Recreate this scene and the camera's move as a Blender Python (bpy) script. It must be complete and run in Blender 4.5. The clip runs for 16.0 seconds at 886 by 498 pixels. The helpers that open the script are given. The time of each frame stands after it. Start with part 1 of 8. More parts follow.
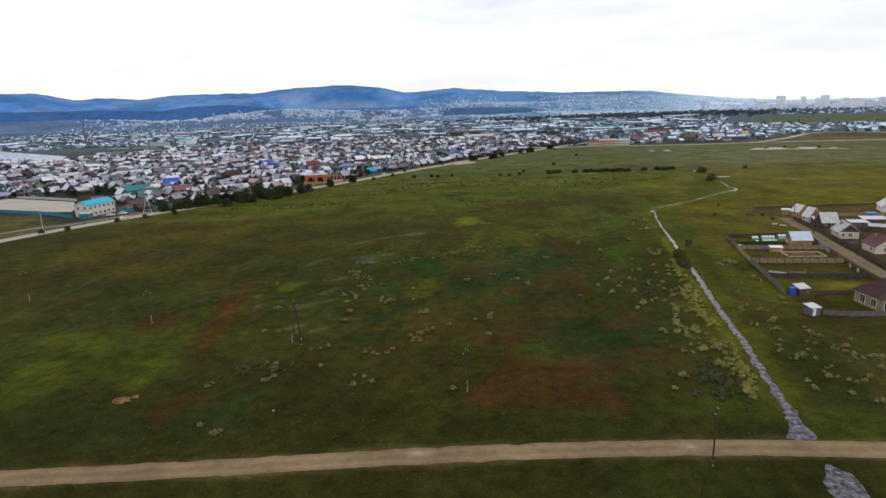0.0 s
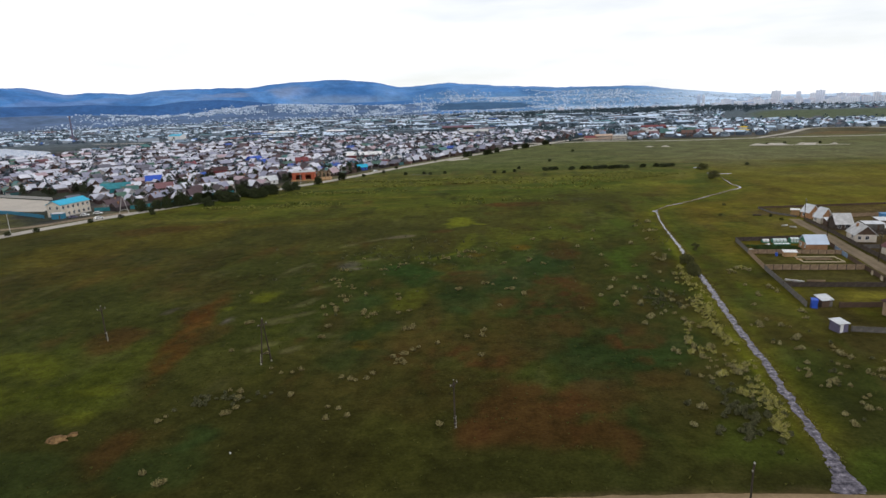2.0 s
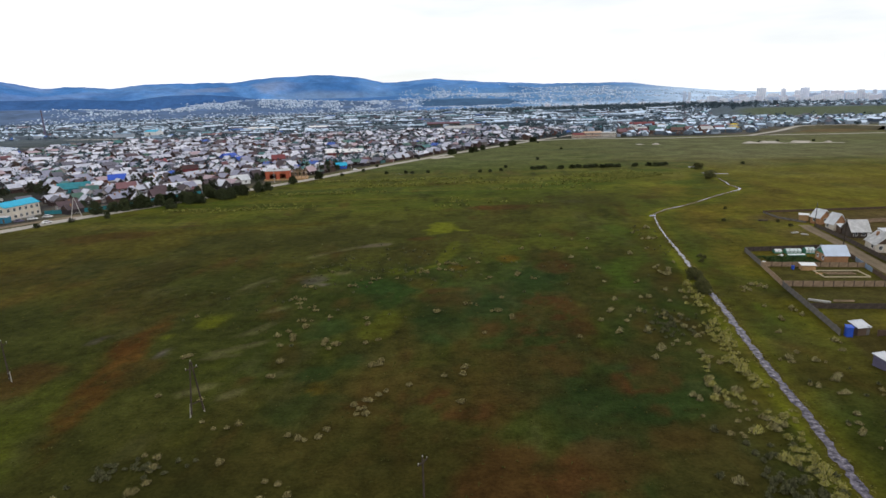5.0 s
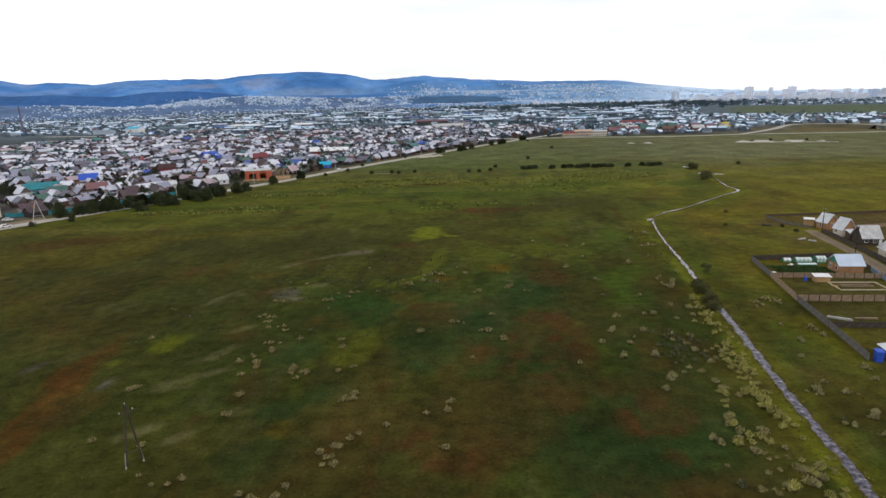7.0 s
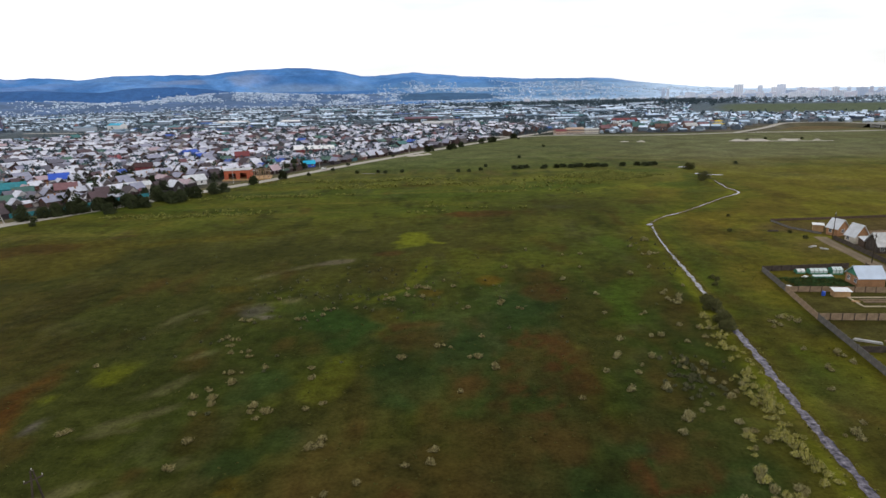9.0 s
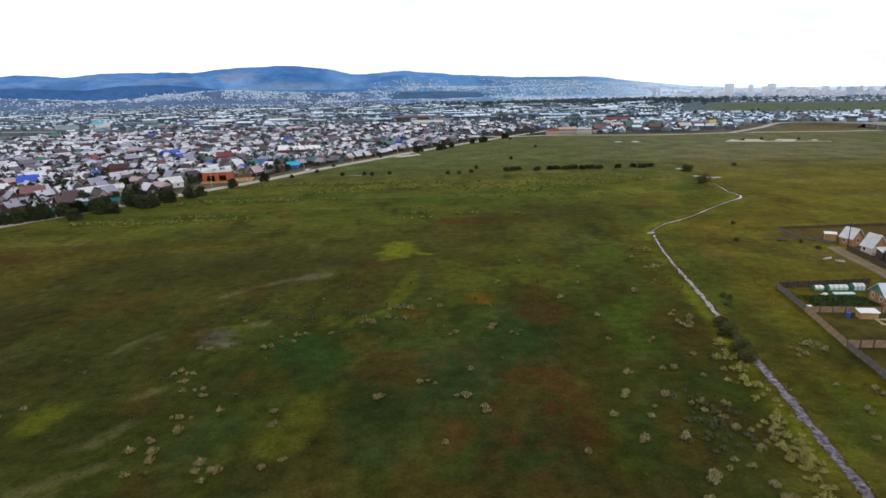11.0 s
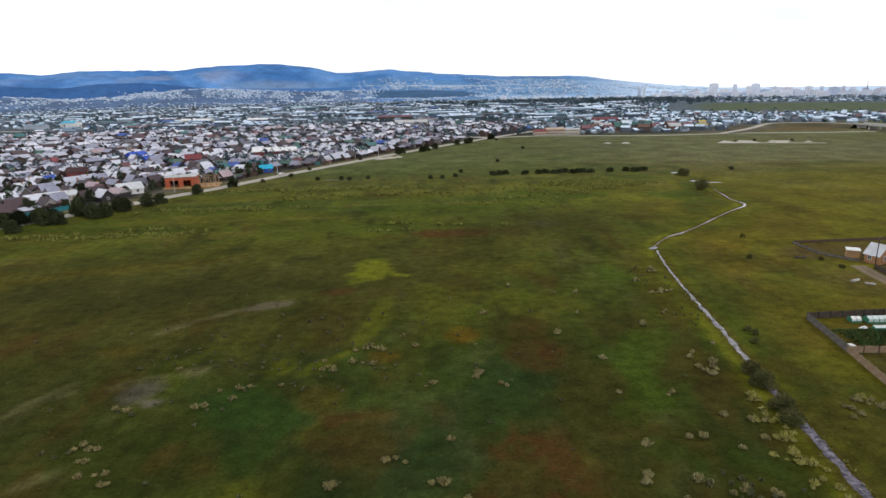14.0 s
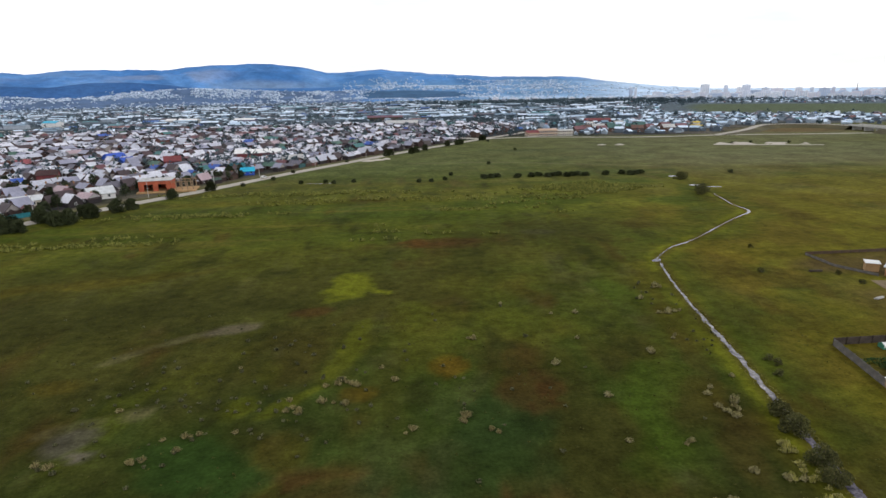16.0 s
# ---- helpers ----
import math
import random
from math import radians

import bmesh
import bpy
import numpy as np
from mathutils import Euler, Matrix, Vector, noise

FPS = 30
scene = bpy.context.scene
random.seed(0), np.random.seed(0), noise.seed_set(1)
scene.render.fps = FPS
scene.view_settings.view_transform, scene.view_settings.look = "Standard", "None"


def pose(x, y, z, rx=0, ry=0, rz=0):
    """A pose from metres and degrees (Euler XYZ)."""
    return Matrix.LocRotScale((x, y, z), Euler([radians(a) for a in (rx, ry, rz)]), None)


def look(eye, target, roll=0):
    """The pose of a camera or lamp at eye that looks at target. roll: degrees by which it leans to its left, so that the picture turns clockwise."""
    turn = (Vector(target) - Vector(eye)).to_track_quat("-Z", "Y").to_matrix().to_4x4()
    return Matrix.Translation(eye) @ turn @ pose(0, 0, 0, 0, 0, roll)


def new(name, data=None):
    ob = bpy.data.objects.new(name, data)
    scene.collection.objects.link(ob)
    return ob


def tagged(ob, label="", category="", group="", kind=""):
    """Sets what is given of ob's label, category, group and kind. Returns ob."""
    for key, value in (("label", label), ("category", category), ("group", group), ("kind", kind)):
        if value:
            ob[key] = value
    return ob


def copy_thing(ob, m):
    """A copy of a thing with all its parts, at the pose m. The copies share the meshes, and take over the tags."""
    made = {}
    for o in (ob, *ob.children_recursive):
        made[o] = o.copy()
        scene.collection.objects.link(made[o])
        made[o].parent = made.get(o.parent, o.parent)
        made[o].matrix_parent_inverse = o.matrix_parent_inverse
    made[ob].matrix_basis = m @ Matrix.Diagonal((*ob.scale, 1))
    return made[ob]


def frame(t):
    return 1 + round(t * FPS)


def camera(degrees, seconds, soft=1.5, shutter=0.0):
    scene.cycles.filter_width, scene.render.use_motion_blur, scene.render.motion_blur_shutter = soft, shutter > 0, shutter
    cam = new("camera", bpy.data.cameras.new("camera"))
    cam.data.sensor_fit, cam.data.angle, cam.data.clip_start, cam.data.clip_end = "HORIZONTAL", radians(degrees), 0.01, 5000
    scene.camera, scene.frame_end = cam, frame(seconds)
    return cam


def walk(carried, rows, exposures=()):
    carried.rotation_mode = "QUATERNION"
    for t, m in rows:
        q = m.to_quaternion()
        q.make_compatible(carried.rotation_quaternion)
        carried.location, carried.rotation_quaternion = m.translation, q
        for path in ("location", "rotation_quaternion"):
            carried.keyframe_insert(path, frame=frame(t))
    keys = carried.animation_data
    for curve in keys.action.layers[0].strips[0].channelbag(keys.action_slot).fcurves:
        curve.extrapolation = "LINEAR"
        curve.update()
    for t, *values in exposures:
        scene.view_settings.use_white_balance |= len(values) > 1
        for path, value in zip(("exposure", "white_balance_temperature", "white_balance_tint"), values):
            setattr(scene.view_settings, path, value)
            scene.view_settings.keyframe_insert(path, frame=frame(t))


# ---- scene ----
cam = camera(74.5, 16.0)
PATH = [
    (0.0, (1.25, -2.10, 51.67), (-4.62, 94.96, 28.29), -2.06),
    (0.5, (1.35, 1.53, 51.68), (-4.30, 98.55, 28.12), -2.07),
    (1.0, (1.57, 5.26, 51.61), (-3.89, 102.24, 27.83), -2.08),
    (1.5, (1.86, 9.05, 51.51), (-3.40, 105.99, 27.51), -2.07),
    (2.0, (2.18, 12.86, 51.39), (-2.85, 109.76, 27.18), -2.05),
    (2.5, (2.50, 16.67, 51.27), (-2.26, 113.54, 26.89), -2.03),
    (3.0, (2.81, 20.46, 51.15), (-1.63, 117.31, 26.63), -1.99),
    (3.5, (3.09, 24.23, 51.04), (-0.98, 121.06, 26.41), -1.95),
    (4.0, (3.35, 27.96, 50.93), (-0.31, 124.79, 26.21), -1.91),
    (4.5, (3.59, 31.67, 50.83), (0.36, 128.49, 26.02), -1.86),
    (5.0, (3.81, 35.36, 50.74), (1.04, 132.17, 25.84), -1.81),
    (5.5, (4.02, 39.03, 50.65), (1.72, 135.83, 25.66), -1.76),
    (6.0, (4.24, 42.70, 50.57), (2.40, 139.48, 25.47), -1.71),
    (6.5, (4.46, 46.38, 50.50), (3.09, 143.13, 25.27), -1.65),
    (7.0, (4.71, 50.07, 50.43), (3.78, 146.79, 25.08), -1.60),
    (7.5, (4.97, 53.77, 50.38), (4.48, 150.47, 24.89), -1.55),
    (8.0, (5.27, 57.51, 50.35), (5.19, 154.17, 24.72), -1.51),
    (8.5, (5.59, 61.27, 50.33), (5.91, 157.90, 24.57), -1.46),
    (9.0, (5.95, 65.07, 50.33), (6.65, 161.66, 24.46), -1.42),
    (9.5, (6.34, 68.89, 50.35), (7.41, 165.45, 24.38), -1.38),
    (10.0, (6.76, 72.74, 50.39), (8.19, 169.28, 24.34), -1.35),
    (10.5, (7.20, 76.62, 50.43), (8.99, 173.13, 24.33), -1.31),
    (11.0, (7.65, 80.50, 50.48), (9.80, 177.00, 24.34), -1.28),
    (11.5, (8.11, 84.39, 50.53), (10.63, 180.87, 24.37), -1.25),
    (12.0, (8.57, 88.27, 50.57), (11.47, 184.74, 24.39), -1.22),
    (12.5, (9.02, 92.14, 50.58), (12.32, 188.60, 24.38), -1.20),
    (13.0, (9.48, 95.99, 50.56), (13.18, 192.42, 24.34), -1.17),
    (13.5, (9.93, 99.81, 50.52), (14.04, 196.21, 24.24), -1.15),
    (14.0, (10.38, 103.59, 50.43), (14.91, 199.95, 24.09), -1.12),
    (14.5, (10.86, 107.34, 50.32), (15.79, 203.66, 23.91), -1.09),
    (15.0, (11.39, 111.06, 50.20), (16.69, 207.35, 23.73), -1.06),
    (15.5, (12.00, 114.76, 50.10), (17.65, 211.03, 23.63), -1.03),
    (16.0, (12.75, 118.47, 50.07), (18.67, 214.77, 23.75), -0.99),
]
walk(cam, [(t, look(eye, target, roll)) for t, eye, target, roll in PATH], ((0, -0.04), (4, 0.0), (9, 0.05), (16, 0.09)))

# ---- light: bright overcast with a veiled sun ----
SUN_EL, SUN_AZ = radians(42), radians(125)      # azimuth clockwise from +y
world = bpy.data.worlds.new("world")
scene.world = world
world.use_nodes = True
wn, wl = world.node_tree.nodes, world.node_tree.links
wn.clear()
w_out = wn.new("ShaderNodeOutputWorld")
w_bg = wn.new("ShaderNodeBackground")
w_sky = wn.new("ShaderNodeTexSky")
w_sky.sky_type, w_sky.sun_disc = "NISHITA", False
w_sky.sun_elevation, w_sky.sun_rotation = SUN_EL, SUN_AZ
w_scale = wn.new("ShaderNodeVectorMath")
w_scale.operation = "SCALE"
w_scale.inputs["Scale"].default_value = 0.12
w_co = wn.new("ShaderNodeTexCoord")
w_map = wn.new("ShaderNodeMapping")
w_map.inputs["Scale"].default_value = (1.6, 1.6, 9.0)
w_noise = wn.new("ShaderNodeTexNoise")
w_noise.inputs["Scale"].default_value = 1.7
w_noise.inputs["Detail"].default_value = 5
w_ramp = wn.new("ShaderNodeValToRGB")
w_ramp.color_ramp.elements[0].position, w_ramp.color_ramp.elements[0].color = 0.30, (0.62, 0.62, 0.62, 1)
w_ramp.color_ramp.elements[1].position, w_ramp.color_ramp.elements[1].color = 0.52, (1, 1, 1, 1)
w_mix = wn.new("ShaderNodeMix")
w_mix.data_type = "RGBA"
# cloud deck, dimmed above the view to lower the light on the ground
w_xyz = wn.new("ShaderNodeSeparateXYZ")
w_deck = wn.new("ShaderNodeMapRange")
w_deck.interpolation_type = "SMOOTHSTEP"
for socket, value in (("From Min", 0.22), ("From Max", 0.85), ("To Min", 1.0), ("To Max", 0.66)):
    w_deck.inputs[socket].default_value = value
w_cloud = wn.new("ShaderNodeVectorMath")
w_cloud.operation = "SCALE"
w_cloud.inputs[0].default_value = (1.11, 1.12, 1.15)
wl.new(w_co.outputs["Generated"], w_xyz.inputs[0])
wl.new(w_xyz.outputs["Z"], w_deck.inputs["Value"])
wl.new(w_deck.outputs["Result"], w_cloud.inputs["Scale"])
wl.new(w_cloud.outputs["Vector"], w_mix.inputs["B"])
wl.new(w_sky.outputs["Color"], w_scale.inputs[0])
wl.new(w_co.outputs["Generated"], w_map.inputs["Vector"])
wl.new(w_map.outputs["Vector"], w_noise.inputs["Vector"])
wl.new(w_noise.outputs["Fac"], w_ramp.inputs["Fac"])
wl.new(w_ramp.outputs["Color"], w_mix.inputs["Factor"])
wl.new(w_scale.outputs["Vector"], w_mix.inputs["A"])
wl.new(w_mix.outputs["Result"], w_bg.inputs["Color"])
wl.new(w_bg.outputs["Background"], w_out.inputs["Surface"])
w_bg.inputs["Strength"].default_value = 1.0

sun = new("sun", bpy.data.lights.new("sun", "SUN"))
sun.data.energy, sun.data.angle, sun.data.color = 0.6, radians(14), (1.0, 0.96, 0.9)
sun.matrix_world = look((0, 0, 0), (-math.sin(SUN_AZ) * math.cos(SUN_EL), -math.cos(SUN_AZ) * math.cos(SUN_EL), -math.sin(SUN_EL)))



# ---- materials ----
def surface(name, base, rough=0.9, metal=0.0, vary=0.25, coarse=0.4, fine=6.0, bump=0.3, bump_size=8.0, palette=None, island=False, spec=0.3):
    """A procedural surface: base colour (or a palette picked at random for each object or island), stains and grain at two scales, relief."""
    m = bpy.data.materials.new(name)
    m.use_nodes = True
    n, l = m.node_tree.nodes, m.node_tree.links
    b = n["Principled BSDF"]
    b.inputs["Roughness"].default_value, b.inputs["Metallic"].default_value = rough, metal
    b.inputs["Specular IOR Level"].default_value = spec
    co = n.new("ShaderNodeTexCoord")
    if palette:
        if island:
            pick = n.new("ShaderNodeNewGeometry").outputs["Random Per Island"]
        else:
            pick = n.new("ShaderNodeObjectInfo").outputs["Random"]
        ramp = n.new("ShaderNodeValToRGB")
        ramp.color_ramp.interpolation = "CONSTANT"
        el = ramp.color_ramp.elements
        total, at = sum(p[0] for p in palette), 0.0
        for i, (share, c) in enumerate(palette):
            e = el[i] if i < 2 else el.new(min(at, 0.999))
            e.position, e.color = min(at, 0.999), (*c, 1)
            at += share / total
        l.new(pick, ramp.inputs["Fac"])
        colour = ramp.outputs["Color"]
    else:
        rgb = n.new("ShaderNodeRGB")
        rgb.outputs[0].default_value = (*base, 1)
        colour = rgb.outputs[0]
    for size, amount in ((coarse, vary), (fine, vary * 0.7)):
        t = n.new("ShaderNodeTexNoise")
        t.inputs["Scale"].default_value, t.inputs["Detail"].default_value = size, 5
        l.new(co.outputs["Object"], t.inputs["Vector"])
        r = n.new("ShaderNodeMapRange")
        r.inputs["From Min"].default_value, r.inputs["From Max"].default_value = 0.3, 0.7
        r.inputs["To Min"].default_value, r.inputs["To Max"].default_value = 1 - amount, 1 + amount
        l.new(t.outputs["Fac"], r.inputs["Value"])
        s = n.new("ShaderNodeVectorMath")
        s.operation = "SCALE"
        l.new(colour, s.inputs[0])
        l.new(r.outputs["Result"], s.inputs["Scale"])
        colour = s.outputs["Vector"]
    l.new(colour, b.inputs["Base Color"])
    if bump:
        t = n.new("ShaderNodeTexNoise")
        t.inputs["Scale"].default_value, t.inputs["Detail"].default_value = bump_size, 4
        l.new(co.outputs["Object"], t.inputs["Vector"])
        k = n.new("ShaderNodeBump")
        k.inputs["Strength"].default_value, k.inputs["Distance"].default_value = bump, 0.05
        l.new(t.outputs["Fac"], k.inputs["Height"])
        l.new(k.outputs["Normal"], b.inputs["Normal"])
    return m


def tinted(name, grain, rough=0.95, bump=0.6, amount=0.35):
    """A surface whose colours, of plants, soil and painted haze, come from the 'tint' attribute, with grain at three
    scales.
    """
    m = bpy.data.materials.new(name)
    m.use_nodes = True
    n, l = m.node_tree.nodes, m.node_tree.links
    b = n["Principled BSDF"]
    b.inputs["Roughness"].default_value, b.inputs["Specular IOR Level"].default_value = rough, 0.028
    a = n.new("ShaderNodeAttribute")
    a.attribute_name = "tint"
    co = n.new("ShaderNodeTexCoord")
    colour = a.outputs["Color"]
    for size, k in zip(grain, (amount, amount, amount * 0.8)):
        t = n.new("ShaderNodeTexNoise")
        t.inputs["Scale"].default_value, t.inputs["Detail"].default_value = size, 6
        t.inputs["Roughness"].default_value = 0.62
        l.new(co.outputs["Object"], t.inputs["Vector"])
        r = n.new("ShaderNodeMapRange")
        r.inputs["From Min"].default_value, r.inputs["From Max"].default_value = 0.3, 0.7
        r.inputs["To Min"].default_value, r.inputs["To Max"].default_value = 1 - k, 1 + k
        l.new(t.outputs["Fac"], r.inputs["Value"])
        s = n.new("ShaderNodeVectorMath")
        s.operation = "SCALE"
        l.new(colour, s.inputs[0])
        l.new(r.outputs["Result"], s.inputs["Scale"])
        colour = s.outputs["Vector"]
    l.new(colour, b.inputs["Base Color"])
    t = n.new("ShaderNodeTexNoise")
    t.inputs["Scale"].default_value, t.inputs["Detail"].default_value = grain[2] * 2, 5
    l.new(co.outputs["Object"], t.inputs["Vector"])
    k = n.new("ShaderNodeBump")
    k.inputs["Strength"].default_value, k.inputs["Distance"].default_value = bump, 0.25
    l.new(t.outputs["Fac"], k.inputs["Height"])
    l.new(k.outputs["Normal"], b.inputs["Normal"])
    return m


ROOFS = ((26, (0.63, 0.64, 0.72)), (22, (0.47, 0.485, 0.57)), (15, (0.28, 0.285, 0.375)), (8, (0.085, 0.054, 0.062)), (2, (0.15, 0.062, 0.072)),
         (7, (0.062, 0.044, 0.050)), (2, (0.05, 0.16, 0.16)), (1.0, (0.04, 0.10, 0.40)), (3, (0.07, 0.14, 0.11)), (10, (0.13, 0.125, 0.16)), (3, (0.40, 0.30, 0.33)))
SHED_ROOFS = ((20, (0.050, 0.036, 0.038)), (14, (0.085, 0.066, 0.062)), (10, (0.15, 0.14, 0.16)), (7, (0.34, 0.33, 0.36)), (3, (0.56, 0.55, 0.58)), (3, (0.05, 0.085, 0.07)))
WALLS = ((26, (0.052, 0.032, 0.030)), (18, (0.085, 0.056, 0.046)), (8, (0.33, 0.30, 0.29)), (16, (0.040, 0.034, 0.037)), (7, (0.14, 0.065, 0.055)),
         (4, (0.42, 0.41, 0.42)), (3, (0.05, 0.12, 0.13)), (9, (0.13, 0.115, 0.115)))
# far and hillside palettes: blue distance haze mixed into the roof and wall colours
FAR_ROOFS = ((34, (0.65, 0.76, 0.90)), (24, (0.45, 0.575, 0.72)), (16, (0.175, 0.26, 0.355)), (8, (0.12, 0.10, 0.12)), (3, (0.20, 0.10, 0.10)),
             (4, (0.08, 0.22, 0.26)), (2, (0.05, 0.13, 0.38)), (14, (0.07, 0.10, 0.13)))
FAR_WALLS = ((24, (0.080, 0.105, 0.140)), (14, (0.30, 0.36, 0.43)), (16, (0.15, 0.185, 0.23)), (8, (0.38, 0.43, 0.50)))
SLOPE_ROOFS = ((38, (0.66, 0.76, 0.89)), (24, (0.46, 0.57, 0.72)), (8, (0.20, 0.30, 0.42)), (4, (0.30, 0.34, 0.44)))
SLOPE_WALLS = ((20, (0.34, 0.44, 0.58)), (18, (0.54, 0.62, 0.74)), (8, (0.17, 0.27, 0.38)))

M_GROUND = tinted("meadow_and_soil", (0.05, 0.35, 1.7))
M_HILL = tinted("hazy_wooded_slopes", (0.004, 0.012, 0.05), bump=0.0, amount=0.16)
M_DIRT = tinted("dirt_road", (0.15, 0.7, 3.0), bump=0.5, amount=0.14)
M_ASPHALT = surface("dusty_asphalt", (0.38, 0.35, 0.31), 0.9, vary=0.14, coarse=0.08, fine=0.8, bump=0.2)
M_SAND = surface("pale_sand_lot", (0.44, 0.40, 0.35), 0.95, vary=0.12, coarse=0.05, fine=0.5)


def water(name, clear, silt, patch, shine):
    """Still water in dark and pale patches; both tones are given per water."""
    m = bpy.data.materials.new(name)
    m.use_nodes = True
    n, l = m.node_tree.nodes, m.node_tree.links
    b = n["Principled BSDF"]
    co = n.new("ShaderNodeTexCoord")
    t = n.new("ShaderNodeTexNoise")
    t.inputs["Scale"].default_value, t.inputs["Detail"].default_value, t.inputs["Roughness"].default_value = patch, 6, 0.65
    l.new(co.outputs["Object"], t.inputs["Vector"])
    ramp = n.new("ShaderNodeValToRGB")
    ramp.color_ramp.elements[0].position, ramp.color_ramp.elements[0].color = 0.38, (*clear, 1)
    ramp.color_ramp.elements[1].position, ramp.color_ramp.elements[1].color = 0.62, (*silt, 1)
    l.new(t.outputs["Fac"], ramp.inputs["Fac"])
    l.new(ramp.outputs["Color"], b.inputs["Base Color"])
    for socket, lo, hi in (("Roughness", 0.06, 0.3), ("Specular IOR Level", 0.08, shine)):
        r = n.new("ShaderNodeMapRange")
        for key, value in (("From Min", 0.36), ("From Max", 0.64), ("To Min", lo), ("To Max", hi)):
            r.inputs[key].default_value = value
        l.new(t.outputs["Fac"], r.inputs["Value"])
        l.new(r.outputs["Result"], b.inputs[socket])
    w = n.new("ShaderNodeTexNoise")
    w.inputs["Scale"].default_value, w.inputs["Detail"].default_value = 2.2, 4
    l.new(co.outputs["Object"], w.inputs["Vector"])
    k = n.new("ShaderNodeBump")
    k.inputs["Strength"].default_value, k.inputs["Distance"].default_value = 0.5, 0.06
    l.new(w.outputs["Fac"], k.inputs["Height"])
    l.new(k.outputs["Normal"], b.inputs["Normal"])
    return m


M_WATER = water("silty_ditch_water", (0.022, 0.020, 0.030), (0.140, 0.122, 0.155), 1.1, 0.34)
# brighter copy of the ditch water, the sky's white reflection put into its colour
M_SKY_WATER = water("sky_bright_water", (0.050, 0.046, 0.055), (0.260, 0.245, 0.255), 0.5, 0.62)
M_LAKE = surface("rippled_lake_water", (0.30, 0.34, 0.40), 0.16, vary=0.1, coarse=0.01, fine=0.1, bump=0.05, bump_size=0.6, spec=0.9)
M_ROOF = surface("sheet_and_slate_roofs", None, 0.55, vary=0.16, coarse=0.6, fine=4.0, bump=0.2, palette=ROOFS)
M_ROOF_I = surface("sheet_and_slate_roofs_joined", None, 0.55, vary=0.16, coarse=0.6, fine=4.0, bump=0.2, palette=ROOFS, island=True)
M_SHED_ROOF = surface("tarred_and_rusty_shed_roofs", None, 0.75, vary=0.2, coarse=0.6, fine=4.0, bump=0.2, palette=SHED_ROOFS, island=True)
M_WALL = surface("timber_and_plaster_walls", None, 0.9, vary=0.2, coarse=0.7, fine=5.0, palette=WALLS)
M_WALL_I = surface("timber_and_plaster_walls_joined", None, 0.9, vary=0.2, coarse=0.7, fine=5.0, palette=WALLS, island=True)
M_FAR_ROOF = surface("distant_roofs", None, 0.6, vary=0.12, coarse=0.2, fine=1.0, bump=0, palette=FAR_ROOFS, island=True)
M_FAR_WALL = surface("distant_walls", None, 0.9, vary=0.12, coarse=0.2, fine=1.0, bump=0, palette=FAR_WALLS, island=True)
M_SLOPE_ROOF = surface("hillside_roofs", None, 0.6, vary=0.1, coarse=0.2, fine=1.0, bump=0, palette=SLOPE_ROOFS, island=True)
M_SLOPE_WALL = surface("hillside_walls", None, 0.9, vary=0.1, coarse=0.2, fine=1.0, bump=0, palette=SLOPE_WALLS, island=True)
M_ZINC = surface("weathered_zinc_sheet", (0.56, 0.58, 0.61), 0.5, 0.0, vary=0.14, coarse=0.5, fine=5.0, spec=0.5)
M_SLATE = surface("grey_slate_sheet", (0.46, 0.46, 0.46), 0.8, vary=0.25, coarse=0.5, fine=4.0)
M_CYAN = surface("cyan_painted_roof_sheet", (0.02, 0.40, 0.62), 0.5, vary=0.1, coarse=0.3, fine=3.0)
M_BLUE = surface("bright_blue_paint", (0.03, 0.09, 0.48), 0.5, vary=0.1)
M_SKY_BLUE = surface("light_blue_paint", (0.08, 0.25, 0.50), 0.55, vary=0.12)
M_TEAL = surface("teal_fence_paint", (0.03, 0.20, 0.24), 0.7, vary=0.2)
M_FENCE_BLUE = surface("light_blue_fence_sheet", (0.03, 0.17, 0.27), 0.6, vary=0.12)
M_GREEN = surface("green_painted_boards", (0.06, 0.22, 0.14), 0.7, vary=0.2)
M_MINT = surface("mint_polycarbonate", (0.60, 0.68, 0.68), 0.3, vary=0.12)
M_BRICK = surface("orange_brown_logs", (0.32, 0.17, 0.085), 0.9, vary=0.22, coarse=0.5, fine=5.0)
M_PALE_WOOD = surface("peeled_pale_timber", (0.50, 0.42, 0.30), 0.85, vary=0.15)
M_PALE_BLUE = surface("pale_blue_sheet", (0.22, 0.30, 0.42), 0.6, vary=0.12)
M_CREAM = surface("cream_plaster", (0.60, 0.54, 0.46), 0.9, vary=0.1)
M_WHITE = surface("white_paint", (0.74, 0.74, 0.74), 0.7, vary=0.08)
M_OCHRE = surface("fresh_timber", (0.40, 0.25, 0.12), 0.85, vary=0.2)
M_TAN_BOARD = surface("tan_fence_boards", (0.28, 0.20, 0.13), 0.9, vary=0.25, coarse=0.8, fine=6.0)
M_GREY_BOARD = surface("weathered_grey_boards", (0.13, 0.12, 0.11), 0.92, vary=0.3, coarse=0.8, fine=6.0)
M_DARK_BOARD = surface("dark_tarred_boards", (0.07, 0.055, 0.045), 0.92, vary=0.3, coarse=0.8, fine=6.0)
M_BROWN = surface("brown_stained_boards", (0.10, 0.066, 0.046), 0.85, vary=0.22)
M_DARK_ROOF = surface("dark_brown_shingles", (0.060, 0.030, 0.031), 0.85, vary=0.25)
M_DULL_BRICK = surface("dull_brick", (0.15, 0.09, 0.075), 0.9, vary=0.2, coarse=0.1)
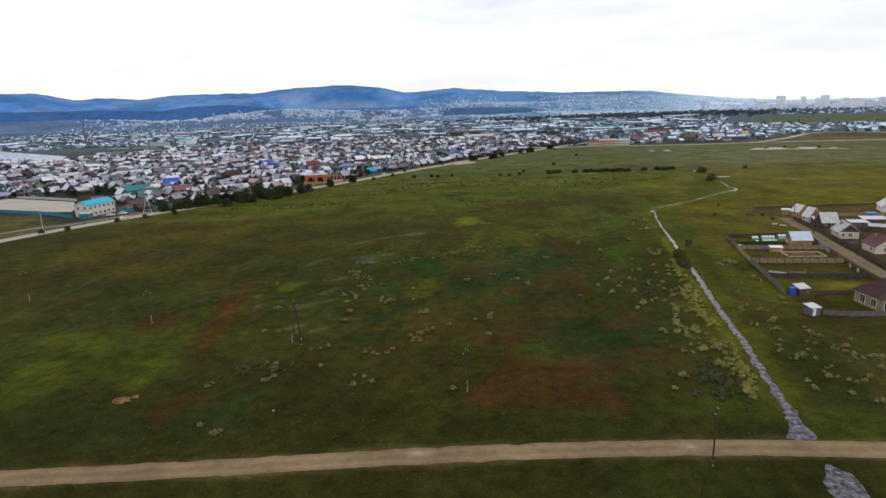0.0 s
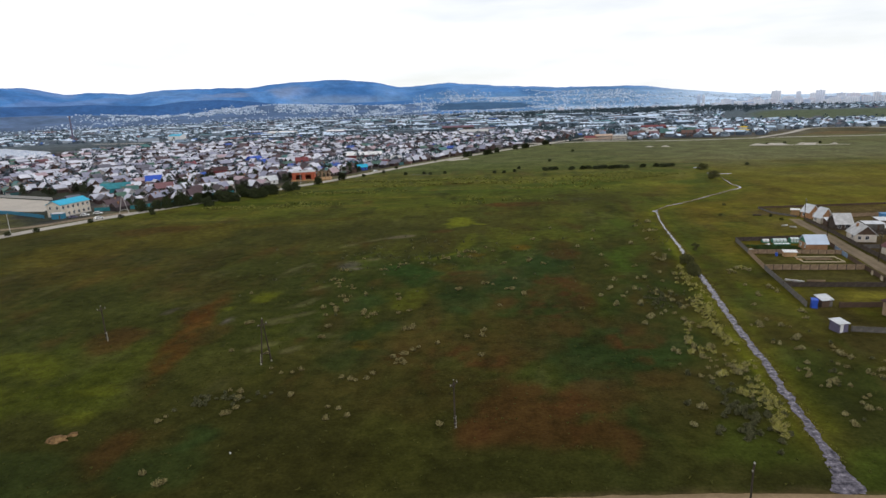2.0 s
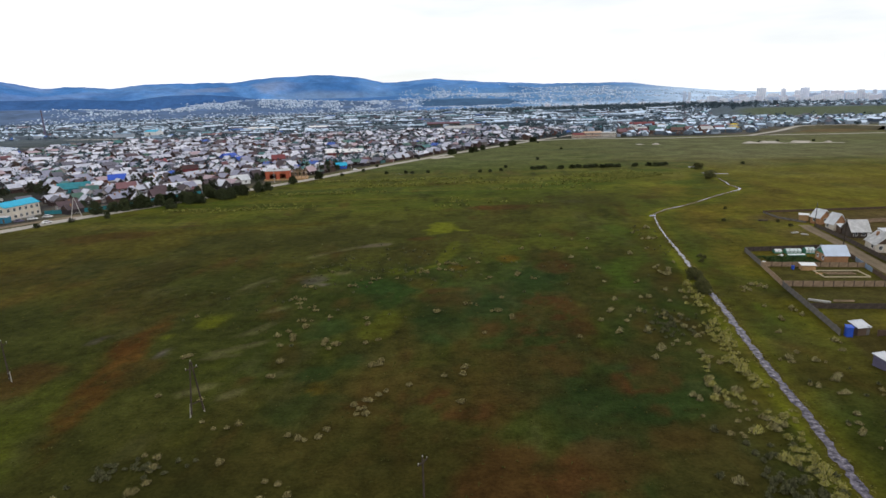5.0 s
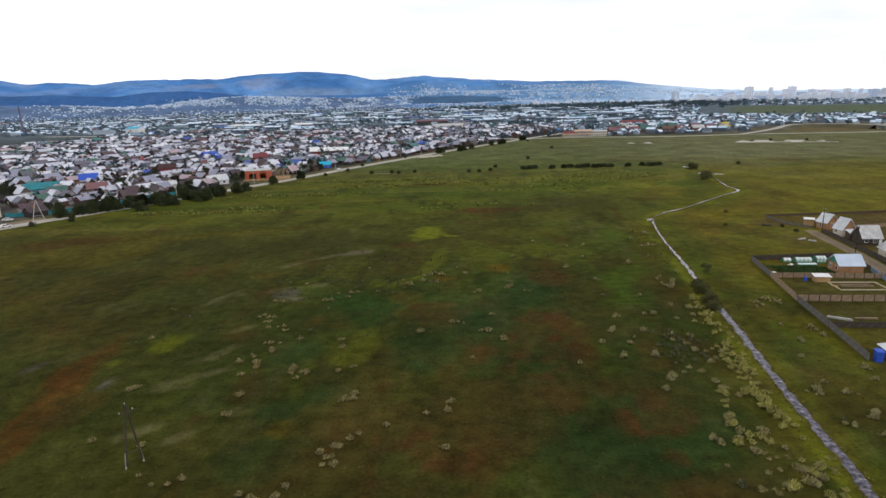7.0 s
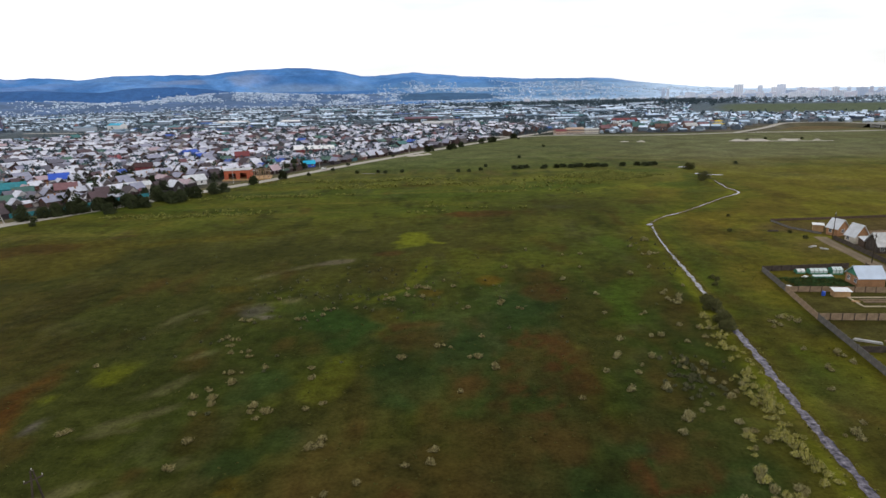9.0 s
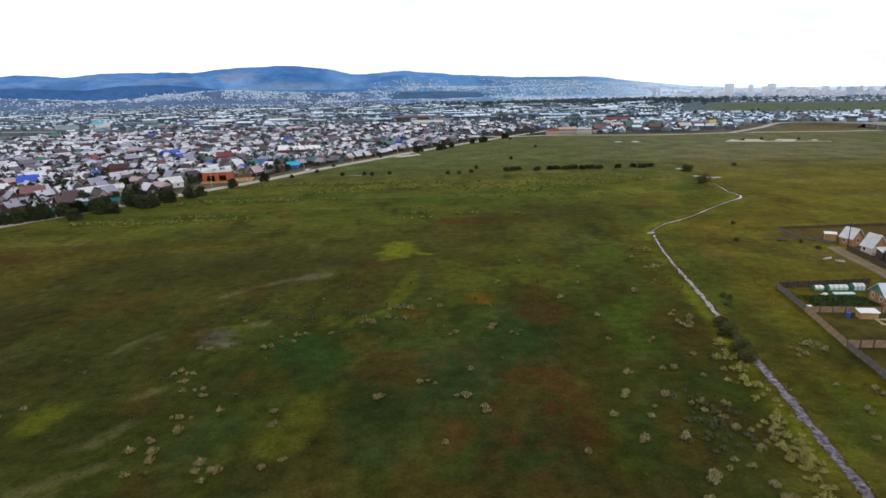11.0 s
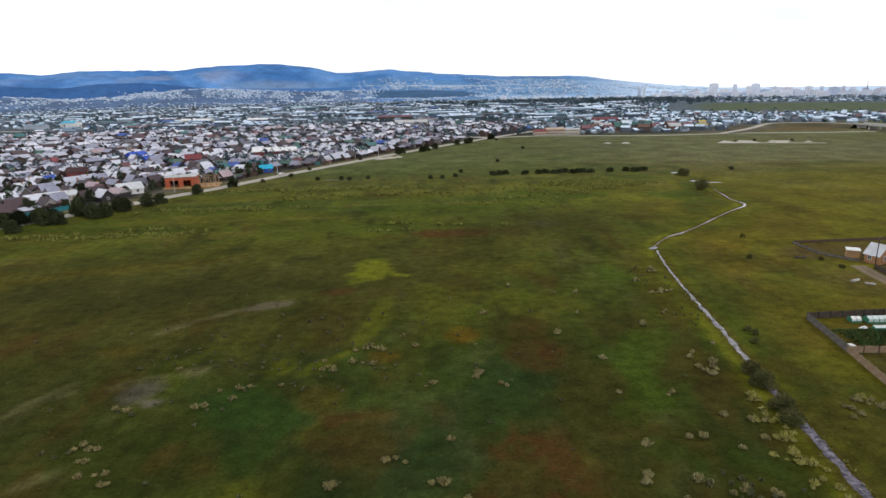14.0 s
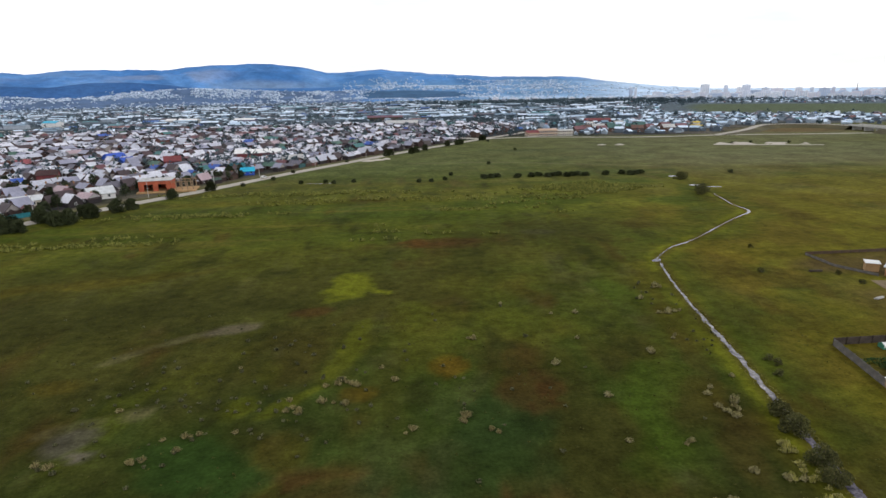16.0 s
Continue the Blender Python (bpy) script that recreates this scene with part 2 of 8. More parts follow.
M_ICE = surface("pale_blue_zinc_roof", (0.50, 0.58, 0.70), 0.5, vary=0.1)
M_RED_ROOF = surface("dark_red_roof_sheet", (0.10, 0.026, 0.028), 0.55, vary=0.16)
M_MAROON = surface("maroon_cladding", (0.18, 0.045, 0.05), 0.7, vary=0.15)
M_ROSE = surface("rose_red_roof_sheet", (0.30, 0.085, 0.10), 0.6, vary=0.16)
M_PLUM = surface("plum_roof_sheet", (0.155, 0.075, 0.105), 0.7, vary=0.16)
M_DULL_ROSE = surface("dull_maroon_roof", (0.19, 0.095, 0.105), 0.7, vary=0.16)
M_DULL_TEAL = surface("dull_green_roof", (0.06, 0.13, 0.12), 0.7, vary=0.16)
M_ORANGE = surface("orange_red_wall_panels", (0.40, 0.100, 0.052), 0.75, vary=0.16, coarse=0.3)
M_APRICOT = surface("apricot_render", (0.50, 0.36, 0.27), 0.85, vary=0.12, coarse=0.1)
M_PURPLE = surface("grey_violet_sheet", (0.11, 0.10, 0.16), 0.6, vary=0.14)
M_GLASS = surface("dark_window_glass", (0.03, 0.035, 0.045), 0.08, vary=0.2, bump=0, spec=0.6)
M_CONCRETE = surface("pale_concrete", (0.46, 0.45, 0.43), 0.9, vary=0.18, coarse=1.0, fine=7.0)
M_STUB = surface("lichened_concrete", (0.33, 0.31, 0.25), 0.92, vary=0.25, coarse=1.2, fine=7.0)
M_POLE = surface("old_tarred_pole_timber", (0.060, 0.048, 0.036), 0.95, vary=0.3, coarse=1.0, fine=9.0, spec=0.08)
M_STEEL = surface("weathered_steel", (0.16, 0.16, 0.16), 0.6, 0.3, vary=0.15)
M_CERAMIC = surface("dusty_porcelain", (0.42, 0.40, 0.36), 0.35, vary=0.05, bump=0)
M_IRON = surface("rusty_dark_iron", (0.055, 0.042, 0.034), 0.8, 0.0, vary=0.25, spec=0.1)
M_YELLOW = surface("yellow_roof_tile", (0.55, 0.40, 0.03), 0.6, vary=0.12)
M_TYRE = surface("black_rubber", (0.02, 0.02, 0.02), 0.85, vary=0.2)
M_BARK = surface("grey_brown_bark", (0.09, 0.07, 0.055), 0.95, vary=0.3, coarse=2.0, fine=12.0, bump=0.6)
M_LEAF = surface("dark_willow_leaves", None, 0.75, vary=0.3, bump=0, palette=((3, (0.060, 0.064, 0.022)), (3, (0.080, 0.082, 0.028)), (2, (0.120, 0.112, 0.042)), (2, (0.038, 0.041, 0.016))), island=True, spec=0.06)
# distance haze put into these leaves as a blue-grey base colour
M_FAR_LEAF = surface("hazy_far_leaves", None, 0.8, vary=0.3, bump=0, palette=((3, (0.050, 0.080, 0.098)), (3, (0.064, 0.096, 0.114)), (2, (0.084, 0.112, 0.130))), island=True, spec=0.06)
M_VERGE_LEAF = surface("dark_poplar_leaves", None, 0.75, vary=0.3, bump=0, palette=((3, (0.030, 0.040, 0.020)), (3, (0.042, 0.052, 0.022)), (2, (0.060, 0.068, 0.030))), island=True, spec=0.06)
M_TOWN_LEAF = surface("garden_tree_leaves", None, 0.8, vary=0.3, bump=0, palette=((3, (0.036, 0.048, 0.030)), (3, (0.046, 0.058, 0.030)), (2, (0.060, 0.068, 0.034))), island=True, spec=0.06)
M_TUSSOCK = surface("pale_bunchgrass", None, 0.9, vary=0.25, bump=0, palette=((4, (0.38, 0.335, 0.160)), (4, (0.28, 0.250, 0.105)), (2, (0.48, 0.43, 0.25)), (2, (0.075, 0.075, 0.028)), (2, (0.13, 0.12, 0.05))), island=True, spec=0.06)
M_TAN_GRASS = surface("tan_bunchgrass", None, 0.9, vary=0.25, bump=0, palette=((4, (0.33, 0.280, 0.125)), (4, (0.235, 0.20, 0.084)), (2, (0.43, 0.37, 0.185)), (3, (0.060, 0.055, 0.023))), island=True, spec=0.06)
# shade at a tussock's foot, painted as dark blades
M_TUSSOCK_SHADE = surface("shaded_tussock_foot", None, 0.95, vary=0.25, bump=0, palette=((3, (0.060, 0.050, 0.026)), (2, (0.085, 0.070, 0.036)), (2, (0.042, 0.042, 0.018))), island=True, spec=0.06)
M_TUSSOCK_Y = surface("yellow_green_sedge", None, 0.9, vary=0.25, bump=0, palette=((4, (0.45, 0.410, 0.110)), (4, (0.33, 0.310, 0.075)), (2.5, (0.52, 0.47, 0.23)), (3, (0.085, 0.09, 0.026))), island=True, spec=0.06)
M_WORMWOOD = surface("grey_green_wormwood", None, 0.9, vary=0.25, bump=0, palette=((3, (0.115, 0.116, 0.058)), (3, (0.155, 0.150, 0.080)), (2, (0.065, 0.070, 0.032))), island=True, spec=0.06)
M_SPROUT = surface("short_grass_tufts", None, 0.95, vary=0.3, bump=0, palette=((3, (0.065, 0.07, 0.017)), (3, (0.085, 0.083, 0.02)), (2, (0.105, 0.098, 0.028)), (2, (0.05, 0.058, 0.014))), island=True, spec=0.06)
M_CROP = surface("garden_vegetables", None, 0.9, vary=0.3, bump=0, palette=((3, (0.035, 0.07, 0.025)), (2, (0.05, 0.09, 0.03))), island=True, spec=0.06)


# ---- mesh building ----
class Geo:
    """Vertices and faces of one mesh."""

    def __init__(self):
        self.v, self.f = [], []

    def add(self, verts, faces):
        k = len(self.v)
        self.v += [tuple(p) for p in verts]
        self.f += [tuple(i + k for i in q) for q in faces]
        return self

    def box(self, x0, y0, z0, x1, y1, z1):
        return self.add([(x0, y0, z0), (x1, y0, z0), (x1, y1, z0), (x0, y1, z0), (x0, y0, z1), (x1, y0, z1), (x1, y1, z1), (x0, y1, z1)],
                        [(3, 2, 1, 0), (4, 5, 6, 7), (0, 1, 5, 4), (1, 2, 6, 5), (2, 3, 7, 6), (3, 0, 4, 7)])

    def bar(self, a, b, r0, r1, n=6):
        """A tapered round bar from a to b."""
        a, b = Vector(a), Vector(b)
        d = (b - a).normalized()
        u = d.orthogonal().normalized()
        w = d.cross(u)
        ring = [(math.cos(2 * math.pi * i / n), math.sin(2 * math.pi * i / n)) for i in range(n)]
        vs = [a + r0 * (u * c + w * s) for c, s in ring] + [b + r1 * (u * c + w * s) for c, s in ring]
        fs = [(i, (i + 1) % n, n + (i + 1) % n, n + i) for i in range(n)]
        return self.add(vs, fs + [tuple(range(n - 1, -1, -1)), tuple(range(n, 2 * n))])

    def slab(self, quad, thick):
        """A sloping sheet: four corners on its upper side, with thickness below."""
        q = [Vector(p) for p in quad]
        down = (q[1] - q[0]).cross(q[3] - q[0]).normalized() * -thick
        return self.add(q + [p + down for p in q], [(0, 1, 2, 3), (7, 6, 5, 4), (0, 4, 5, 1), (1, 5, 6, 2), (2, 6, 7, 3), (3, 7, 4, 0)])

    def rings(self, length, depth, levels):
        """A closed box of stacked rings: z and how far each ring stands out."""
        n = len(levels)
        vs = []
        for z, o in levels:
            l, d = length / 2 + o, depth / 2 + o
            vs += [(-l, -d, z), (l, -d, z), (l, d, z), (-l, d, z)]
        fs = [(3, 2, 1, 0), (4 * n - 4, 4 * n - 3, 4 * n - 2, 4 * n - 1)]
        for i in range(n - 1):
            fs += [(4 * i + j, 4 * i + (j + 1) % 4, 4 * i + 4 + (j + 1) % 4, 4 * i + 4 + j) for j in range(4)]
        return self.add(vs, fs)

    def prism(self, outline, x0, x1):
        """A closed outline in y, z drawn out along x."""
        n = len(outline)
        return self.add([(x0, y, z) for y, z in outline] + [(x1, y, z) for y, z in outline],
                        [tuple(range(n - 1, -1, -1)), tuple(range(n, 2 * n))] + [(i, (i + 1) % n, n + (i + 1) % n, n + i) for i in range(n)])

    def mesh(self, name, material, smooth=False):
        me = bpy.data.meshes.new(name)
        me.from_pydata(self.v, [], self.f)
        if smooth:
            me.polygons.foreach_set("use_smooth", [True] * len(me.polygons))
        me.materials.append(material)
        return me


def part(name, geo, material, parent=None, label="", smooth=False):
    """One mesh object, under its thing or part."""
    ob = new(name, geo if isinstance(geo, bpy.types.Mesh) else geo.mesh(name, material, smooth))
    if parent:
        ob.parent = parent
    return tagged(ob, label)


def thing(name, label, category, group="", kind="", at=None):
    ob = tagged(new(name), label, category, group, kind)
    if at is not None:
        ob.matrix_basis = at
    return ob


def curve_points(pts, step):
    """A smooth line through pts, at even steps."""
    p = [Vector((*q, 0)) for q in pts]
    p = [2 * p[0] - p[1]] + p + [2 * p[-1] - p[-2]]
    out = []
    for a, b, c, d in zip(p, p[1:], p[2:], p[3:]):
        n = max(1, round((c - b).length / step))
        for i in range(n):
            t = i / n
            out.append(0.5 * (2 * b + (c - a) * t + (2 * a - 5 * b + 4 * c - d) * t * t + (3 * b - a - 3 * c + d) * t ** 3))
    return out + [p[-2]]


def ribbon(pts, width, z, step=3.0, across=1, rough=0.0, seed=0, smooth=True):
    """A strip along a line, with uneven edges. width: a number or a function of the distance along it."""
    line = curve_points(pts, step) if smooth else [Vector((*q, 0)) for q in pts]
    g, run = Geo(), 0.0
    n = across + 1
    for i, p in enumerate(line):
        d = (line[min(i + 1, len(line) - 1)] - line[max(i - 1, 0)]).normalized()
        side = Vector((d.y, -d.x, 0))
        w = width(run) if callable(width) else width
        wl = w / 2 * (1 + rough * noise.noise((run * 0.31, seed, 0.0)) + rough * 0.7 * noise.noise((run * 1.1, seed, 3.0)))
        wr = w / 2 * (1 + rough * noise.noise((run * 0.29, seed, 9.0)) + rough * 0.7 * noise.noise((run * 1.2, seed, 5.0)))
        for j in range(n):
            t = j / across
            q = p + side * (-wl + t * (wl + wr))
            g.v.append((q.x, q.y, z))
        if i:
            a, b = (i - 1) * n, i * n
            g.f += [(a + j, a + j + 1, b + j + 1, b + j) for j in range(across)]
            run += (p - line[i - 1]).length
    return g


# ---- smooth random fields over the plan ----
def lattice(ix, iy, seed):
    h = (ix.astype(np.int64) * 374761393 + iy.astype(np.int64) * 668265263 + seed * 974711) & 0xFFFFFFFF
    h = ((h ^ (h >> 13)) * 1274126177) & 0xFFFFFFFF
    return ((h ^ (h >> 16)) & 0xFFFF) / 65535.0


def field(x, y, size, seed, octaves=4):
    """Fractal value noise, 0 to 1, with its largest features about size metres across."""
    total, weight, amp = 0.0, 0.0, 1.0
    for o in range(octaves):
        u, v = x / size + 17.3 * o, y / size - 9.1 * o
        iu, iv = np.floor(u), np.floor(v)
        fu, fv = u - iu, v - iv
        fu, fv = fu * fu * (3 - 2 * fu), fv * fv * (3 - 2 * fv)
        a, b = lattice(iu, iv, seed + o), lattice(iu + 1, iv, seed + o)
        c, d = lattice(iu, iv + 1, seed + o), lattice(iu + 1, iv + 1, seed + o)
        total = total + amp * (a + (b - a) * fu + (c - a) * fv + (a - b - c + d) * fu * fv)
        weight, amp, size = weight + amp, amp * 0.55, size / 2.1
    return total / weight


def ramp01(v, a, b):
    t = np.clip((v - a) / (b - a), 0, 1)
    return t * t * (3 - 2 * t)


def line_distance(x, y, pts):
    """Distance to a broken line, signed: positive on its right."""
    best = np.full(np.shape(x), 1e9)
    sign = np.ones(np.shape(x))
    for (ax, ay), (bx, by) in zip(pts, pts[1:]):
        dx, dy = bx - ax, by - ay
        t = np.clip(((x - ax) * dx + (y - ay) * dy) / (dx * dx + dy * dy), 0, 1)
        d = np.hypot(x - ax - t * dx, y - ay - t * dy)
        side = np.where((x - ax) * dy - (y - ay) * dx > 0, 1.0, -1.0)
        sign = np.where(d < best, side, sign)
        best = np.minimum(best, d)
    return best * sign


# ---- the lie of the land ----
DIRT_ROAD = [(-150, 64), (-110, 67.5), (-71, 71.2), (-54, 72.6), (-37, 74.2), (-24, 75.5), (-8.5, 77), (9.7, 78.3), (23, 78.9), (36, 79.2), (48, 79), (61, 78.5), (100, 77), (170, 72)]
DITCH = [(51.2, 81.5), (53, 88.8), (54.6, 97.5), (56.2, 107), (58.8, 120), (61.2, 136.5), (64, 153), (66.3, 165), (68, 175.5), (69.5, 186), (72, 200), (73.6, 209), (75.3, 219), (77.6, 234), (80.2, 250), (83.5, 266), (86.5, 278)]
BROOK = [(87.5, 283), (96.7, 294), (105, 300), (113.8, 307.6), (127, 320.5), (140.6, 333.4), (151.8, 343), (154.3, 351), (153.8, 358.4), (156, 367.5), (158.2, 378.8), (160, 386)]
MAIN_ROAD = [(-316, 58), (-258, 158), (-215.5, 248), (-208, 264), (-197.5, 283), (-182, 309), (-172.5, 322), (-151.5, 351), (-135.5, 375), (-116.5, 405), (-98.5, 432), (-85, 456), (-64, 494), (-36, 539.5), (7, 609), (60, 686), (92, 731), (125, 775), (180, 850)]
LOW_ROAD = [(92, 731), (135, 742), (183, 734), (237, 718), (276, 714), (358, 717), (430, 706), (500, 700), (580, 690), (800, 640)]
HIGHWAY = [(340, 720), (392, 756), (430, 793), (462, 806), (492, 797), (508, 775), (512, 745), (508, 698), (498, 640), (480, 540)]
STREET = [(135.6, 256), (133.1, 242.2), (130.8, 225.7), (127, 207), (124.5, 193), (121.6, 179), (120, 168), (118, 150), (116, 120), (114, 80), (112, 30)]
TOWN_EDGE = [(-320, 60), (-262, 160), (-219, 250), (-177, 324), (-139, 377), (-102, 434), (-66.5, 496), (-38, 541), (5, 610), (59, 687), (92, 731), (135, 748), (200, 738), (300, 728), (358, 735), (414, 800), (480, 855), (560, 860), (1200, 860)]

DRY = (0.041, 0.040, 0.0090)
GREEN = (0.027, 0.040, 0.0070)
TEAL = (0.021, 0.037, 0.0096)
LIME = (0.092, 0.100, 0.0080)
FRESH = (0.041, 0.065, 0.0074)
RUST = (0.057, 0.0245, 0.0085)
EARTH = (0.044, 0.033, 0.0084)
OCHRE = (0.092, 0.064, 0.0080)
OLIVE = (0.078, 0.085, 0.0095)
GLOW = (0.122, 0.134, 0.009)
PALE = (0.110, 0.100, 0.045)
VIOLET = (0.080, 0.068, 0.058)
FLAME = (0.070, 0.030, 0.0072)
WARM = (0.066, 0.054, 0.0070)
DUSK = (0.036, 0.037, 0.0080)
GRASS = (0.050, 0.060, 0.0070)
DEEP = (0.019, 0.038, 0.0076)
SLATE = (0.026, 0.037, 0.0150)
AMBER = (0.105, 0.058, 0.0062)
DUSTY = (0.100, 0.082, 0.058)
# plant societies of the meadow: x, y, half length, half width, turn, plants, share
PATCHES_BROAD = (
    (-121, 249, 25.1, 24, -5, WARM, 0.6), (-156, 229, 21.1, 30, -5, WARM, 0.6), (-67, 253, 22.4, 15, -6, DUSK, 0.6), (-35, 253, 13.3, 13, -6, DUSK, 0.65), (-112, 311, 28.3, 22, -7, OLIVE, 0.5), (41, 196, 8.26, 15, -5, DUSK, 0.8), (32, 239, 18.6, 12, -6, OLIVE, 0.45), (-26, 132, 7.9, 4.8, -3, DUSK, 0.6), (-30, 189, 7.73, 6.7, -5, DUSK, 0.5), (-83, 122, 20, 17, -2, GRASS, 0.5), (-70, 115, 8.8, 10, -1, GRASS, 0.7), (-89, 107, 10.8, 14, -1, GRASS, 0.7),
)
PATCHES_GREEN = (
    (-69, 114, 5.87, 3, -1, LIME, 0.45), (-68, 103, 3.94, 3, -1, LIME, 0.4), (-95, 126, 12.6, 6.3, -2, LIME, 0.4), (-92, 114, 8.66, 5.4, -1, LIME, 0.45), (-44, 97, 5.37, 4.3, -1, TEAL, 0.8), (-27, 125, 8.52, 7.6, -2, TEAL, 0.6), (24, 112, 4.88, 3.9, -1, SLATE, 0.95), (17, 129, 9.94, 8.7, -2, TEAL, 0.7), (33, 123, 6.41, 6.4, -2, TEAL, 0.6), (20, 102, 2.35, 3.1, -1, TEAL, 0.6), (36, 95, 3.2, 3.8, -1, TEAL, 0.5), (24, 116, 9.39, 13, -2, TEAL, 0.6), (-45, 92, 8.35, 6.4, -1, TEAL, 0.5), (-67, 89, 12.2, 6.8, -1, TEAL, 0.45),
)
PATCHES_GREEN_MID = (
    (-18, 190, 10.4, 12, -4, DEEP, 0.9), (-27, 162, 4.57, 6.8, -3, TEAL, 0.7), (-2, 165, 7.32, 12, -3, TEAL, 0.9), (-25, 139, 4.26, 4.4, -3, TEAL, 0.8), (-18, 145, 3.89, 4.9, -3, TEAL, 0.7), (11, 177, 5.94, 11, -4, TEAL, 0.85), (15, 154, 7.64, 4.5, -3, DEEP, 0.85), (17, 136, 5.78, 5, -3, TEAL, 0.65), (36, 138, 2.35, 2.4, -3, SLATE, 0.7), (18, 129, 7.42, 2.9, -2, TEAL, 0.6), (-14, 188, 7.06, 7.3, -5, DEEP, 0.7), (-6, 185, 2.59, 3.4, -5, FRESH, 0.7), (12, 182, 3.32, 5.4, -5, TEAL, 0.7), (27, 199, 10, 7.3, -5, TEAL, 0.8),
)
PATCHES_FRESH = (
    (57, 208, 5.5, 18, -10, FRESH, 0.6), (65, 255, 7.97, 15, -6, FRESH, 0.6), (54, 211, 4.14, 8.1, -6, FRESH, 0.5), (54, 192, 4.6, 7.5, -5, FRESH, 0.4), (47, 175, 4.14, 3.5, -5, GREEN, 0.6), (7, 215, 17.3, 26, -5, FRESH, 0.3), (52, 193, 5.0, 15, -12, FRESH, 0.4), (78, 163, 5.6, 7, -3, FRESH, 0.9), (76, 160, 4.31, 6.1, -3, DEEP, 0.8), (80, 220, 7.31, 9, -6, FRESH, 0.45), (39, 94, 11.1, 7, -1, FRESH, 0.4), (59, 84, 6.18, 7, 0, FRESH, 0.45), (31, 100, 8.95, 6.8, -1, TEAL, 0.5),
)
PATCHES_RUST = (
    (10, 103, 12.5, 10, -1, RUST, 0.68), (22, 97, 5.55, 5.7, -1, RUST, 0.65), (1, 98, 3.99, 5.6, -1, RUST, 0.7), (6, 126, 11.2, 15, -2, RUST, 0.5), (21, 107, 9.64, 6.6, -1, RUST, 0.6), (-65, 140, 24.9, 4, 100, FLAME, 0.75), (-81, 138, 7.25, 8.7, -2, RUST, 0.6), (-70, 154, 3.25, 8.6, -3, FLAME, 0.8), (-60, 140, 3.73, 7.8, -3, RUST, 0.4), (-50, 97, 6.62, 3.9, -1, EARTH, 0.5), (-12, 107, 7.06, 7, -1, EARTH, 0.5), (35, 113, 3.58, 3.4, -1, RUST, 0.5), (38, 133, 4.67, 5.4, -2, RUST, 0.4), (-55, 94, 3.12, 6.9, -1, RUST, 0.5),
)
PATCHES_RUST_MID = (
    (25, 169, 6.6, 12, -6, EARTH, 0.6), (25, 180, 4.32, 6.3, -4, EARTH, 0.4), (31, 159, 4.35, 4.5, -3, RUST, 0.5), (11, 143, 7.79, 6.3, -3, EARTH, 0.75), (23, 140, 3.61, 4.9, -3, RUST, 0.55), (31, 144, 2.19, 4.8, -3, EARTH, 0.7), (31, 133, 2.76, 4.8, -3, RUST, 0.75), (39, 139, 3.55, 4.5, -3, RUST, 0.5), (12, 161, 3.73, 3.3, -3, RUST, 0.45), (27, 177, 6.36, 3.8, -5, EARTH, 0.6), (-32, 150, 3.41, 9.1, -3, EARTH, 0.6), (-4, 133, 7.26, 6.8, -3, EARTH, 0.8), (3, 146, 2.57, 9.7, -3, EARTH, 0.7), (-2, 186, 5.98, 4.4, -4, EARTH, 0.5),
)
PATCHES_OCHRE = (
    (19, 218, 3.59, 3.7, -5, AMBER, 0.65), (32, 206, 4.66, 5.8, -5, RUST, 0.5), (-22, 132, 2.52, 2.6, -3, OCHRE, 0.55), (-37, 137, 2.41, 2.5, -3, RUST, 0.4), (1, 183, 6.72, 4.6, -5, EARTH, 0.5), (-6, 195, 3.85, 5.5, -5, OCHRE, 0.35), (4, 209, 2.95, 2.8, -5, AMBER, 0.45), (-10, 248, 5.98, 3.5, -6, RUST, 0.6), (18, 307, 5.53, 6.6, -7, FLAME, 0.6), (-51, 217, 5.47, 3.1, -5, OCHRE, 0.35), (-23, 134, 2.07, 2.7, -2, OCHRE, 0.5), (108, 280, 8.4, 12, -7, OCHRE, 0.5), (98, 233, 14.5, 6, -93, EARTH, 0.6), (65, 194, 3.85, 4.9, -5, EARTH, 0.8), (66, 136, 3.38, 7.2, -3, EARTH, 0.5),
)
PATCHES_LIME = (
    (-1, 265, 7.5, 12, -6, GLOW, 0.8), (7, 260, 3.51, 1.6, -29, GLOW, 0.8), (-8, 207, 7.57, 2.4, 41, LIME, 0.55), (0, 226, 17, 2.6, 76, LIME, 0.55), (12, 243, 5.78, 7, -6, OLIVE, 0.6), (-16, 206, 4.23, 3.8, -5, LIME, 0.5), (-15, 162, 12, 4, 86, LIME, 0.4), (-57, 166, 3.39, 3.2, -3, LIME, 0.55), (-63, 157, 1.85, 1.8, -3, LIME, 0.5), (-57, 168, 3.27, 4.7, -3, LIME, 0.6), (35, 263, 14.1, 12, -6, LIME, 0.2), (13, 226, 8.22, 9.7, -5, LIME, 0.2),
)
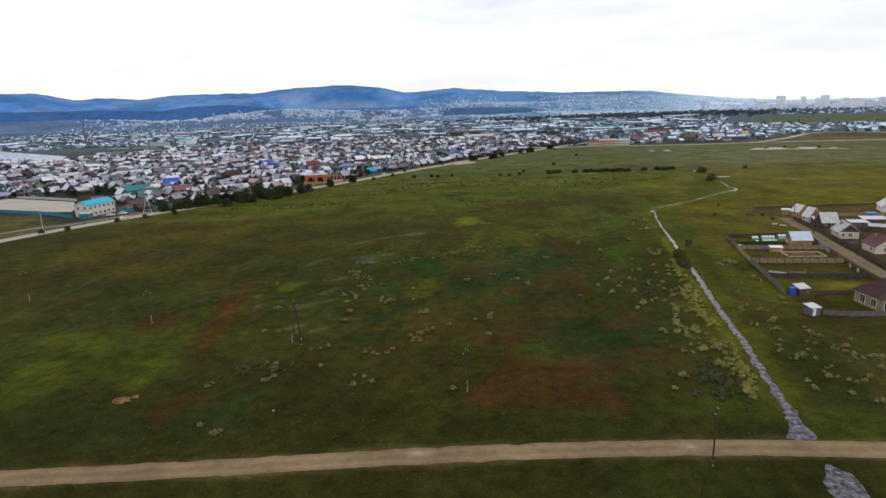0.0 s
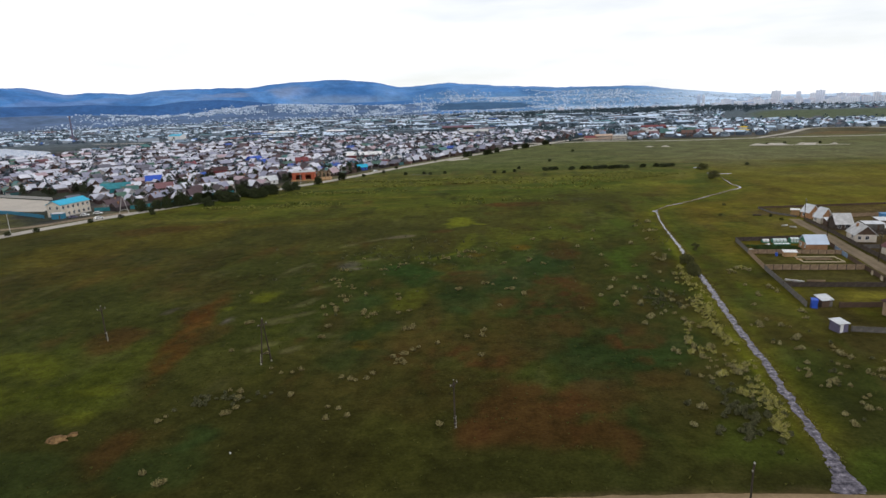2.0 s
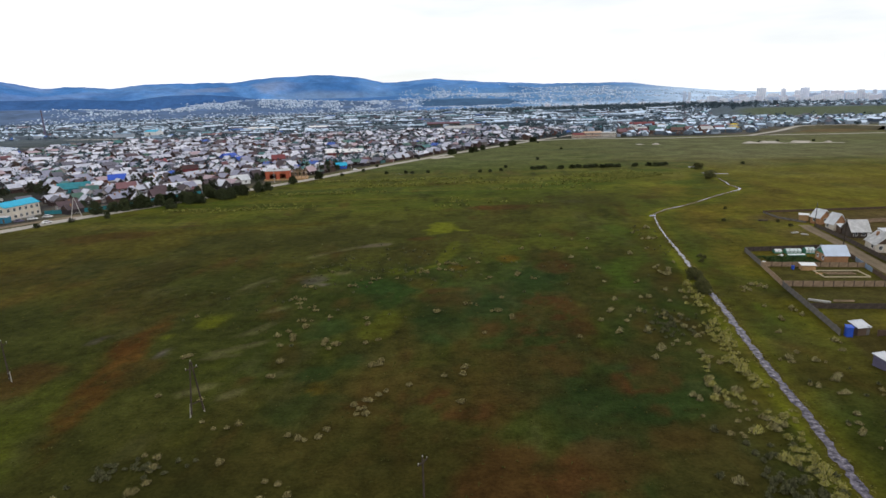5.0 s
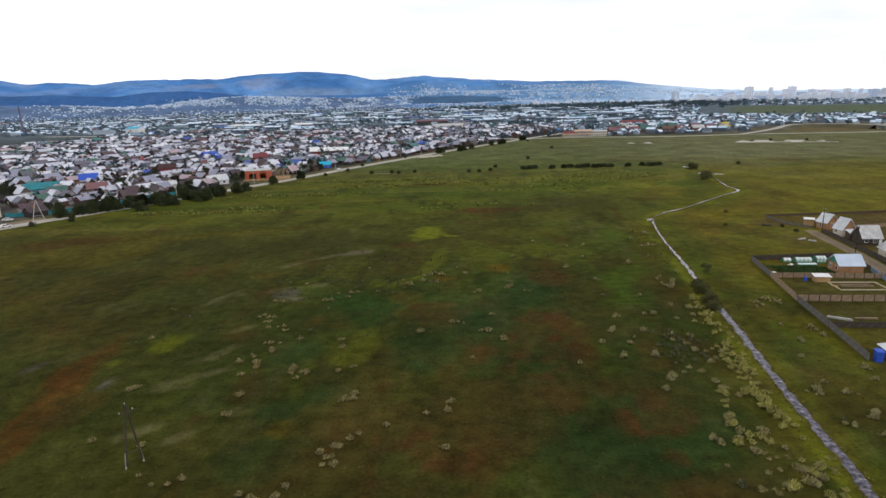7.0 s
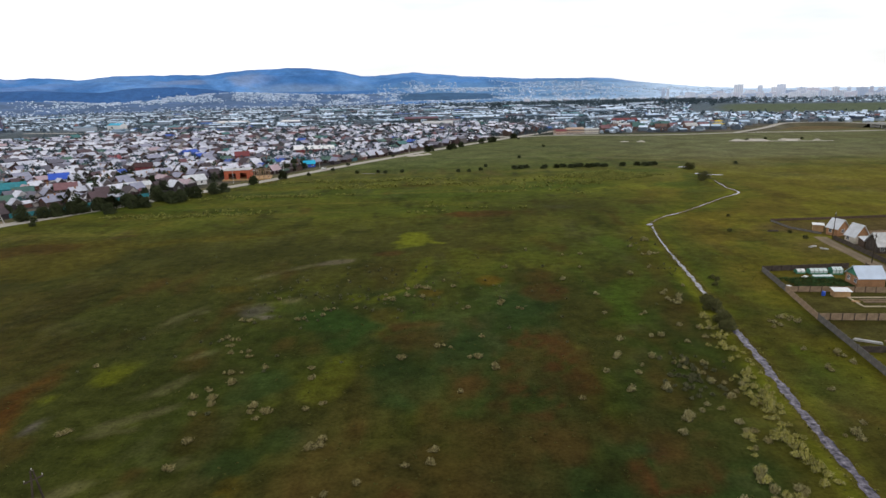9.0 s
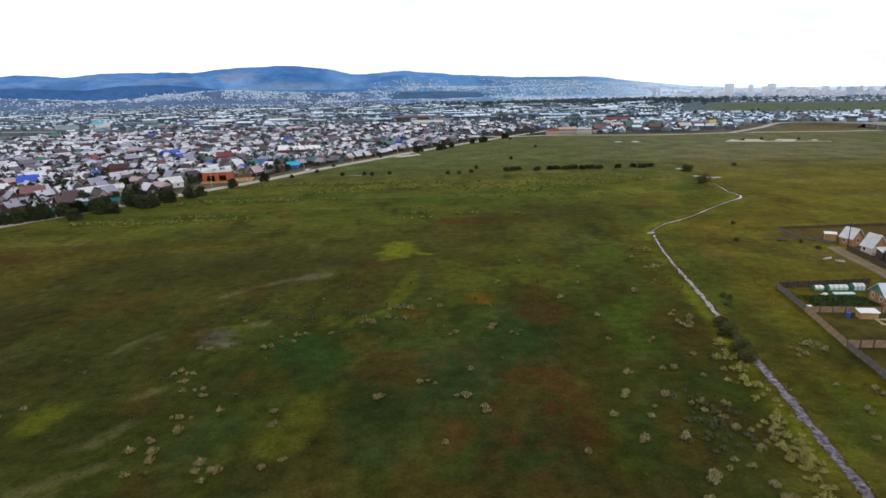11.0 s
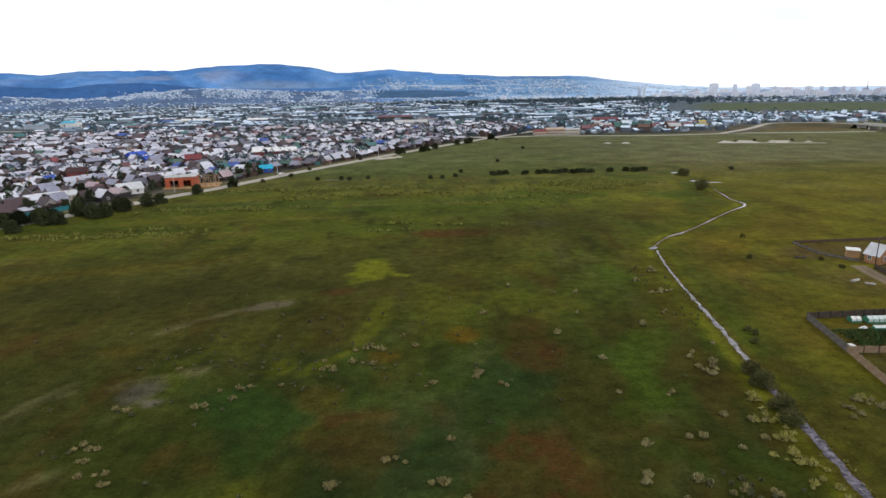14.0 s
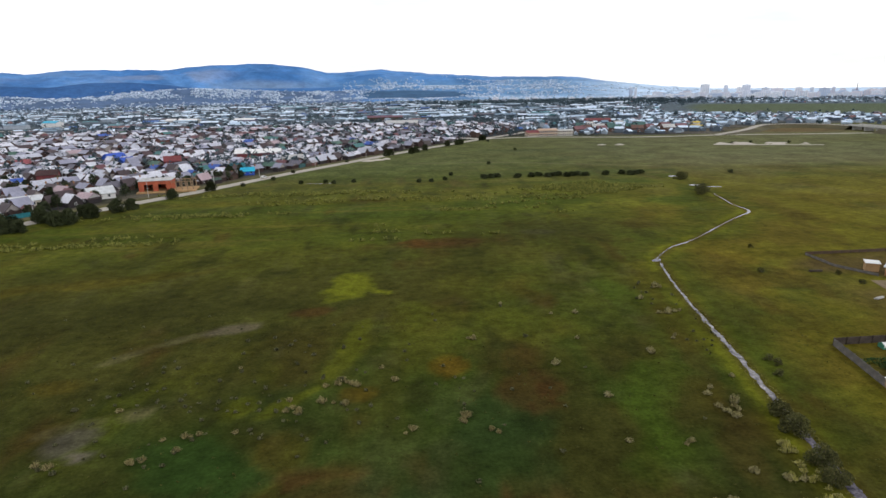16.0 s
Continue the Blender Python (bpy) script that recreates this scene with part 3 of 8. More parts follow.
PATCHES_PALE = (
    (-45, 228, 6.29, 2, 49, PALE, 0.5), (-37, 235, 6.32, 2, 32, PALE, 0.55), (-27, 240, 6.73, 2.8, 26, DUSTY, 0.7), (-57, 197, 6.6, 1.8, 67, PALE, 0.5), (-44, 152, 5.81, 1.5, 34, PALE, 0.45), (-44, 162, 5.57, 1.8, 53, PALE, 0.4), (-46, 148, 3.77, 1, 18, PALE, 0.4), (-45, 133, 3.96, 2, 38, PALE, 0.5), (-38, 131, 2.59, 1.7, 57, PALE, 0.5), (-32, 140, 2.81, 1.5, 57, PALE, 0.35), (-33, 205, 2.97, 2.2, -4, PALE, 0.5), (-33, 205, 3.03, 1.4, 39, PALE, 0.45), (-41, 202, 4.75, 2, 33, PALE, 0.4), (-43, 174, 3.18, 1, 29, PALE, 0.35),
)
PATCHES_VIOLET = (
    (35, 101, 7, 12, -3, EARTH, 0.55), (38, 112, 5, 5, -3, EARTH, 0.5), (-155, 222, 24, 24, -5, WARM, 0.5), (-120, 196, 20, 14, -5, WARM, 0.35), (27, 143, 12, 4, -3, EARTH, 0.4),
    (41, 190, 7.2, 14.5, -20, DUSK, 0.9), (40, 187, 5.4, 10, -20, DUSK, 0.8), (35, 207, 5.0, 6.5, -5, EARTH, 0.7), (61, 188, 2.6, 7, -8, EARTH, 0.6), (67, 219, 2.2, 14, -5, EARTH, 0.5),
    (-39, 198, 3.44, 4.1, -4, VIOLET, 0.6), (-59, 149, 3.29, 1.3, 78, VIOLET, 0.85), (-35, 194, 1.51, 1.4, -5, VIOLET, 0.8), (-53, 199, 2.2, 1.4, 64, PALE, 0.4), (-78, 156, 3.61, 1.2, 85, VIOLET, 0.5),
)
PATCHES_FAR = (
    (136, 393, 27.2, 48, -10, FRESH, 0.5), (134, 394, 6.5, 17, -10, PALE, 0.25), (20, 306, 19.1, 4.4, -7, RUST, 0.5), (60, 321, 7.29, 3.6, -8, VIOLET, 0.3), (141, 288, 13.4, 19, -7, OCHRE, 0.5), (215, 428, 25.7, 39, -12, FRESH, 0.4), (175, 331, 15.6, 12, -9, OCHRE, 0.45), (101, 262, 6.06, 12, -6, OCHRE, 0.4), (225, 355, 5.51, 11, -10, LIME, 0.6), (63, 333, 23.4, 20, -8, DUSK, 0.5), (98, 238, 7.19, 11, -6, EARTH, 0.35), (122, 228, 6.76, 9.2, -6, EARTH, 0.5), (-134, 337, 30.7, 12, -8, FRESH, 0.4), (-52, 358, 23.8, 15, -9, OLIVE, 0.4), (-119, 272, 29.4, 7.6, -6, WARM, 0.6), (-75, 279, 33.4, 5, 16, WARM, 0.65),
)
PATCHES_EDGE = (
    (-141, 265, 20, 10, 10, RUST, 0.5), (121, 288, 26, 14, -30, OCHRE, 0.6), (140, 274, 20, 8, -20, EARTH, 0.7), (150, 292, 26, 16, 0, OLIVE, 0.6), (127, 408, 20, 14, 0, PALE, 0.3), (106, 410, 34, 18, 0, LIME, 0.4), (70, 380, 40, 16, 0, FRESH, 0.55), (20, 350, 50, 14, -4, FRESH, 0.4), (-60, 395, 60, 10, -6, LIME, 0.3), (26, 309, 20, 5, 0, RUST, 0.6), (75, 152, 7, 12, 0, TEAL, 0.6),
)
PLANT_SOCIETIES = PATCHES_BROAD + PATCHES_FAR + PATCHES_EDGE + PATCHES_GREEN + PATCHES_GREEN_MID + PATCHES_FRESH + PATCHES_RUST + PATCHES_RUST_MID + PATCHES_OCHRE + PATCHES_LIME + PATCHES_PALE + PATCHES_VIOLET


def plan_height(x, y):
    """Height of the far slopes over the plain: foot, houses' shelf, wooded foothill, dip, shoulder and ridge, each by its bearing."""
    r = np.hypot(x, y)
    az = np.degrees(np.arctan2(x, y))
    ridge_az = np.array([-75, -60, -48, -39.2, -37.4, -34.5, -31.7, -29.8, -27.3, -25.5, -22.7, -20.3, -17.8, -15.2, -12.0, -9.5, -6.6, -4.2, -2.0, 0.6, 3.3, 8.5, 13.6, 16.0, 18.4, 20.7, 23.8, 27.1, 33.4, 45, 75])
    ridge_el = np.array([1.6, 2.1, 1.9, 2.36, 2.38, 1.82, 1.84, 1.68, 2.02, 2.13, 2.16, 2.1, 2.24, 2.46, 2.56, 2.21, 1.72, 1.88, 1.86, 1.66, 1.46, 1.1, 1.06, 0.95, 0.6, 0.36, 0.02, -0.2, -0.36, -0.4, -0.3])
    el = np.interp(az, ridge_az, ridge_el) + (0.34 * (field(az * 40 + 5000, 0 * az, 150, 79, 4) - 0.5) + 0.1 * (field(az * 40, 0 * az, 24, 80, 3) - 0.5)) * ramp01(-az, -24, -10)
    bearing = np.array([-75, -36, -32.5, -28.3, -25.5, -22.4, -20, -18, -13.3, -7, -3.5, 1.5, 6.5, 14, 20.5, 26, 40, 75])
    foot = np.interp(az, bearing, np.array([-0.6, -0.6, -0.5, -0.55, -0.6, -0.6, -0.62, -0.65, -0.84, -0.72, -0.62, -0.64, -0.62, -0.8, -0.86, -0.96, -0.97, -0.97]))
    shelf = np.interp(az, bearing, np.array([0.23, 0.23, 0.13, -0.1, -0.05, 0.24, 0.4, 0.5, 0.28, 0.12, 0.19, 0.07, -0.05, 0.1, -0.4, -0.62, -0.75, -0.75]))
    crest = np.interp(az, bearing, np.array([0.9, 0.94, 0.94, 0.7, 1.0, 1.08, 0.84, 0.56, 0.45, 0.42, 0.55, 0.5, 0.35, 0.4, -0.15, -0.45, -0.6, -0.6]))
    crest = np.minimum(crest + 0.16 * (field(az * 40 + 300, 0 * az, 120, 77, 4) - 0.5), el)
    shoulder = np.minimum(np.maximum(crest + 0.12, el * 0.72) + 0.5 * (field(az * 40 + 900, 0 * az, 170, 78, 4) - 0.5), el)
    z = np.zeros_like(r)
    steps = ((2930, 3230, -0.98 + 0 * el, foot), (3230, 3600, foot, shelf), (3600, 3810, shelf, crest), (3810, 3960, crest, crest - 0.12), (3960, 4250, crest - 0.12, shoulder), (4250, 4600, shoulder, el))
    e = -0.98 + 0 * el
    for r0, r1, e0, e1 in steps:
        t = np.clip((r - r0) / (r1 - r0), 0, 1)
        e = np.where(r >= r0, e0 + (e1 - e0) * t * t * (3 - 2 * t), e)
    z = 50 + np.minimum(r, 4600) * np.tan(np.radians(e)) - 0.25 * np.maximum(r - 4600, 0)
    gully = (np.abs(field(az * 38, r * 0.35, 170, 44, 4) - 0.5) - 0.2) * 34 * ramp01(r, 3800, 4050) * (1 - ramp01(r, 4380, 4560))
    return np.where(r > 2930, np.maximum(z - gully, 0), 0)


def blend(c, share, to):
    return c + (np.array(to) - c) * share[..., None]


def ground_tint(x, y):
    """Colours of plants and soil over the plan, with far haze and a darker foreground put in."""
    shape = np.shape(x)
    warp_x = x + (field(x, y, 14, 5, 4) - 0.5) * 16 + (field(x, y, 60, 15, 2) - 0.5) * 14
    warp_y = y + (field(x, y, 14, 6, 4) - 0.5) * 16 + (field(x, y, 60, 16, 2) - 0.5) * 14
    c = np.empty((*shape, 3))
    c[:] = DRY
    west = 1 - 0.65 * ramp01(-x, 15, 60) * (1 - ramp01(y, 260, 340))
    c = blend(c, west * ramp01(field(x, y * 0.5, 45, 1), 0.36, 0.56), GREEN)
    c = blend(c, 0.6 * ramp01(field(x, y * 0.5, 26, 2), 0.54, 0.70), EARTH)
    c = blend(c, 0.7 * west * ramp01(field(x, y * 0.5, 30, 3), 0.54, 0.70), TEAL)
    # brighter, yellower grass farther out
    c = blend(c, 0.75 * ramp01(y + 0.15 * x, 190, 330), OLIVE)
    c = blend(c, ramp01(y, 260, 360) * 0.6 * ramp01(field(x * 0.25, y, 34, 8), 0.45, 0.62), FRESH)
    c = blend(c, ramp01(y, 210, 330) * 0.40 * ramp01(field(x * 0.2, y, 40, 9), 0.52, 0.68), EARTH)
    c = blend(c, ramp01(y, 300, 380) * 0.4 * ramp01(field(x * 0.12, y, 26, 19), 0.52, 0.66), OCHRE)
    # thin drifts of taller, yellower and darker grass
    drift = field(x * 0.10 + 0.02 * y, y, 9, 71, 3)
    c = blend(c, ramp01(y, 230, 330) * 0.6 * ramp01(drift, 0.56, 0.72), (0.105, 0.092, 0.018))
    c = blend(c, ramp01(y, 230, 330) * 0.6 * ramp01(-field(x * 0.10, y, 11, 72, 3), -0.40, -0.28), (0.030, 0.042, 0.010))
    c = blend(c, 0.6 * np.exp(-((x - 95) / 60) ** 2 - ((y - 385) / 45) ** 2), (0.108, 0.122, 0.014))
    # flecks of single plants' colours
    c = blend(c, 0.25 * ramp01(field(x, y * 0.5, 12, 81, 4), 0.58, 0.76) * (1 - 0.7 * ramp01(-x, 40, 90)), LIME)
    c = blend(c, 0.45 * ramp01(field(x, y * 0.5, 11, 82, 3), 0.60, 0.80), RUST)
    c = blend(c, 0.60 * ramp01(field(x, y * 0.5, 7, 83, 3), 0.60, 0.76), (0.024, 0.028, 0.006))
    c = blend(c, 0.16 * ramp01(field(x, y * 0.5, 8, 84, 3), 0.62, 0.78), PALE)
    # near strip shaded down in the tint to match a darker foreground
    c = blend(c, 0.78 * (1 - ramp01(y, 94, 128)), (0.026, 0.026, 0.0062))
    # darker belts across the middle
    belt = np.exp(-((y - 262 - 0.18 * (x + 30) + 14 * (field(x, y, 60, 31) - 0.5)) / 20) ** 2) * ramp01(-x, -75, 10)
    c = blend(c, 0.75 * belt, DUSK)
    belt = np.exp(-((y - 318 - 0.25 * (x - 60)) / 18) ** 2) * np.exp(-((x - 60) / 55) ** 2)
    c = blend(c, 0.7 * belt, DUSK)
    mottle = field(x, y, 10, 52, 4)
    spots = field(x, y, 7.5, 53, 4)
    for px, py, a, b, turn, colour, share in PLANT_SOCIETIES:
        co, si = math.cos(math.radians(turn)), math.sin(math.radians(turn))
        a, b = a * 1.12, b * 1.12
        near = np.hypot(x - px, y - py) < 1.6 * max(a, b) + 14
        if not near.any():
            continue
        k = 0.3 if min(a, b) < 5 else 0.7
        xx, yy = x[near], y[near]
        dx, dy = xx + (warp_x[near] - xx) * k - px, yy + (warp_y[near] - yy) * k - py
        q = np.hypot((dx * co + dy * si) / a, (dy * co - dx * si) / b) * (0.75 + 0.5 * mottle[near])
        body = 1 - ramp01(q, 0.35, 1.2)
        # ragged: scattered islands of the patch's plants round a fuller heart
        ragged = ramp01(body + 1.5 * (spots[near] - 0.5), 0.22, 0.72)
        c[near] = blend(c[near], share * (0.35 * body + 0.65 * ragged * ramp01(body, 0.0, 0.2)), colour)
    hollow = np.exp(-((x - 18) / 34) ** 4 - ((y - 137) / 24) ** 4)
    c = blend(c, 0.5 * hollow * ramp01(field(x, y, 16, 33, 3), 0.40, 0.62), (0.046, 0.032, 0.0090))
    c = blend(c, 0.75 * hollow * ramp01(field(x, y, 3.6, 34, 3), 0.54, 0.66) * ramp01(field(x, y, 20, 35, 2), 0.35, 0.6), RUST)
    for hx, hy, a, b, share in ((25, 169, 8, 14, 0.8), (0, 184, 9, 6, 0.55), (34, 208, 6, 8, 0.5)):
        spot = np.exp(-((x - hx) / a) ** 2 - ((y - hy) / b) ** 2)
        c = blend(c, share * ramp01(spot, 0.1, 0.7) * ramp01(field(x, y * 0.7, 4.0, 37, 4), 0.47, 0.60), RUST)
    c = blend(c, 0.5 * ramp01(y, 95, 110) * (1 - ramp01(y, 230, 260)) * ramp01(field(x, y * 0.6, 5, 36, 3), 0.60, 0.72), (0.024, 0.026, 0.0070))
    # east of the ditch: olive pasture
    d = line_distance(x, y, DITCH + BROOK)
    east = ramp01(d, 2, 18) * ramp01(y, 110, 185)
    c = blend(c, 0.80 * east * ramp01(field(x, y, 30, 12), 0.22, 0.52), (0.110, 0.099, 0.0110))
    c = blend(c, 0.5 * east * ramp01(field(x, y * 0.6, 13, 39, 4), 0.50, 0.64), (0.074, 0.050, 0.0105))
    c = blend(c, 0.8 * np.exp(-(d / 4.2) ** 2) * ramp01(y, 84, 100) * (0.4 + 0.6 * ramp01(field(x, y, 6, 29), 0.35, 0.6)), LIME)
    c = blend(c, 0.7 * np.exp(-(d / 1.9) ** 2) * ramp01(y, 84, 100), (0.062, 0.043, 0.012))
    c = blend(c, 0.3 * np.exp(-((d + 7) / 5.0) ** 2) * ramp01(y, 90, 120) * ramp01(field(x, y, 12, 13), 0.4, 0.6), OCHRE)
    c = blend(c, 0.5 * np.exp(-((d + 2.4) / 1.1) ** 2) * ramp01(y, 84, 100) * ramp01(field(x, y * 0.5, 6, 27), 0.3, 0.55), GLOW)
    # far dry flats
    c = blend(c, 0.75 * ramp01(y, 430, 520) * ramp01(x, 60, 260) * ramp01(field(x * 0.3, y, 90, 14), 0.25, 0.55), (0.150, 0.145, 0.085))
    c = blend(c, 0.6 * ramp01(y, 440, 540) * ramp01(-x, -200, 0), (0.090, 0.110, 0.034))
    c = blend(c, 0.6 * ramp01(x, 88, 130) * ramp01(y, 205, 270) * (1 - ramp01(y, 380, 470)) * ramp01(field(x, y, 34, 17, 4), 0.42, 0.62), (0.130, 0.112, 0.014))
    c = blend(c, 0.45 * ramp01(x, 150, 260) * ramp01(y, 300, 420) * ramp01(field(x, y, 40, 18, 3), 0.45, 0.65), (0.12, 0.10, 0.05))
    # distance haze put into the tint: greyer and bluer farther out
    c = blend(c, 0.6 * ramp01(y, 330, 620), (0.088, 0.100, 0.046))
    # verges of the dirt road
    d = np.abs(line_distance(x, y, DIRT_ROAD))
    c = blend(c, 0.45 * (1 - ramp01(d + 2 * (field(x, y, 5, 21) - 0.5), 1.9, 3.4)), (0.13, 0.092, 0.05))
    # garden plots
    plots = ramp01(line_distance(x, y, [(60, 60), (79.5, 132), (83.3, 151), (89, 184), (96, 219.6)]), 0, 2) * ramp01(-y, -219, -217)
    c = blend(c, 0.85 * plots * ramp01(field(x, y, 12, 23), 0.25, 0.5), (0.052, 0.046, 0.014))
    c = blend(c, 0.5 * plots * ramp01(field(x, y, 9, 24), 0.5, 0.65), EARTH)
    d = -line_distance(x, y, STREET)
    yard = ramp01(d, 3, 8) * ramp01(-y, -282, -262) * ramp01(-x, -230, -200)
    c = blend(c, 0.75 * yard, (0.065, 0.045, 0.025))
    # trodden soil round the street's end, and a mown plot
    soil = (1 - ramp01(np.hypot((x - 165) / 46, (y - 270) / 15), 0.75, 1.05)) + 0.8 * np.exp(-((x - 127) / 9) ** 2 - ((y - 245) / 14) ** 2)
    c = blend(c, np.clip(soil, 0, 1) * (0.45 + 0.4 * ramp01(field(x, y, 16, 94), 0.35, 0.6)), (0.072, 0.050, 0.022))
    c = blend(c, 0.8 * np.exp(-((x - 104) / 7) ** 4 - ((y - 159) / 3.4) ** 4), (0.140, 0.125, 0.018))
    # the town's yards and lanes
    d = line_distance(x, y, TOWN_EDGE)
    town = 1 - ramp01(d, -9, -4)
    c = blend(c, town, (0.040, 0.039, 0.044))
    c = blend(c, town * 0.6 * ramp01(field(x, y, 28, 25), 0.45, 0.6), (0.035, 0.042, 0.022))
    c = blend(c, town * 0.6 * ramp01(field(x, y, 40, 26), 0.56, 0.66), (0.14, 0.125, 0.105))
    # blue haze over the far town, painted into its ground in two steps
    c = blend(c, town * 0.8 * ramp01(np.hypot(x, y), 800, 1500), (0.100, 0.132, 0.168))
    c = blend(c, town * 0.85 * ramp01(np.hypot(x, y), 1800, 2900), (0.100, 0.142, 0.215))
    # waste ground south of the sandy lot
    waste = 1 - ramp01(np.hypot((x + 285) / 75, (y - 275) / 52) + 0.5 * (field(x, y, 18, 92) - 0.5), 0.75, 1.0)
    c = blend(c, town * waste, (0.075, 0.072, 0.024))
    c = blend(c, town * waste * 0.6 * ramp01(field(x, y, 14, 93), 0.5, 0.65), (0.14, 0.115, 0.075))
    # verge between the main road and the yards
    c = blend(c, 0.7 * np.exp(-((d + 7) / 5) ** 2) * ramp01(-y, -640, -560), (0.13, 0.115, 0.07))
    # common green beyond the highway
    az = np.degrees(np.arctan2(x, y))
    r = np.hypot(x, y)
    common = ramp01(az + 4 * (field(x, y, 120, 28) - 0.5), 24, 26) * ramp01(r, 1330, 1380) * (1 - ramp01(r, 1900, 2000))
    c = blend(c, common, (0.084, 0.106, 0.068))
    bank = np.exp(-((x - 455) / 55) ** 2 - ((y - 770) / 38) ** 2)
    c = blend(c, np.clip(1.5 * bank, 0, 0.9), (0.12, 0.085, 0.045))
    return c * np.array((1.07, 1.065, 1.0))


def axis(lo, hi, fine_lo, fine_hi, fine, growth):
    """Grid lines, fine over a stretch and ever coarser towards the horizon."""
    pts = list(np.arange(fine_lo, fine_hi + 0.1, fine))
    s, p = fine, fine_hi
    while p < hi:
        s *= growth
        p = min(p + s, hi)
        pts.append(p)
    s, p = fine, fine_lo
    while p > lo:
        s *= growth
        p = max(p - s, lo)
        pts.insert(0, p)
    return np.array(pts)


def sheet(name, xs, ys, height, tint, material):
    """One grid sheet with the plants' colours on it."""
    gx, gy = np.meshgrid(xs, ys)
    gz = height(gx, gy)
    nx, ny = len(xs), len(ys)
    idx = np.arange(nx * ny).reshape(ny, nx)
    quads = np.stack([idx[:-1, :-1], idx[:-1, 1:], idx[1:, 1:], idx[1:, :-1]], -1).reshape(-1, 4)
    me = bpy.data.meshes.new(name)
    me.vertices.add(nx * ny)
    me.vertices.foreach_set("co", np.stack([gx, gy, gz], -1).ravel().astype(np.float32))
    me.loops.add(quads.size)
    me.loops.foreach_set("vertex_index", quads.ravel().astype(np.int32))
    me.polygons.add(len(quads))
    me.polygons.foreach_set("loop_start", np.arange(0, quads.size, 4, dtype=np.int32))
    me.update(calc_edges=True)
    me.polygons.foreach_set("use_smooth", np.ones(len(quads), dtype=bool))
    rgba = np.ones((nx * ny, 4), dtype=np.float32)
    rgba[:, :3] = tint(gx, gy).reshape(-1, 3)
    me.attributes.new("tint", "FLOAT_COLOR", "POINT").data.foreach_set("color", rgba.ravel())
    me.materials.append(material)
    return new(name, me)


xs = axis(-4990, 4990, -150, 190, 1.3, 1.045)
ys = axis(-1500, 4990, 60, 310, 1.3, 1.035)
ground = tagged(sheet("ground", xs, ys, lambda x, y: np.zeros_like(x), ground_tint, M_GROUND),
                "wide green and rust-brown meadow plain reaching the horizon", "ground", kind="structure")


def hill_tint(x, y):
    """Distant woods, with paler clearings and grey-violet shoulders; blue distance haze is put into all these colours.
    """
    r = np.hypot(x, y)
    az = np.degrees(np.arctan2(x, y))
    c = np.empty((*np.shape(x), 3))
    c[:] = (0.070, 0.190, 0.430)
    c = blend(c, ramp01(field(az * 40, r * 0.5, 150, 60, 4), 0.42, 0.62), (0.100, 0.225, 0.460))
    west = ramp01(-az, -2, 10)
    # folds and gullies down the slopes, their light and shade put into the tint
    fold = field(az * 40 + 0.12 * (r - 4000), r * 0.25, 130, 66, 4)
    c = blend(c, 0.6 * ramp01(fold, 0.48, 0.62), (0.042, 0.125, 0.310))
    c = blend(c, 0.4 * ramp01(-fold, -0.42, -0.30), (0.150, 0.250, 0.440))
    # grey-violet shoulders, and one pale clearing
    violet_grey = ramp01(-az, 13, 17) * ramp01(az, -27, -21) * ramp01(r, 3900, 4020) * (1 - ramp01(r, 4330, 4480))
    c = blend(c, 0.7 * violet_grey * ramp01(field(az * 40, r * 0.6, 110, 63, 3), 0.36, 0.56), (0.200, 0.245, 0.370))
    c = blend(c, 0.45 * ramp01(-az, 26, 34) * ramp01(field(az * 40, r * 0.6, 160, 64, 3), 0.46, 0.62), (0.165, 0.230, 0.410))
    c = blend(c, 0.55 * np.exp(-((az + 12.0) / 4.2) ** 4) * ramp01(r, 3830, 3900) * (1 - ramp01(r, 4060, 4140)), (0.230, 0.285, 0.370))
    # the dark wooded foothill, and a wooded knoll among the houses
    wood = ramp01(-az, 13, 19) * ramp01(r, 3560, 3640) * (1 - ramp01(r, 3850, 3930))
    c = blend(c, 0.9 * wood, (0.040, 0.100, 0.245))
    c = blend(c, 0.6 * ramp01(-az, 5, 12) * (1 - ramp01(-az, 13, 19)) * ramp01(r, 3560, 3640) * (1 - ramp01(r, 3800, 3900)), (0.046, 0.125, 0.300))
    # grey-violet haze tint on the shelf of houses and the flats below it
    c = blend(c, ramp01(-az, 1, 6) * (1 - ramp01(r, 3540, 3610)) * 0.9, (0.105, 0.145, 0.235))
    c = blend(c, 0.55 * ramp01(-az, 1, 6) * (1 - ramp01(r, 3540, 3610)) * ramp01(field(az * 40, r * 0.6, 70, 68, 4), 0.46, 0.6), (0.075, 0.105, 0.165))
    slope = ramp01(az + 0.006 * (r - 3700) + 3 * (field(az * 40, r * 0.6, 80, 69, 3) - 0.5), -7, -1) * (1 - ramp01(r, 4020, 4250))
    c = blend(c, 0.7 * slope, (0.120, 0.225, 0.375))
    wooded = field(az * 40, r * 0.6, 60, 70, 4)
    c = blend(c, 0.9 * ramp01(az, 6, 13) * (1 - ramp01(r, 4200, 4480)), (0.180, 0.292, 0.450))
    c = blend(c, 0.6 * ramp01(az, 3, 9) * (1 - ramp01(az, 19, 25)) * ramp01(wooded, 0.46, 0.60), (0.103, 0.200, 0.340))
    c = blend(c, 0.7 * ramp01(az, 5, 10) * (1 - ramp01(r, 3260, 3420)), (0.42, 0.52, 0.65))
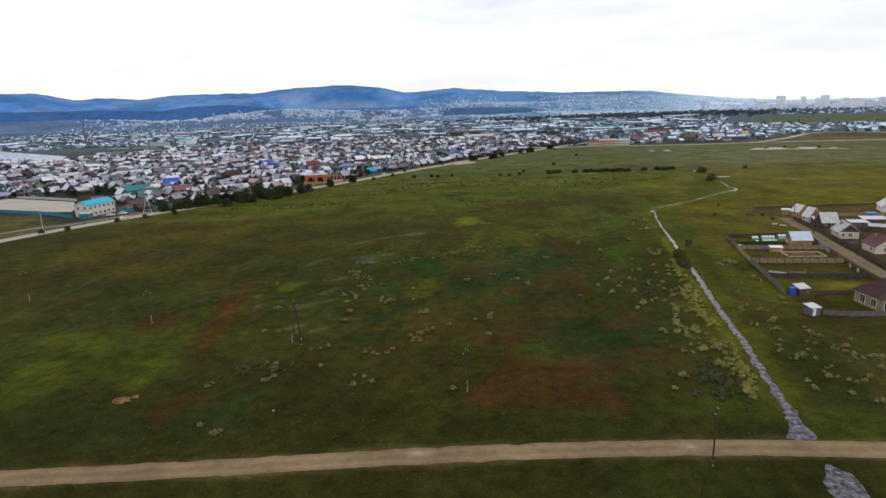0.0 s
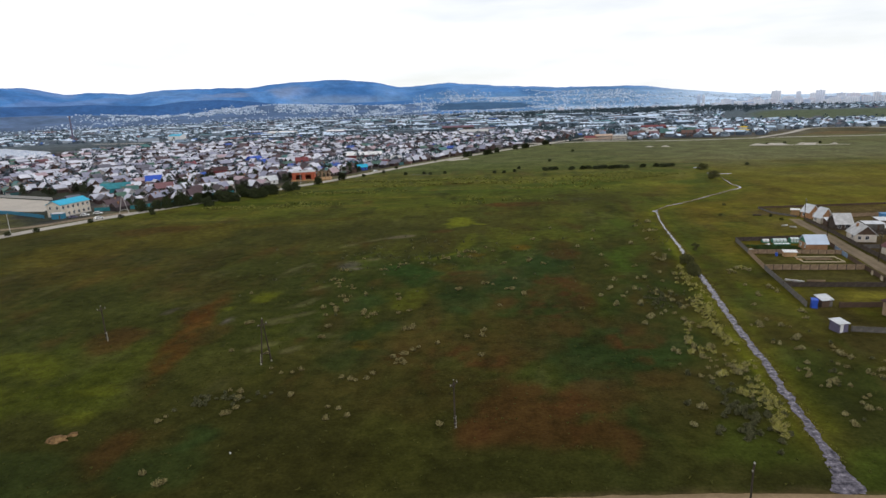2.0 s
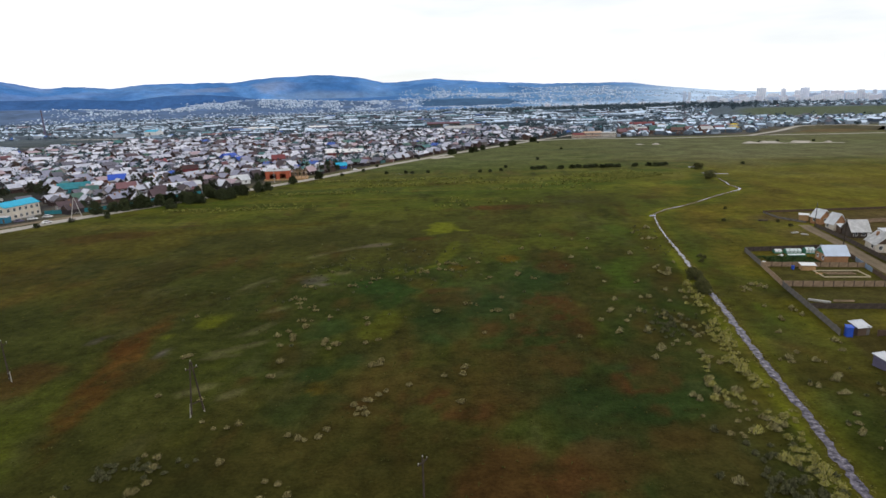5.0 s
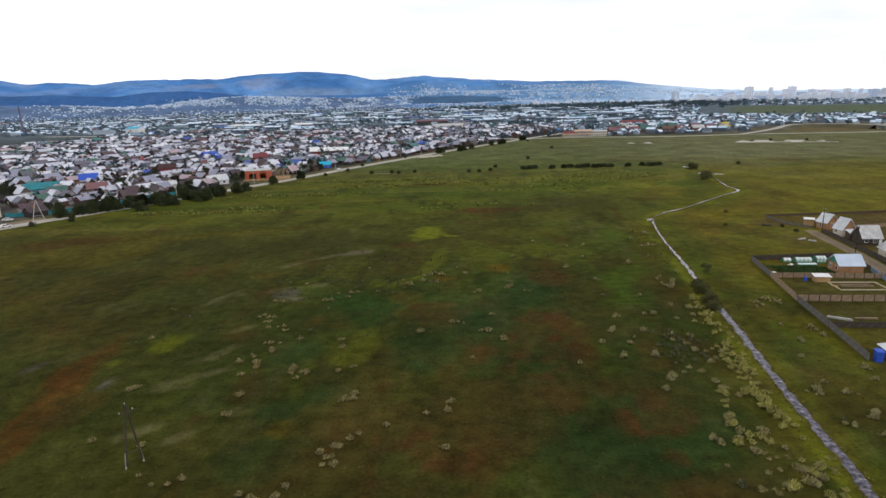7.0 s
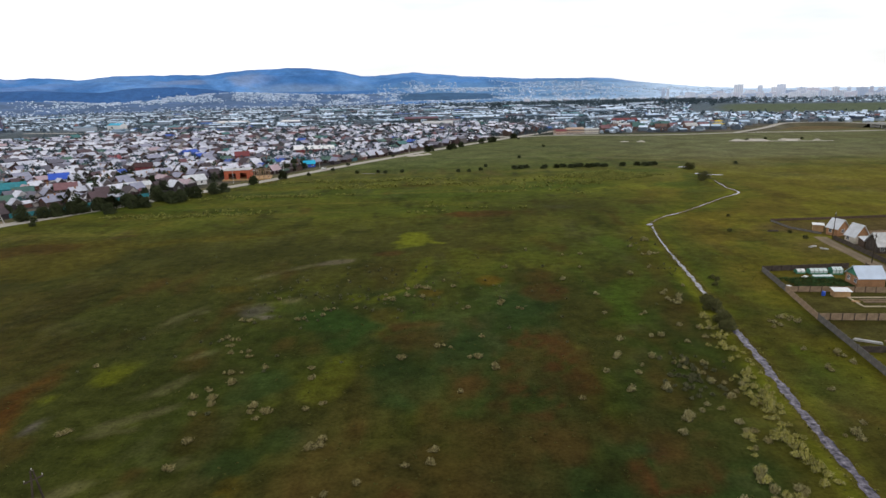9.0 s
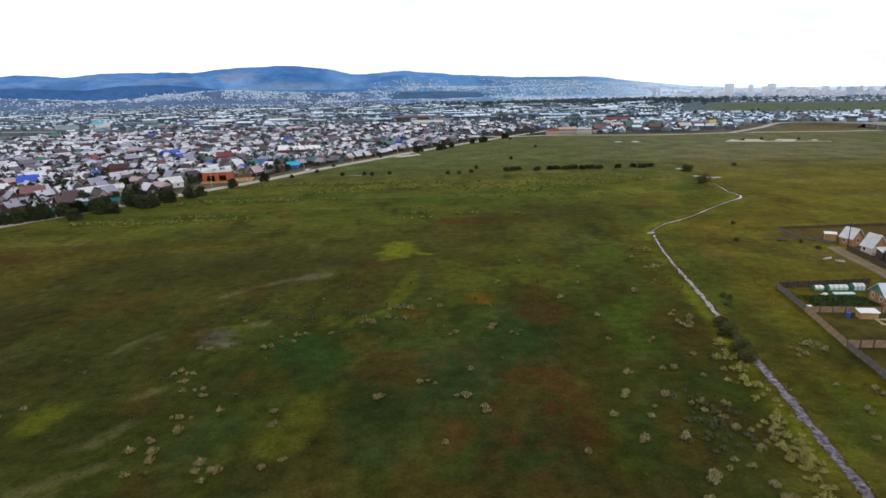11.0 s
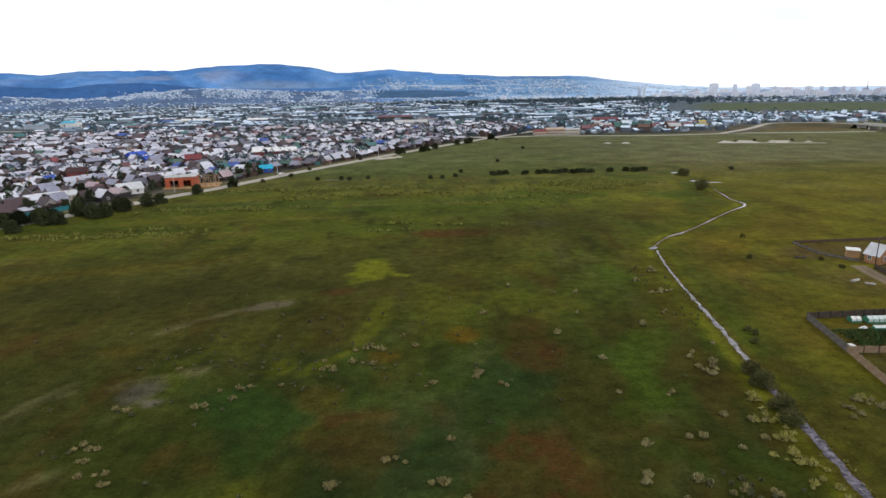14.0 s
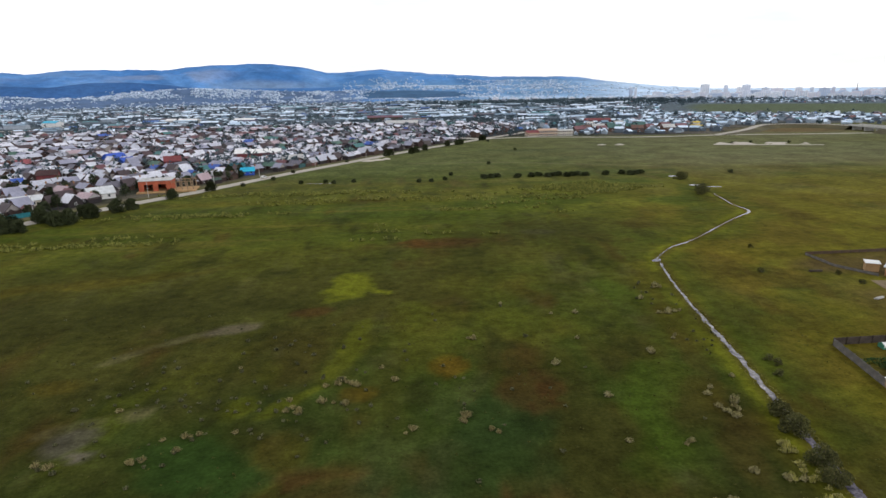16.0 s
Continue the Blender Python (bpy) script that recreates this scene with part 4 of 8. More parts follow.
    # pale skyline haze painted in, thicker towards the east
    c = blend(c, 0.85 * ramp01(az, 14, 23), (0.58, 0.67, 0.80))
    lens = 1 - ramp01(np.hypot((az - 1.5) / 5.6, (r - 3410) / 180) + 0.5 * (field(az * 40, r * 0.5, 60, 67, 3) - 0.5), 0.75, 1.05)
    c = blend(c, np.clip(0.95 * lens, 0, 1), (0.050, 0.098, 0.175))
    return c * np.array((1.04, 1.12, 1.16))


def ring_sheet(name, az0, az1, n_az, radii, height, tint, material):
    az = np.radians(np.linspace(az0, az1, n_az))
    ga, gr = np.meshgrid(az, radii)
    gx, gy = gr * np.sin(ga), gr * np.cos(ga)
    gz = height(gx, gy) - 3.0
    idx = np.arange(gx.size).reshape(gx.shape)
    quads = np.stack([idx[:-1, :-1], idx[:-1, 1:], idx[1:, 1:], idx[1:, :-1]], -1).reshape(-1, 4)
    me = bpy.data.meshes.new(name)
    me.from_pydata(np.stack([gx, gy, gz], -1).reshape(-1, 3).tolist(), [], quads.tolist())
    me.polygons.foreach_set("use_smooth", np.ones(len(quads), dtype=bool))
    rgba = np.ones((gx.size, 4), dtype=np.float32)
    rgba[:, :3] = tint(gx, gy).reshape(-1, 3)
    me.attributes.new("tint", "FLOAT_COLOR", "POINT").data.foreach_set("color", rgba.ravel())
    me.materials.append(material)
    return new(name, me)


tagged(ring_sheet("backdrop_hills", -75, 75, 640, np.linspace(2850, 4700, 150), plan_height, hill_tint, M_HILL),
       "far wooded hills along the horizon, blue haze in their colour", "hills", kind="structure")


# ---- roads and water ----
M_FADED = surface("overgrown_track", (0.125, 0.112, 0.05), 0.95, vary=0.3, coarse=0.06, fine=0.6, spec=0.1)
M_TRACK = surface("dry_dirt_track", (0.20, 0.15, 0.10), 0.95, vary=0.25, coarse=0.1, fine=0.8)
def dirt_tint(geo, n):
    """Two pale wheel tracks and a browner crown, over n points across."""
    across = np.linspace(-1, 1, n)
    v = np.array(geo.v)
    rut = np.exp(-((np.abs(across) - 0.5) / 0.2) ** 2)
    rut = np.tile(rut, len(v) // n)
    mess = field(v[:, 0], v[:, 1], 6, 90)
    c = np.array((0.215, 0.152, 0.088)) + rut[:, None] * np.array((0.045, 0.036, 0.026))
    dry = np.maximum(np.exp(-((v[:, 0] + 8.5) / 1.6) ** 2 - ((v[:, 1] - 77.6) / 0.8) ** 2), np.exp(-((v[:, 0] - 33) / 1.3) ** 2 - ((v[:, 1] - 79.4) / 0.7) ** 2))
    c = c + dry[:, None] * np.array((0.16, 0.13, 0.1))
    return c * (0.78 + 0.44 * mess[:, None])


def tint_strip(ob, colours):
    rgba = np.ones((len(colours), 4), dtype=np.float32)
    rgba[:, :3] = colours
    ob.data.attributes.new("tint", "FLOAT_COLOR", "POINT").data.foreach_set("color", rgba.ravel())


g = ribbon(DIRT_ROAD, 4.3, 0.02, step=1.5, across=12, rough=0.16, seed=2)
road = tagged(part("dirt_road", g, M_DIRT), "rutted pale brown dirt road across the meadow", "road", kind="structure")
tint_strip(road, dirt_tint(g, 13))
g = ribbon(STREET, lambda s: 4.2 - 1.0 * float(ramp01(s, 5, 20)) + min(1.6, 0.05 * s), 0.02, step=2.0, across=8, rough=0.12, seed=5)
road = tagged(part("dirt_road", g, M_DIRT), "grey-brown dirt street between plank fences", "road", kind="structure")
tint_strip(road, dirt_tint(g, 9) * np.array((0.82, 0.90, 1.04)))
tagged(part("road", ribbon(MAIN_ROAD, 8.5, 0.03, step=6, rough=0.05), M_ASPHALT), "dusty grey asphalt road along the edge of town", "road", kind="structure")
tagged(part("road", ribbon(LOW_ROAD, 8, 0.035, step=8, rough=0.03), M_ASPHALT), "distant asphalt road at the end of the meadow", "road", kind="structure")
tagged(part("road", ribbon([(-700, 1090), (-601, 1063), (-498, 1028), (-409, 1009), (-277, 930), (-180, 860), (-63, 812), (36, 780), (92, 735)], 13, 0.03, step=10, rough=0.05), M_ASPHALT),
       "broad street through the middle of town", "road", kind="structure")
tagged(part("road", ribbon([(-262, 215), (-240, 250), (-223, 275), (-211, 283), (-203, 294), (-193, 307), (-184, 318)], 5.5, 0.02, step=3, rough=0.3), M_TRACK), "brown dirt track beside the main road", "road", kind="structure")

tagged(part("road", ribbon([(14, 538), (32, 534), (80, 529), (118, 514), (154, 501), (179, 488)], 2.6, 0.02, step=4, rough=0.5, seed=12), M_FADED), "faint overgrown track across the far meadow", "track", kind="structure")
tagged(part("water", ribbon(DITCH[:11], lambda s: 3.3 - 0.19 * s if s < 8 else 1.45 - 0.25 * float(ramp01(s, 85, 118)), 0.03, step=0.5, across=2, rough=0.85, seed=7), M_WATER),
       "narrow silty ditch of still water through the meadow", "water", kind="structure")
tagged(part("water", ribbon(DITCH[10:], lambda s: 1.0 - 0.4 * float(ramp01(s, 24, 50)), 0.03, step=0.6, across=2, rough=1.25, seed=9), M_SKY_WATER),
       "thin broken thread of water along the upper ditch", "water", kind="structure")
tagged(part("water", ribbon(BROOK, lambda s: 0.2 + 0.9 * max(0.0, noise.noise((s * 0.075, 4.0, 1.0)) + 0.12) + 0.5 * math.exp(-((s - 88) / 14) ** 2), 0.03, step=0.9, across=2, rough=0.8, seed=8), M_SKY_WATER), "thin winding brook glinting under the sky", "water", kind="structure")


def puddle(label, x, y, a, b, turn, seed):
    g = Geo()
    n = 40
    for i in range(n):
        t = 2 * math.pi * i / n
        k = 1 + 0.3 * noise.noise((math.cos(t) * 1.5, math.sin(t) * 1.5, seed))
        u, v = a * k * math.cos(t), b * k * math.sin(t)
        co, si = math.cos(radians(turn)), math.sin(radians(turn))
        g.v.append((x + u * co - v * si, y + u * si + v * co, 0.04))
    g.f.append(tuple(range(n)))
    return tagged(part("water", g, M_WATER), label, "water", kind="structure")


puddle("broad pool where the ditch meets the road", 51.3, 82.3, 2.5, 1.25, 8, 1.0)
puddle("still pool below the dirt road", 50.4, 69.8, 4.6, 2.3, 75, 2.0)
puddle("small pool beside far bushes", 168, 406, 6.5, 1.2, -10, 3.0)
puddle("small pool beside far bushes", 163, 412, 3.0, 2.2, 0, 4.0)
puddle("small pool beside far bushes", 167, 444, 4.0, 2.2, 0, 5.0)
puddle("shallow water on the meadow", 86.6, 281, 2.2, 1.0, 40, 6.0)
puddle("long rain puddle in the grass", -36, 451, 8, 0.5, -3, 7.0)
tagged(part("water", Geo().add([(-1100, 1180, 0.05), (-940, 1120, 0.05), (-800, 1010, 0.05), (-640, 890, 0.05), (-575, 790, 0.05), (-548, 745, 0.05), (-556, 712, 0.05), (-640, 715, 0.05), (-1100, 800, 0.05)], [tuple(range(8, -1, -1))]), M_LAKE),
       "pale lake beside the town", "water", kind="structure")
tagged(part("pavement", Geo().add([(-345, 400, 0.03), (-372, 352, 0.03), (-290, 334, 0.03), (-239, 327, 0.03), (-243, 338, 0.03), (-266, 369, 0.03)], [tuple(range(6))]), M_SAND),
       "pale sandy lot behind a blue fence", "lot", kind="structure")


# ---- houses ----
def window(parent, x, y, z, w, h, face, frame_material=None):
    """A window on a wall that faces 'face' (0 front -y, 1 right +x, 2 back +y, 3 left -x)."""
    turn = (0, 90, 180, 270)[face]
    g = Geo()
    f = 0.09
    for x0, z0, x1, z1 in ((-w / 2 - f, -f, w / 2 + f, 0), (-w / 2 - f, h, w / 2 + f, h + f), (-w / 2 - f, 0, -w / 2, h), (w / 2, 0, w / 2 + f, h), (-0.03, 0, 0.03, h)):
        g.box(x0, -0.07, z0, x1, 0.02, z1)
    ob = part("window", g, frame_material or M_WHITE, parent, "white-framed window")
    ob.matrix_basis = pose(x, y, z, 0, 0, turn)
    part("pane", Geo().box(-w / 2, -0.035, 0, w / 2, -0.012, h), M_GLASS, ob)
    return ob


def gable_house(name, label, category, at, length, depth, wall, rise, m_wall, m_roof, m_gable=None, over=0.45, chimney=True, windows=(), door=None, group="", ribs=True):
    """Ridge along x; the front wall faces -y. Parts: wall, two gables, two roof slopes, ridge cap, chimney, windows, door."""
    ob = thing(name, label, category, group, at=at)
    l, d = length / 2, depth / 2
    levels = [(0, 0)]
    for z in np.arange(0.25, wall - 0.3, 0.27) if ribs else ():
        levels += [(z, 0), (z + 0.04, 0.03), (z + 0.2, 0.03), (z + 0.24, 0)]
    g = Geo().rings(length, depth, levels + [(wall, 0)])
    part("wall", g, m_wall, ob)
    for s in (-1, 1):
        x = s * (l - 0.02)
        g = Geo().add([(x - 0.08 * s, -d, wall), (x - 0.08 * s, d, wall), (x - 0.08 * s, 0, wall + rise), (x, -d, wall), (x, d, wall), (x, 0, wall + rise)],
                      [(0, 1, 2), (5, 4, 3), (0, 3, 4, 1), (1, 4, 5, 2), (2, 5, 3, 0)])
        part("gable", g, m_gable or m_wall, ob)
    k = over * rise / d
    e, z0, z1 = d + over, wall - k, wall + rise
    outline = [(-e, z0), (-e, z0 + 0.12), (-0.12, z1 + 0.13), (-0.1, z1 + 0.2), (0.1, z1 + 0.2), (0.12, z1 + 0.13), (e, z0 + 0.12), (e, z0), (0, z1 + 0.01)]
    part("roof", Geo().prism(outline[::-1], -l - over, l + over), m_roof, ob)
    if chimney:
        g = Geo().box(-0.3, -0.3, 0, 0.3, 0.3, 1.5).box(-0.36, -0.36, 1.3, 0.36, 0.36, 1.42)
        c = part("chimney", g, M_BRICK, ob, "short brick chimney")
        c.matrix_basis = pose(l * 0.3, d * 0.35, wall + rise * 0.55)
    for x, z, w, h, face in windows:
        y = {0: -d - 0.03, 2: d + 0.03}.get(face)
        window(ob, x if y is not None else (l + 0.03 if face == 1 else -l - 0.03), y if y is not None else x, z, w, h, face)
    if door:
        x, m = door
        dr = part("door", Geo().box(x - 0.45, -d - 0.08, 0.05, x + 0.45, -d - 0.02, 2.05), m, ob)
        part("handle", Geo().box(x + 0.3, -d - 0.13, 1.0, x + 0.36, -d - 0.08, 1.12), M_STEEL, dr)
    return ob


def hip_house(name, label, category, at, length, depth, wall, rise, m_wall, m_roof, over=0.5, windows=()):
    ob = thing(name, label, category, at=at)
    l, d = length / 2, depth / 2
    levels = [(0, 0)]
    for z in np.arange(0.2, wall - 0.3, 0.27):
        levels += [(z, 0), (z + 0.04, 0.03), (z + 0.21, 0.03), (z + 0.25, 0)]
    g = Geo().rings(length, depth, levels + [(wall, 0)])
    part("wall", g, m_wall, ob)
    x, y, r = l + over, d + over, max(0.3, l - d)
    z0, z1 = wall - 0.1, wall + rise
    g = Geo().add([(-x, -y, z0), (x, -y, z0), (x, y, z0), (-x, y, z0), (-x, -y, z0 + 0.12), (x, -y, z0 + 0.12), (x, y, z0 + 0.12), (-x, y, z0 + 0.12), (-r, 0, z1), (r, 0, z1)],
                  [(3, 2, 1, 0), (0, 1, 5, 4), (1, 2, 6, 5), (2, 3, 7, 6), (3, 0, 4, 7), (4, 5, 9, 8), (6, 7, 8, 9), (5, 6, 9), (7, 4, 8)])
    part("roof", g, m_roof, ob)
    for wx, z, w, h, face in windows:
        yy = {0: -d - 0.04, 2: d + 0.04}.get(face)
        window(ob, wx if yy is not None else (l + 0.04 if face == 1 else -l - 0.04), yy if yy is not None else wx, z, w, h, face)
    return ob


def lean_shed(name, label, at, length, depth, front, back, m_wall, m_roof, door=None, category="shed"):
    """A shed with one slope, door in its front (-y)."""
    ob = thing(name, label, category, at=at)
    l, d = length / 2, depth / 2
    g = Geo().add([(-l, -d, 0), (l, -d, 0), (l, d, 0), (-l, d, 0), (-l, -d, front), (l, -d, front), (l, d, back), (-l, d, back)],
                  [(3, 2, 1, 0), (4, 5, 6, 7), (0, 1, 5, 4), (1, 2, 6, 5), (2, 3, 7, 6), (3, 0, 4, 7)])
    part("wall", g, m_wall, ob)
    s = (back - front) / depth
    o = 0.25
    part("roof", Geo().slab([(-l - o, -d - o, front - s * o + 0.1), (l + o, -d - o, front - s * o + 0.1), (l + o, d + o, back + s * o + 0.1), (-l - o, d + o, back + s * o + 0.1)], 0.09), m_roof, ob)
    if door:
        x, m = door
        dr = part("door", Geo().box(x - 0.4, -d - 0.07, 0.05, x + 0.4, -d - 0.035, 1.95).box(x - 0.4, -d - 0.09, 0.9, x + 0.4, -d - 0.07, 1.0), m, ob)
        part("handle", Geo().box(x + 0.25, -d - 0.12, 1.0, x + 0.3, -d - 0.07, 1.15), M_STEEL, dr)
    return ob


# the hamlet on the east side
gable_house("house", "small log house with a pale zinc roof and green gable", "house", pose(115.8, 207.0, 0, 0, 0, -5), 6.4, 5.6, 2.5, 2.2, M_BRICK, M_ICE, M_GREEN,
            chimney=False, windows=((-1.6, 0.9, 0.9, 1.0, 3), (1.4, 0.9, 0.9, 1.0, 3)), over=0.4)
gable_house("house", "orange-brown timber house with a pale zinc roof at the street's end", "house", pose(142.9, 258.2, 0, 0, 0, 108), 4.0, 5.0, 2.8, 2.6, M_BRICK, M_ZINC, M_BRICK, over=0.4,
            chimney=False, windows=((0, 1.1, 1.0, 1.2, 3), (0.5, 1.1, 0.9, 1.1, 2)))
gable_house("house", "timber house with a steep pale zinc roof and whitened wall", "house", pose(142.0, 247.4, 0, 0, 0, 98), 4.0, 4.9, 2.7, 3.3, M_CREAM, M_ZINC, M_BRICK, over=0.4, chimney=False, windows=((-1.3, 1.0, 0.9, 1.1, 3), (0.8, 1.0, 0.9, 1.1, 2)))
lean_shed("porch_shed", "low zinc-roofed annex beside a steep-roofed house", pose(141.6, 242.0, 0, 0, 0, -4), 3.6, 3.0, 2.2, 2.9, M_BROWN, M_ZINC, door=(0.8, M_WHITE))
gable_house("house", "dark timber house with a grey slate roof and white windows", "house", pose(142.3, 236.8, 0, 0, 0, -6), 5.7, 6.2, 2.5, 3.2, M_DARK_BOARD, M_SLATE, M_DARK_BOARD,
            windows=((-1.6, 0.8, 1.1, 1.2, 0), (1.0, 0.8, 1.1, 1.2, 0)), door=(2.6, M_WHITE))
gable_house("house", "cream plastered house with a brown gable and grey roof", "house", pose(138.3, 218.0, 0, 0, 0, 78), 7.4, 6.5, 2.6, 2.9, M_CREAM, M_SLATE, M_BROWN, ribs=False,
            windows=((-0.4, 0.9, 1.1, 1.2, 3), (1.9, 0.9, 0.9, 1.1, 3), (-1.5, 0.9, 1.0, 1.2, 2)))
gable_house("house", "cream house with a dark red sheet roof", "house", pose(136.4, 195.4, 0, 0, 0, 83), 8.2, 7.4, 2.6, 2.8, M_CREAM, M_RED_ROOF, M_CREAM, ribs=False, windows=((0.6, 0.9, 1.0, 1.2, 3), (-2.0, 0.9, 1.0, 1.2, 2)))
hip_house("house", "unfinished log house with a dark hipped roof", "house", pose(102.6, 141.6, 0, 0, 0, 6), 9.4, 9.0, 3.4, 4.2, M_TAN_BOARD, M_DARK_ROOF, windows=((-3.2, 0.7, 1.7, 1.9, 0), (-0.2, 0.7, 1.7, 1.9, 0), (2.9, 0.7, 1.5, 1.9, 0), (-2.0, 0.7, 1.6, 1.9, 3), (1.6, 0.7, 1.6, 1.9, 3)))
lean_shed("shed", "small grey-violet sheet shed with a white door", pose(82.1, 136.4, 0, 0, 0, 14), 2.4, 2.5, 2.0, 2.3, M_PURPLE, M_ZINC, door=(-0.5, M_WHITE))
lean_shed("shed", "timber garden shed with a white sheet roof", pose(87.9, 152.2, 0, 0, 0, 12), 2.9, 2.3, 1.8, 2.4, M_BROWN, M_ZINC, door=(1.0, M_GREY_BOARD))
lean_shed("shed", "low tan plywood shed with a white roof", pose(103.8, 198.5, 0, 0, 0, -8), 3.7, 1.9, 1.5, 1.75, M_OCHRE, M_WHITE)
lean_shed("shed", "brown shed with a flat white roof", pose(152.4, 233.8, 0, 0, 0, -8), 6.5, 4.2, 2.4, 2.7, M_GREY_BOARD, M_ZINC, door=(1.0, M_BROWN))
lean_shed("shed", "timber barn with a white sheet roof", pose(161.6, 238.6, 0, 0, 0, -8), 9.0, 5.0, 2.6, 3.0, M_BROWN, M_ZINC)
lean_shed("shed", "low brown shed with a rusty roof", pose(155.6, 226.0, 0, 0, 0, -30), 6.5, 4.0, 2.1, 2.5, M_BROWN, M_SLATE)
lean_shed("shed", "little white-roofed shelter by the street", pose(138.2, 197.8, 0, 0, 0, -20), 4.2, 2.0, 1.6, 1.8, M_GREY_BOARD, M_WHITE)
lean_shed("shed", "light blue metal storage container", pose(169.0, 251.8, 0, 0, 0, -4), 3.6, 2.4, 2.3, 2.35, M_SKY_BLUE, M_SKY_BLUE, category="container")
gable_house("house", "white-roofed house beyond the yards", "house", pose(187.0, 267.0, 0, 0, 0, 70), 9.0, 8.0, 2.8, 3.0, M_WHITE, M_ZINC, M_WHITE, ribs=False, windows=((0, 0.9, 1.1, 1.2, 2),))
gable_house("house", "timber house with a slate roof behind the street", "house", pose(176.0, 226.0, 0, 0, 0, 10), 10.0, 8.0, 2.8, 3.0, M_BROWN, M_SLATE, M_BROWN, windows=((0, 0.9, 1.1, 1.2, 0),))
lean_shed("stoop", "pale plank stoop with a flat white canopy", pose(140.2, 264.4, 0, 0, 0, -28), 3.2, 2.6, 2.3, 2.5, M_OCHRE, M_WHITE, category="porch")

# blue cabin: an outhouse beside the shed
cabin = thing("outhouse", "bright blue plastic outhouse cabin beside a shed", "outhouse", at=pose(85.0, 151.0, 0, 0, 0, -10))
part("body", Geo().box(-0.6, -0.6, 0.1, 0.6, 0.6, 2.1).box(-0.66, -0.66, 0, 0.66, 0.66, 0.1), M_BLUE, cabin)
part("door", Geo().box(-0.4, -0.64, 0.15, 0.4, -0.61, 1.95), M_BLUE, cabin)
part("roof", Geo().slab([(-0.72, -0.72, 2.1), (0.72, -0.72, 2.1), (0.72, 0.72, 2.32), (-0.72, 0.72, 2.32)], 0.06), M_BLUE, cabin)


def barrel(label, x, y, m):
    ob = thing("barrel", label, "barrel", at=pose(x, y, 0))
    part("body", Geo().bar((0, 0, 0), (0, 0, 1.1), 0.42, 0.42, 14), m, ob)
    part("hoop", Geo().bar((0, 0, 0.35), (0, 0, 0.41), 0.45, 0.45, 14), m, ob)
    part("hoop", Geo().bar((0, 0, 0.72), (0, 0, 0.78), 0.45, 0.45, 14), m, ob)


barrel("blue plastic rain barrel beside the plywood shed", 100.1, 199.2, M_BLUE)


def greenhouse(label, at, length, width, height, m, bays):
    """A low glazed frame: green timber posts and rails, pitched cover panels."""
    ob = thing("greenhouse", label, "greenhouse", at=at)
    l, w, ridge = length / 2, width / 2, height + 0.28 * width
    for k in range(bays + 1):
        x = -l + length * k / bays
        for s in (-1, 1):
            part("post", Geo().box(x - 0.06, s * w - 0.06, 0, x + 0.06, s * w + 0.06, height + 0.05), M_GREEN, ob)
    for k in range(bays):
        x0, x1 = -l + length * k / bays + 0.07, -l + length * (k + 1) / bays - 0.07
        part("panel", Geo().slab([(x0, -w - 0.08, height), (x1, -w - 0.08, height), (x1, 0, ridge), (x0, 0, ridge)], 0.04), m, ob)
        part("panel", Geo().slab([(x1, w + 0.08, height), (x0, w + 0.08, height), (x0, 0, ridge), (x1, 0, ridge)], 0.04), m, ob)
        part("side_pane", Geo().box(x0, -w, 0.35, x1, -w + 0.03, height - 0.05), m, ob)
    for s in (-1, 1):
        part("base_board", Geo().box(-l, s * w - 0.03, 0, l, s * w + 0.03, 0.35), M_GREEN, ob)
        part("end_frame", Geo().add([(s * l, -w, 0), (s * l, w, 0), (s * l, w, height), (s * l, 0, ridge), (s * l, -w, height), (s * l * 0.985, -w, 0), (s * l * 0.985, w, 0), (s * l * 0.985, w, height), (s * l * 0.985, 0, ridge), (s * l * 0.985, -w, height)],
                                    [(0, 1, 2, 3, 4), (9, 8, 7, 6, 5), (0, 5, 6, 1), (1, 6, 7, 2), (2, 7, 8, 3), (3, 8, 9, 4), (4, 9, 5, 0)]), M_GREEN, ob)
    return ob


greenhouse("small white glazed frame beside the back fence", pose(105.3, 217.4, 0, 0, 0, -4), 2.2, 1.5, 0.8, M_WHITE, 2)
greenhouse("low green-framed greenhouse with pale panes in a garden", pose(109.6, 216.6, 0, 0, 0, -4), 4.6, 1.8, 1.0, M_MINT, 4)
greenhouse("green-framed greenhouse with pale panes beside the house", pose(114.3, 216.0, 0, 0, 0, -4), 2.8, 2.0, 1.4, M_MINT, 3)
cold = thing("cold_frame", "low green-painted cold frame with pale covers", "cold frame", at=pose(108.6, 212.6, 0, 0, 0, -3))
part("body", Geo().box(-2.6, -0.6, 0, 2.6, 0.6, 0.55), M_GREEN, cold)
for i in range(4):
    part("lid", Geo().slab([(-2.5 + i * 1.28, -0.6, 0.6), (-1.35 + i * 1.28, -0.6, 0.6), (-1.35 + i * 1.28, 0.6, 0.75), (-2.5 + i * 1.28, 0.6, 0.75)], 0.05), M_MINT, cold)
tent = thing("tarp", "crumpled white tarpaulin in the garden", "tarp", at=pose(104.5, 213.4, 0))
g = Geo()
for i in range(9):
    for j in range(5):
        g.v.append((i * 0.22 - 0.9, j * 0.25 - 0.5, 0.02 + 0.55 * max(0, 1 - ((i - 4) / 4.0) ** 2) * max(0, 1 - ((j - 2) / 2.2) ** 2) + 0.12 * random.random()))
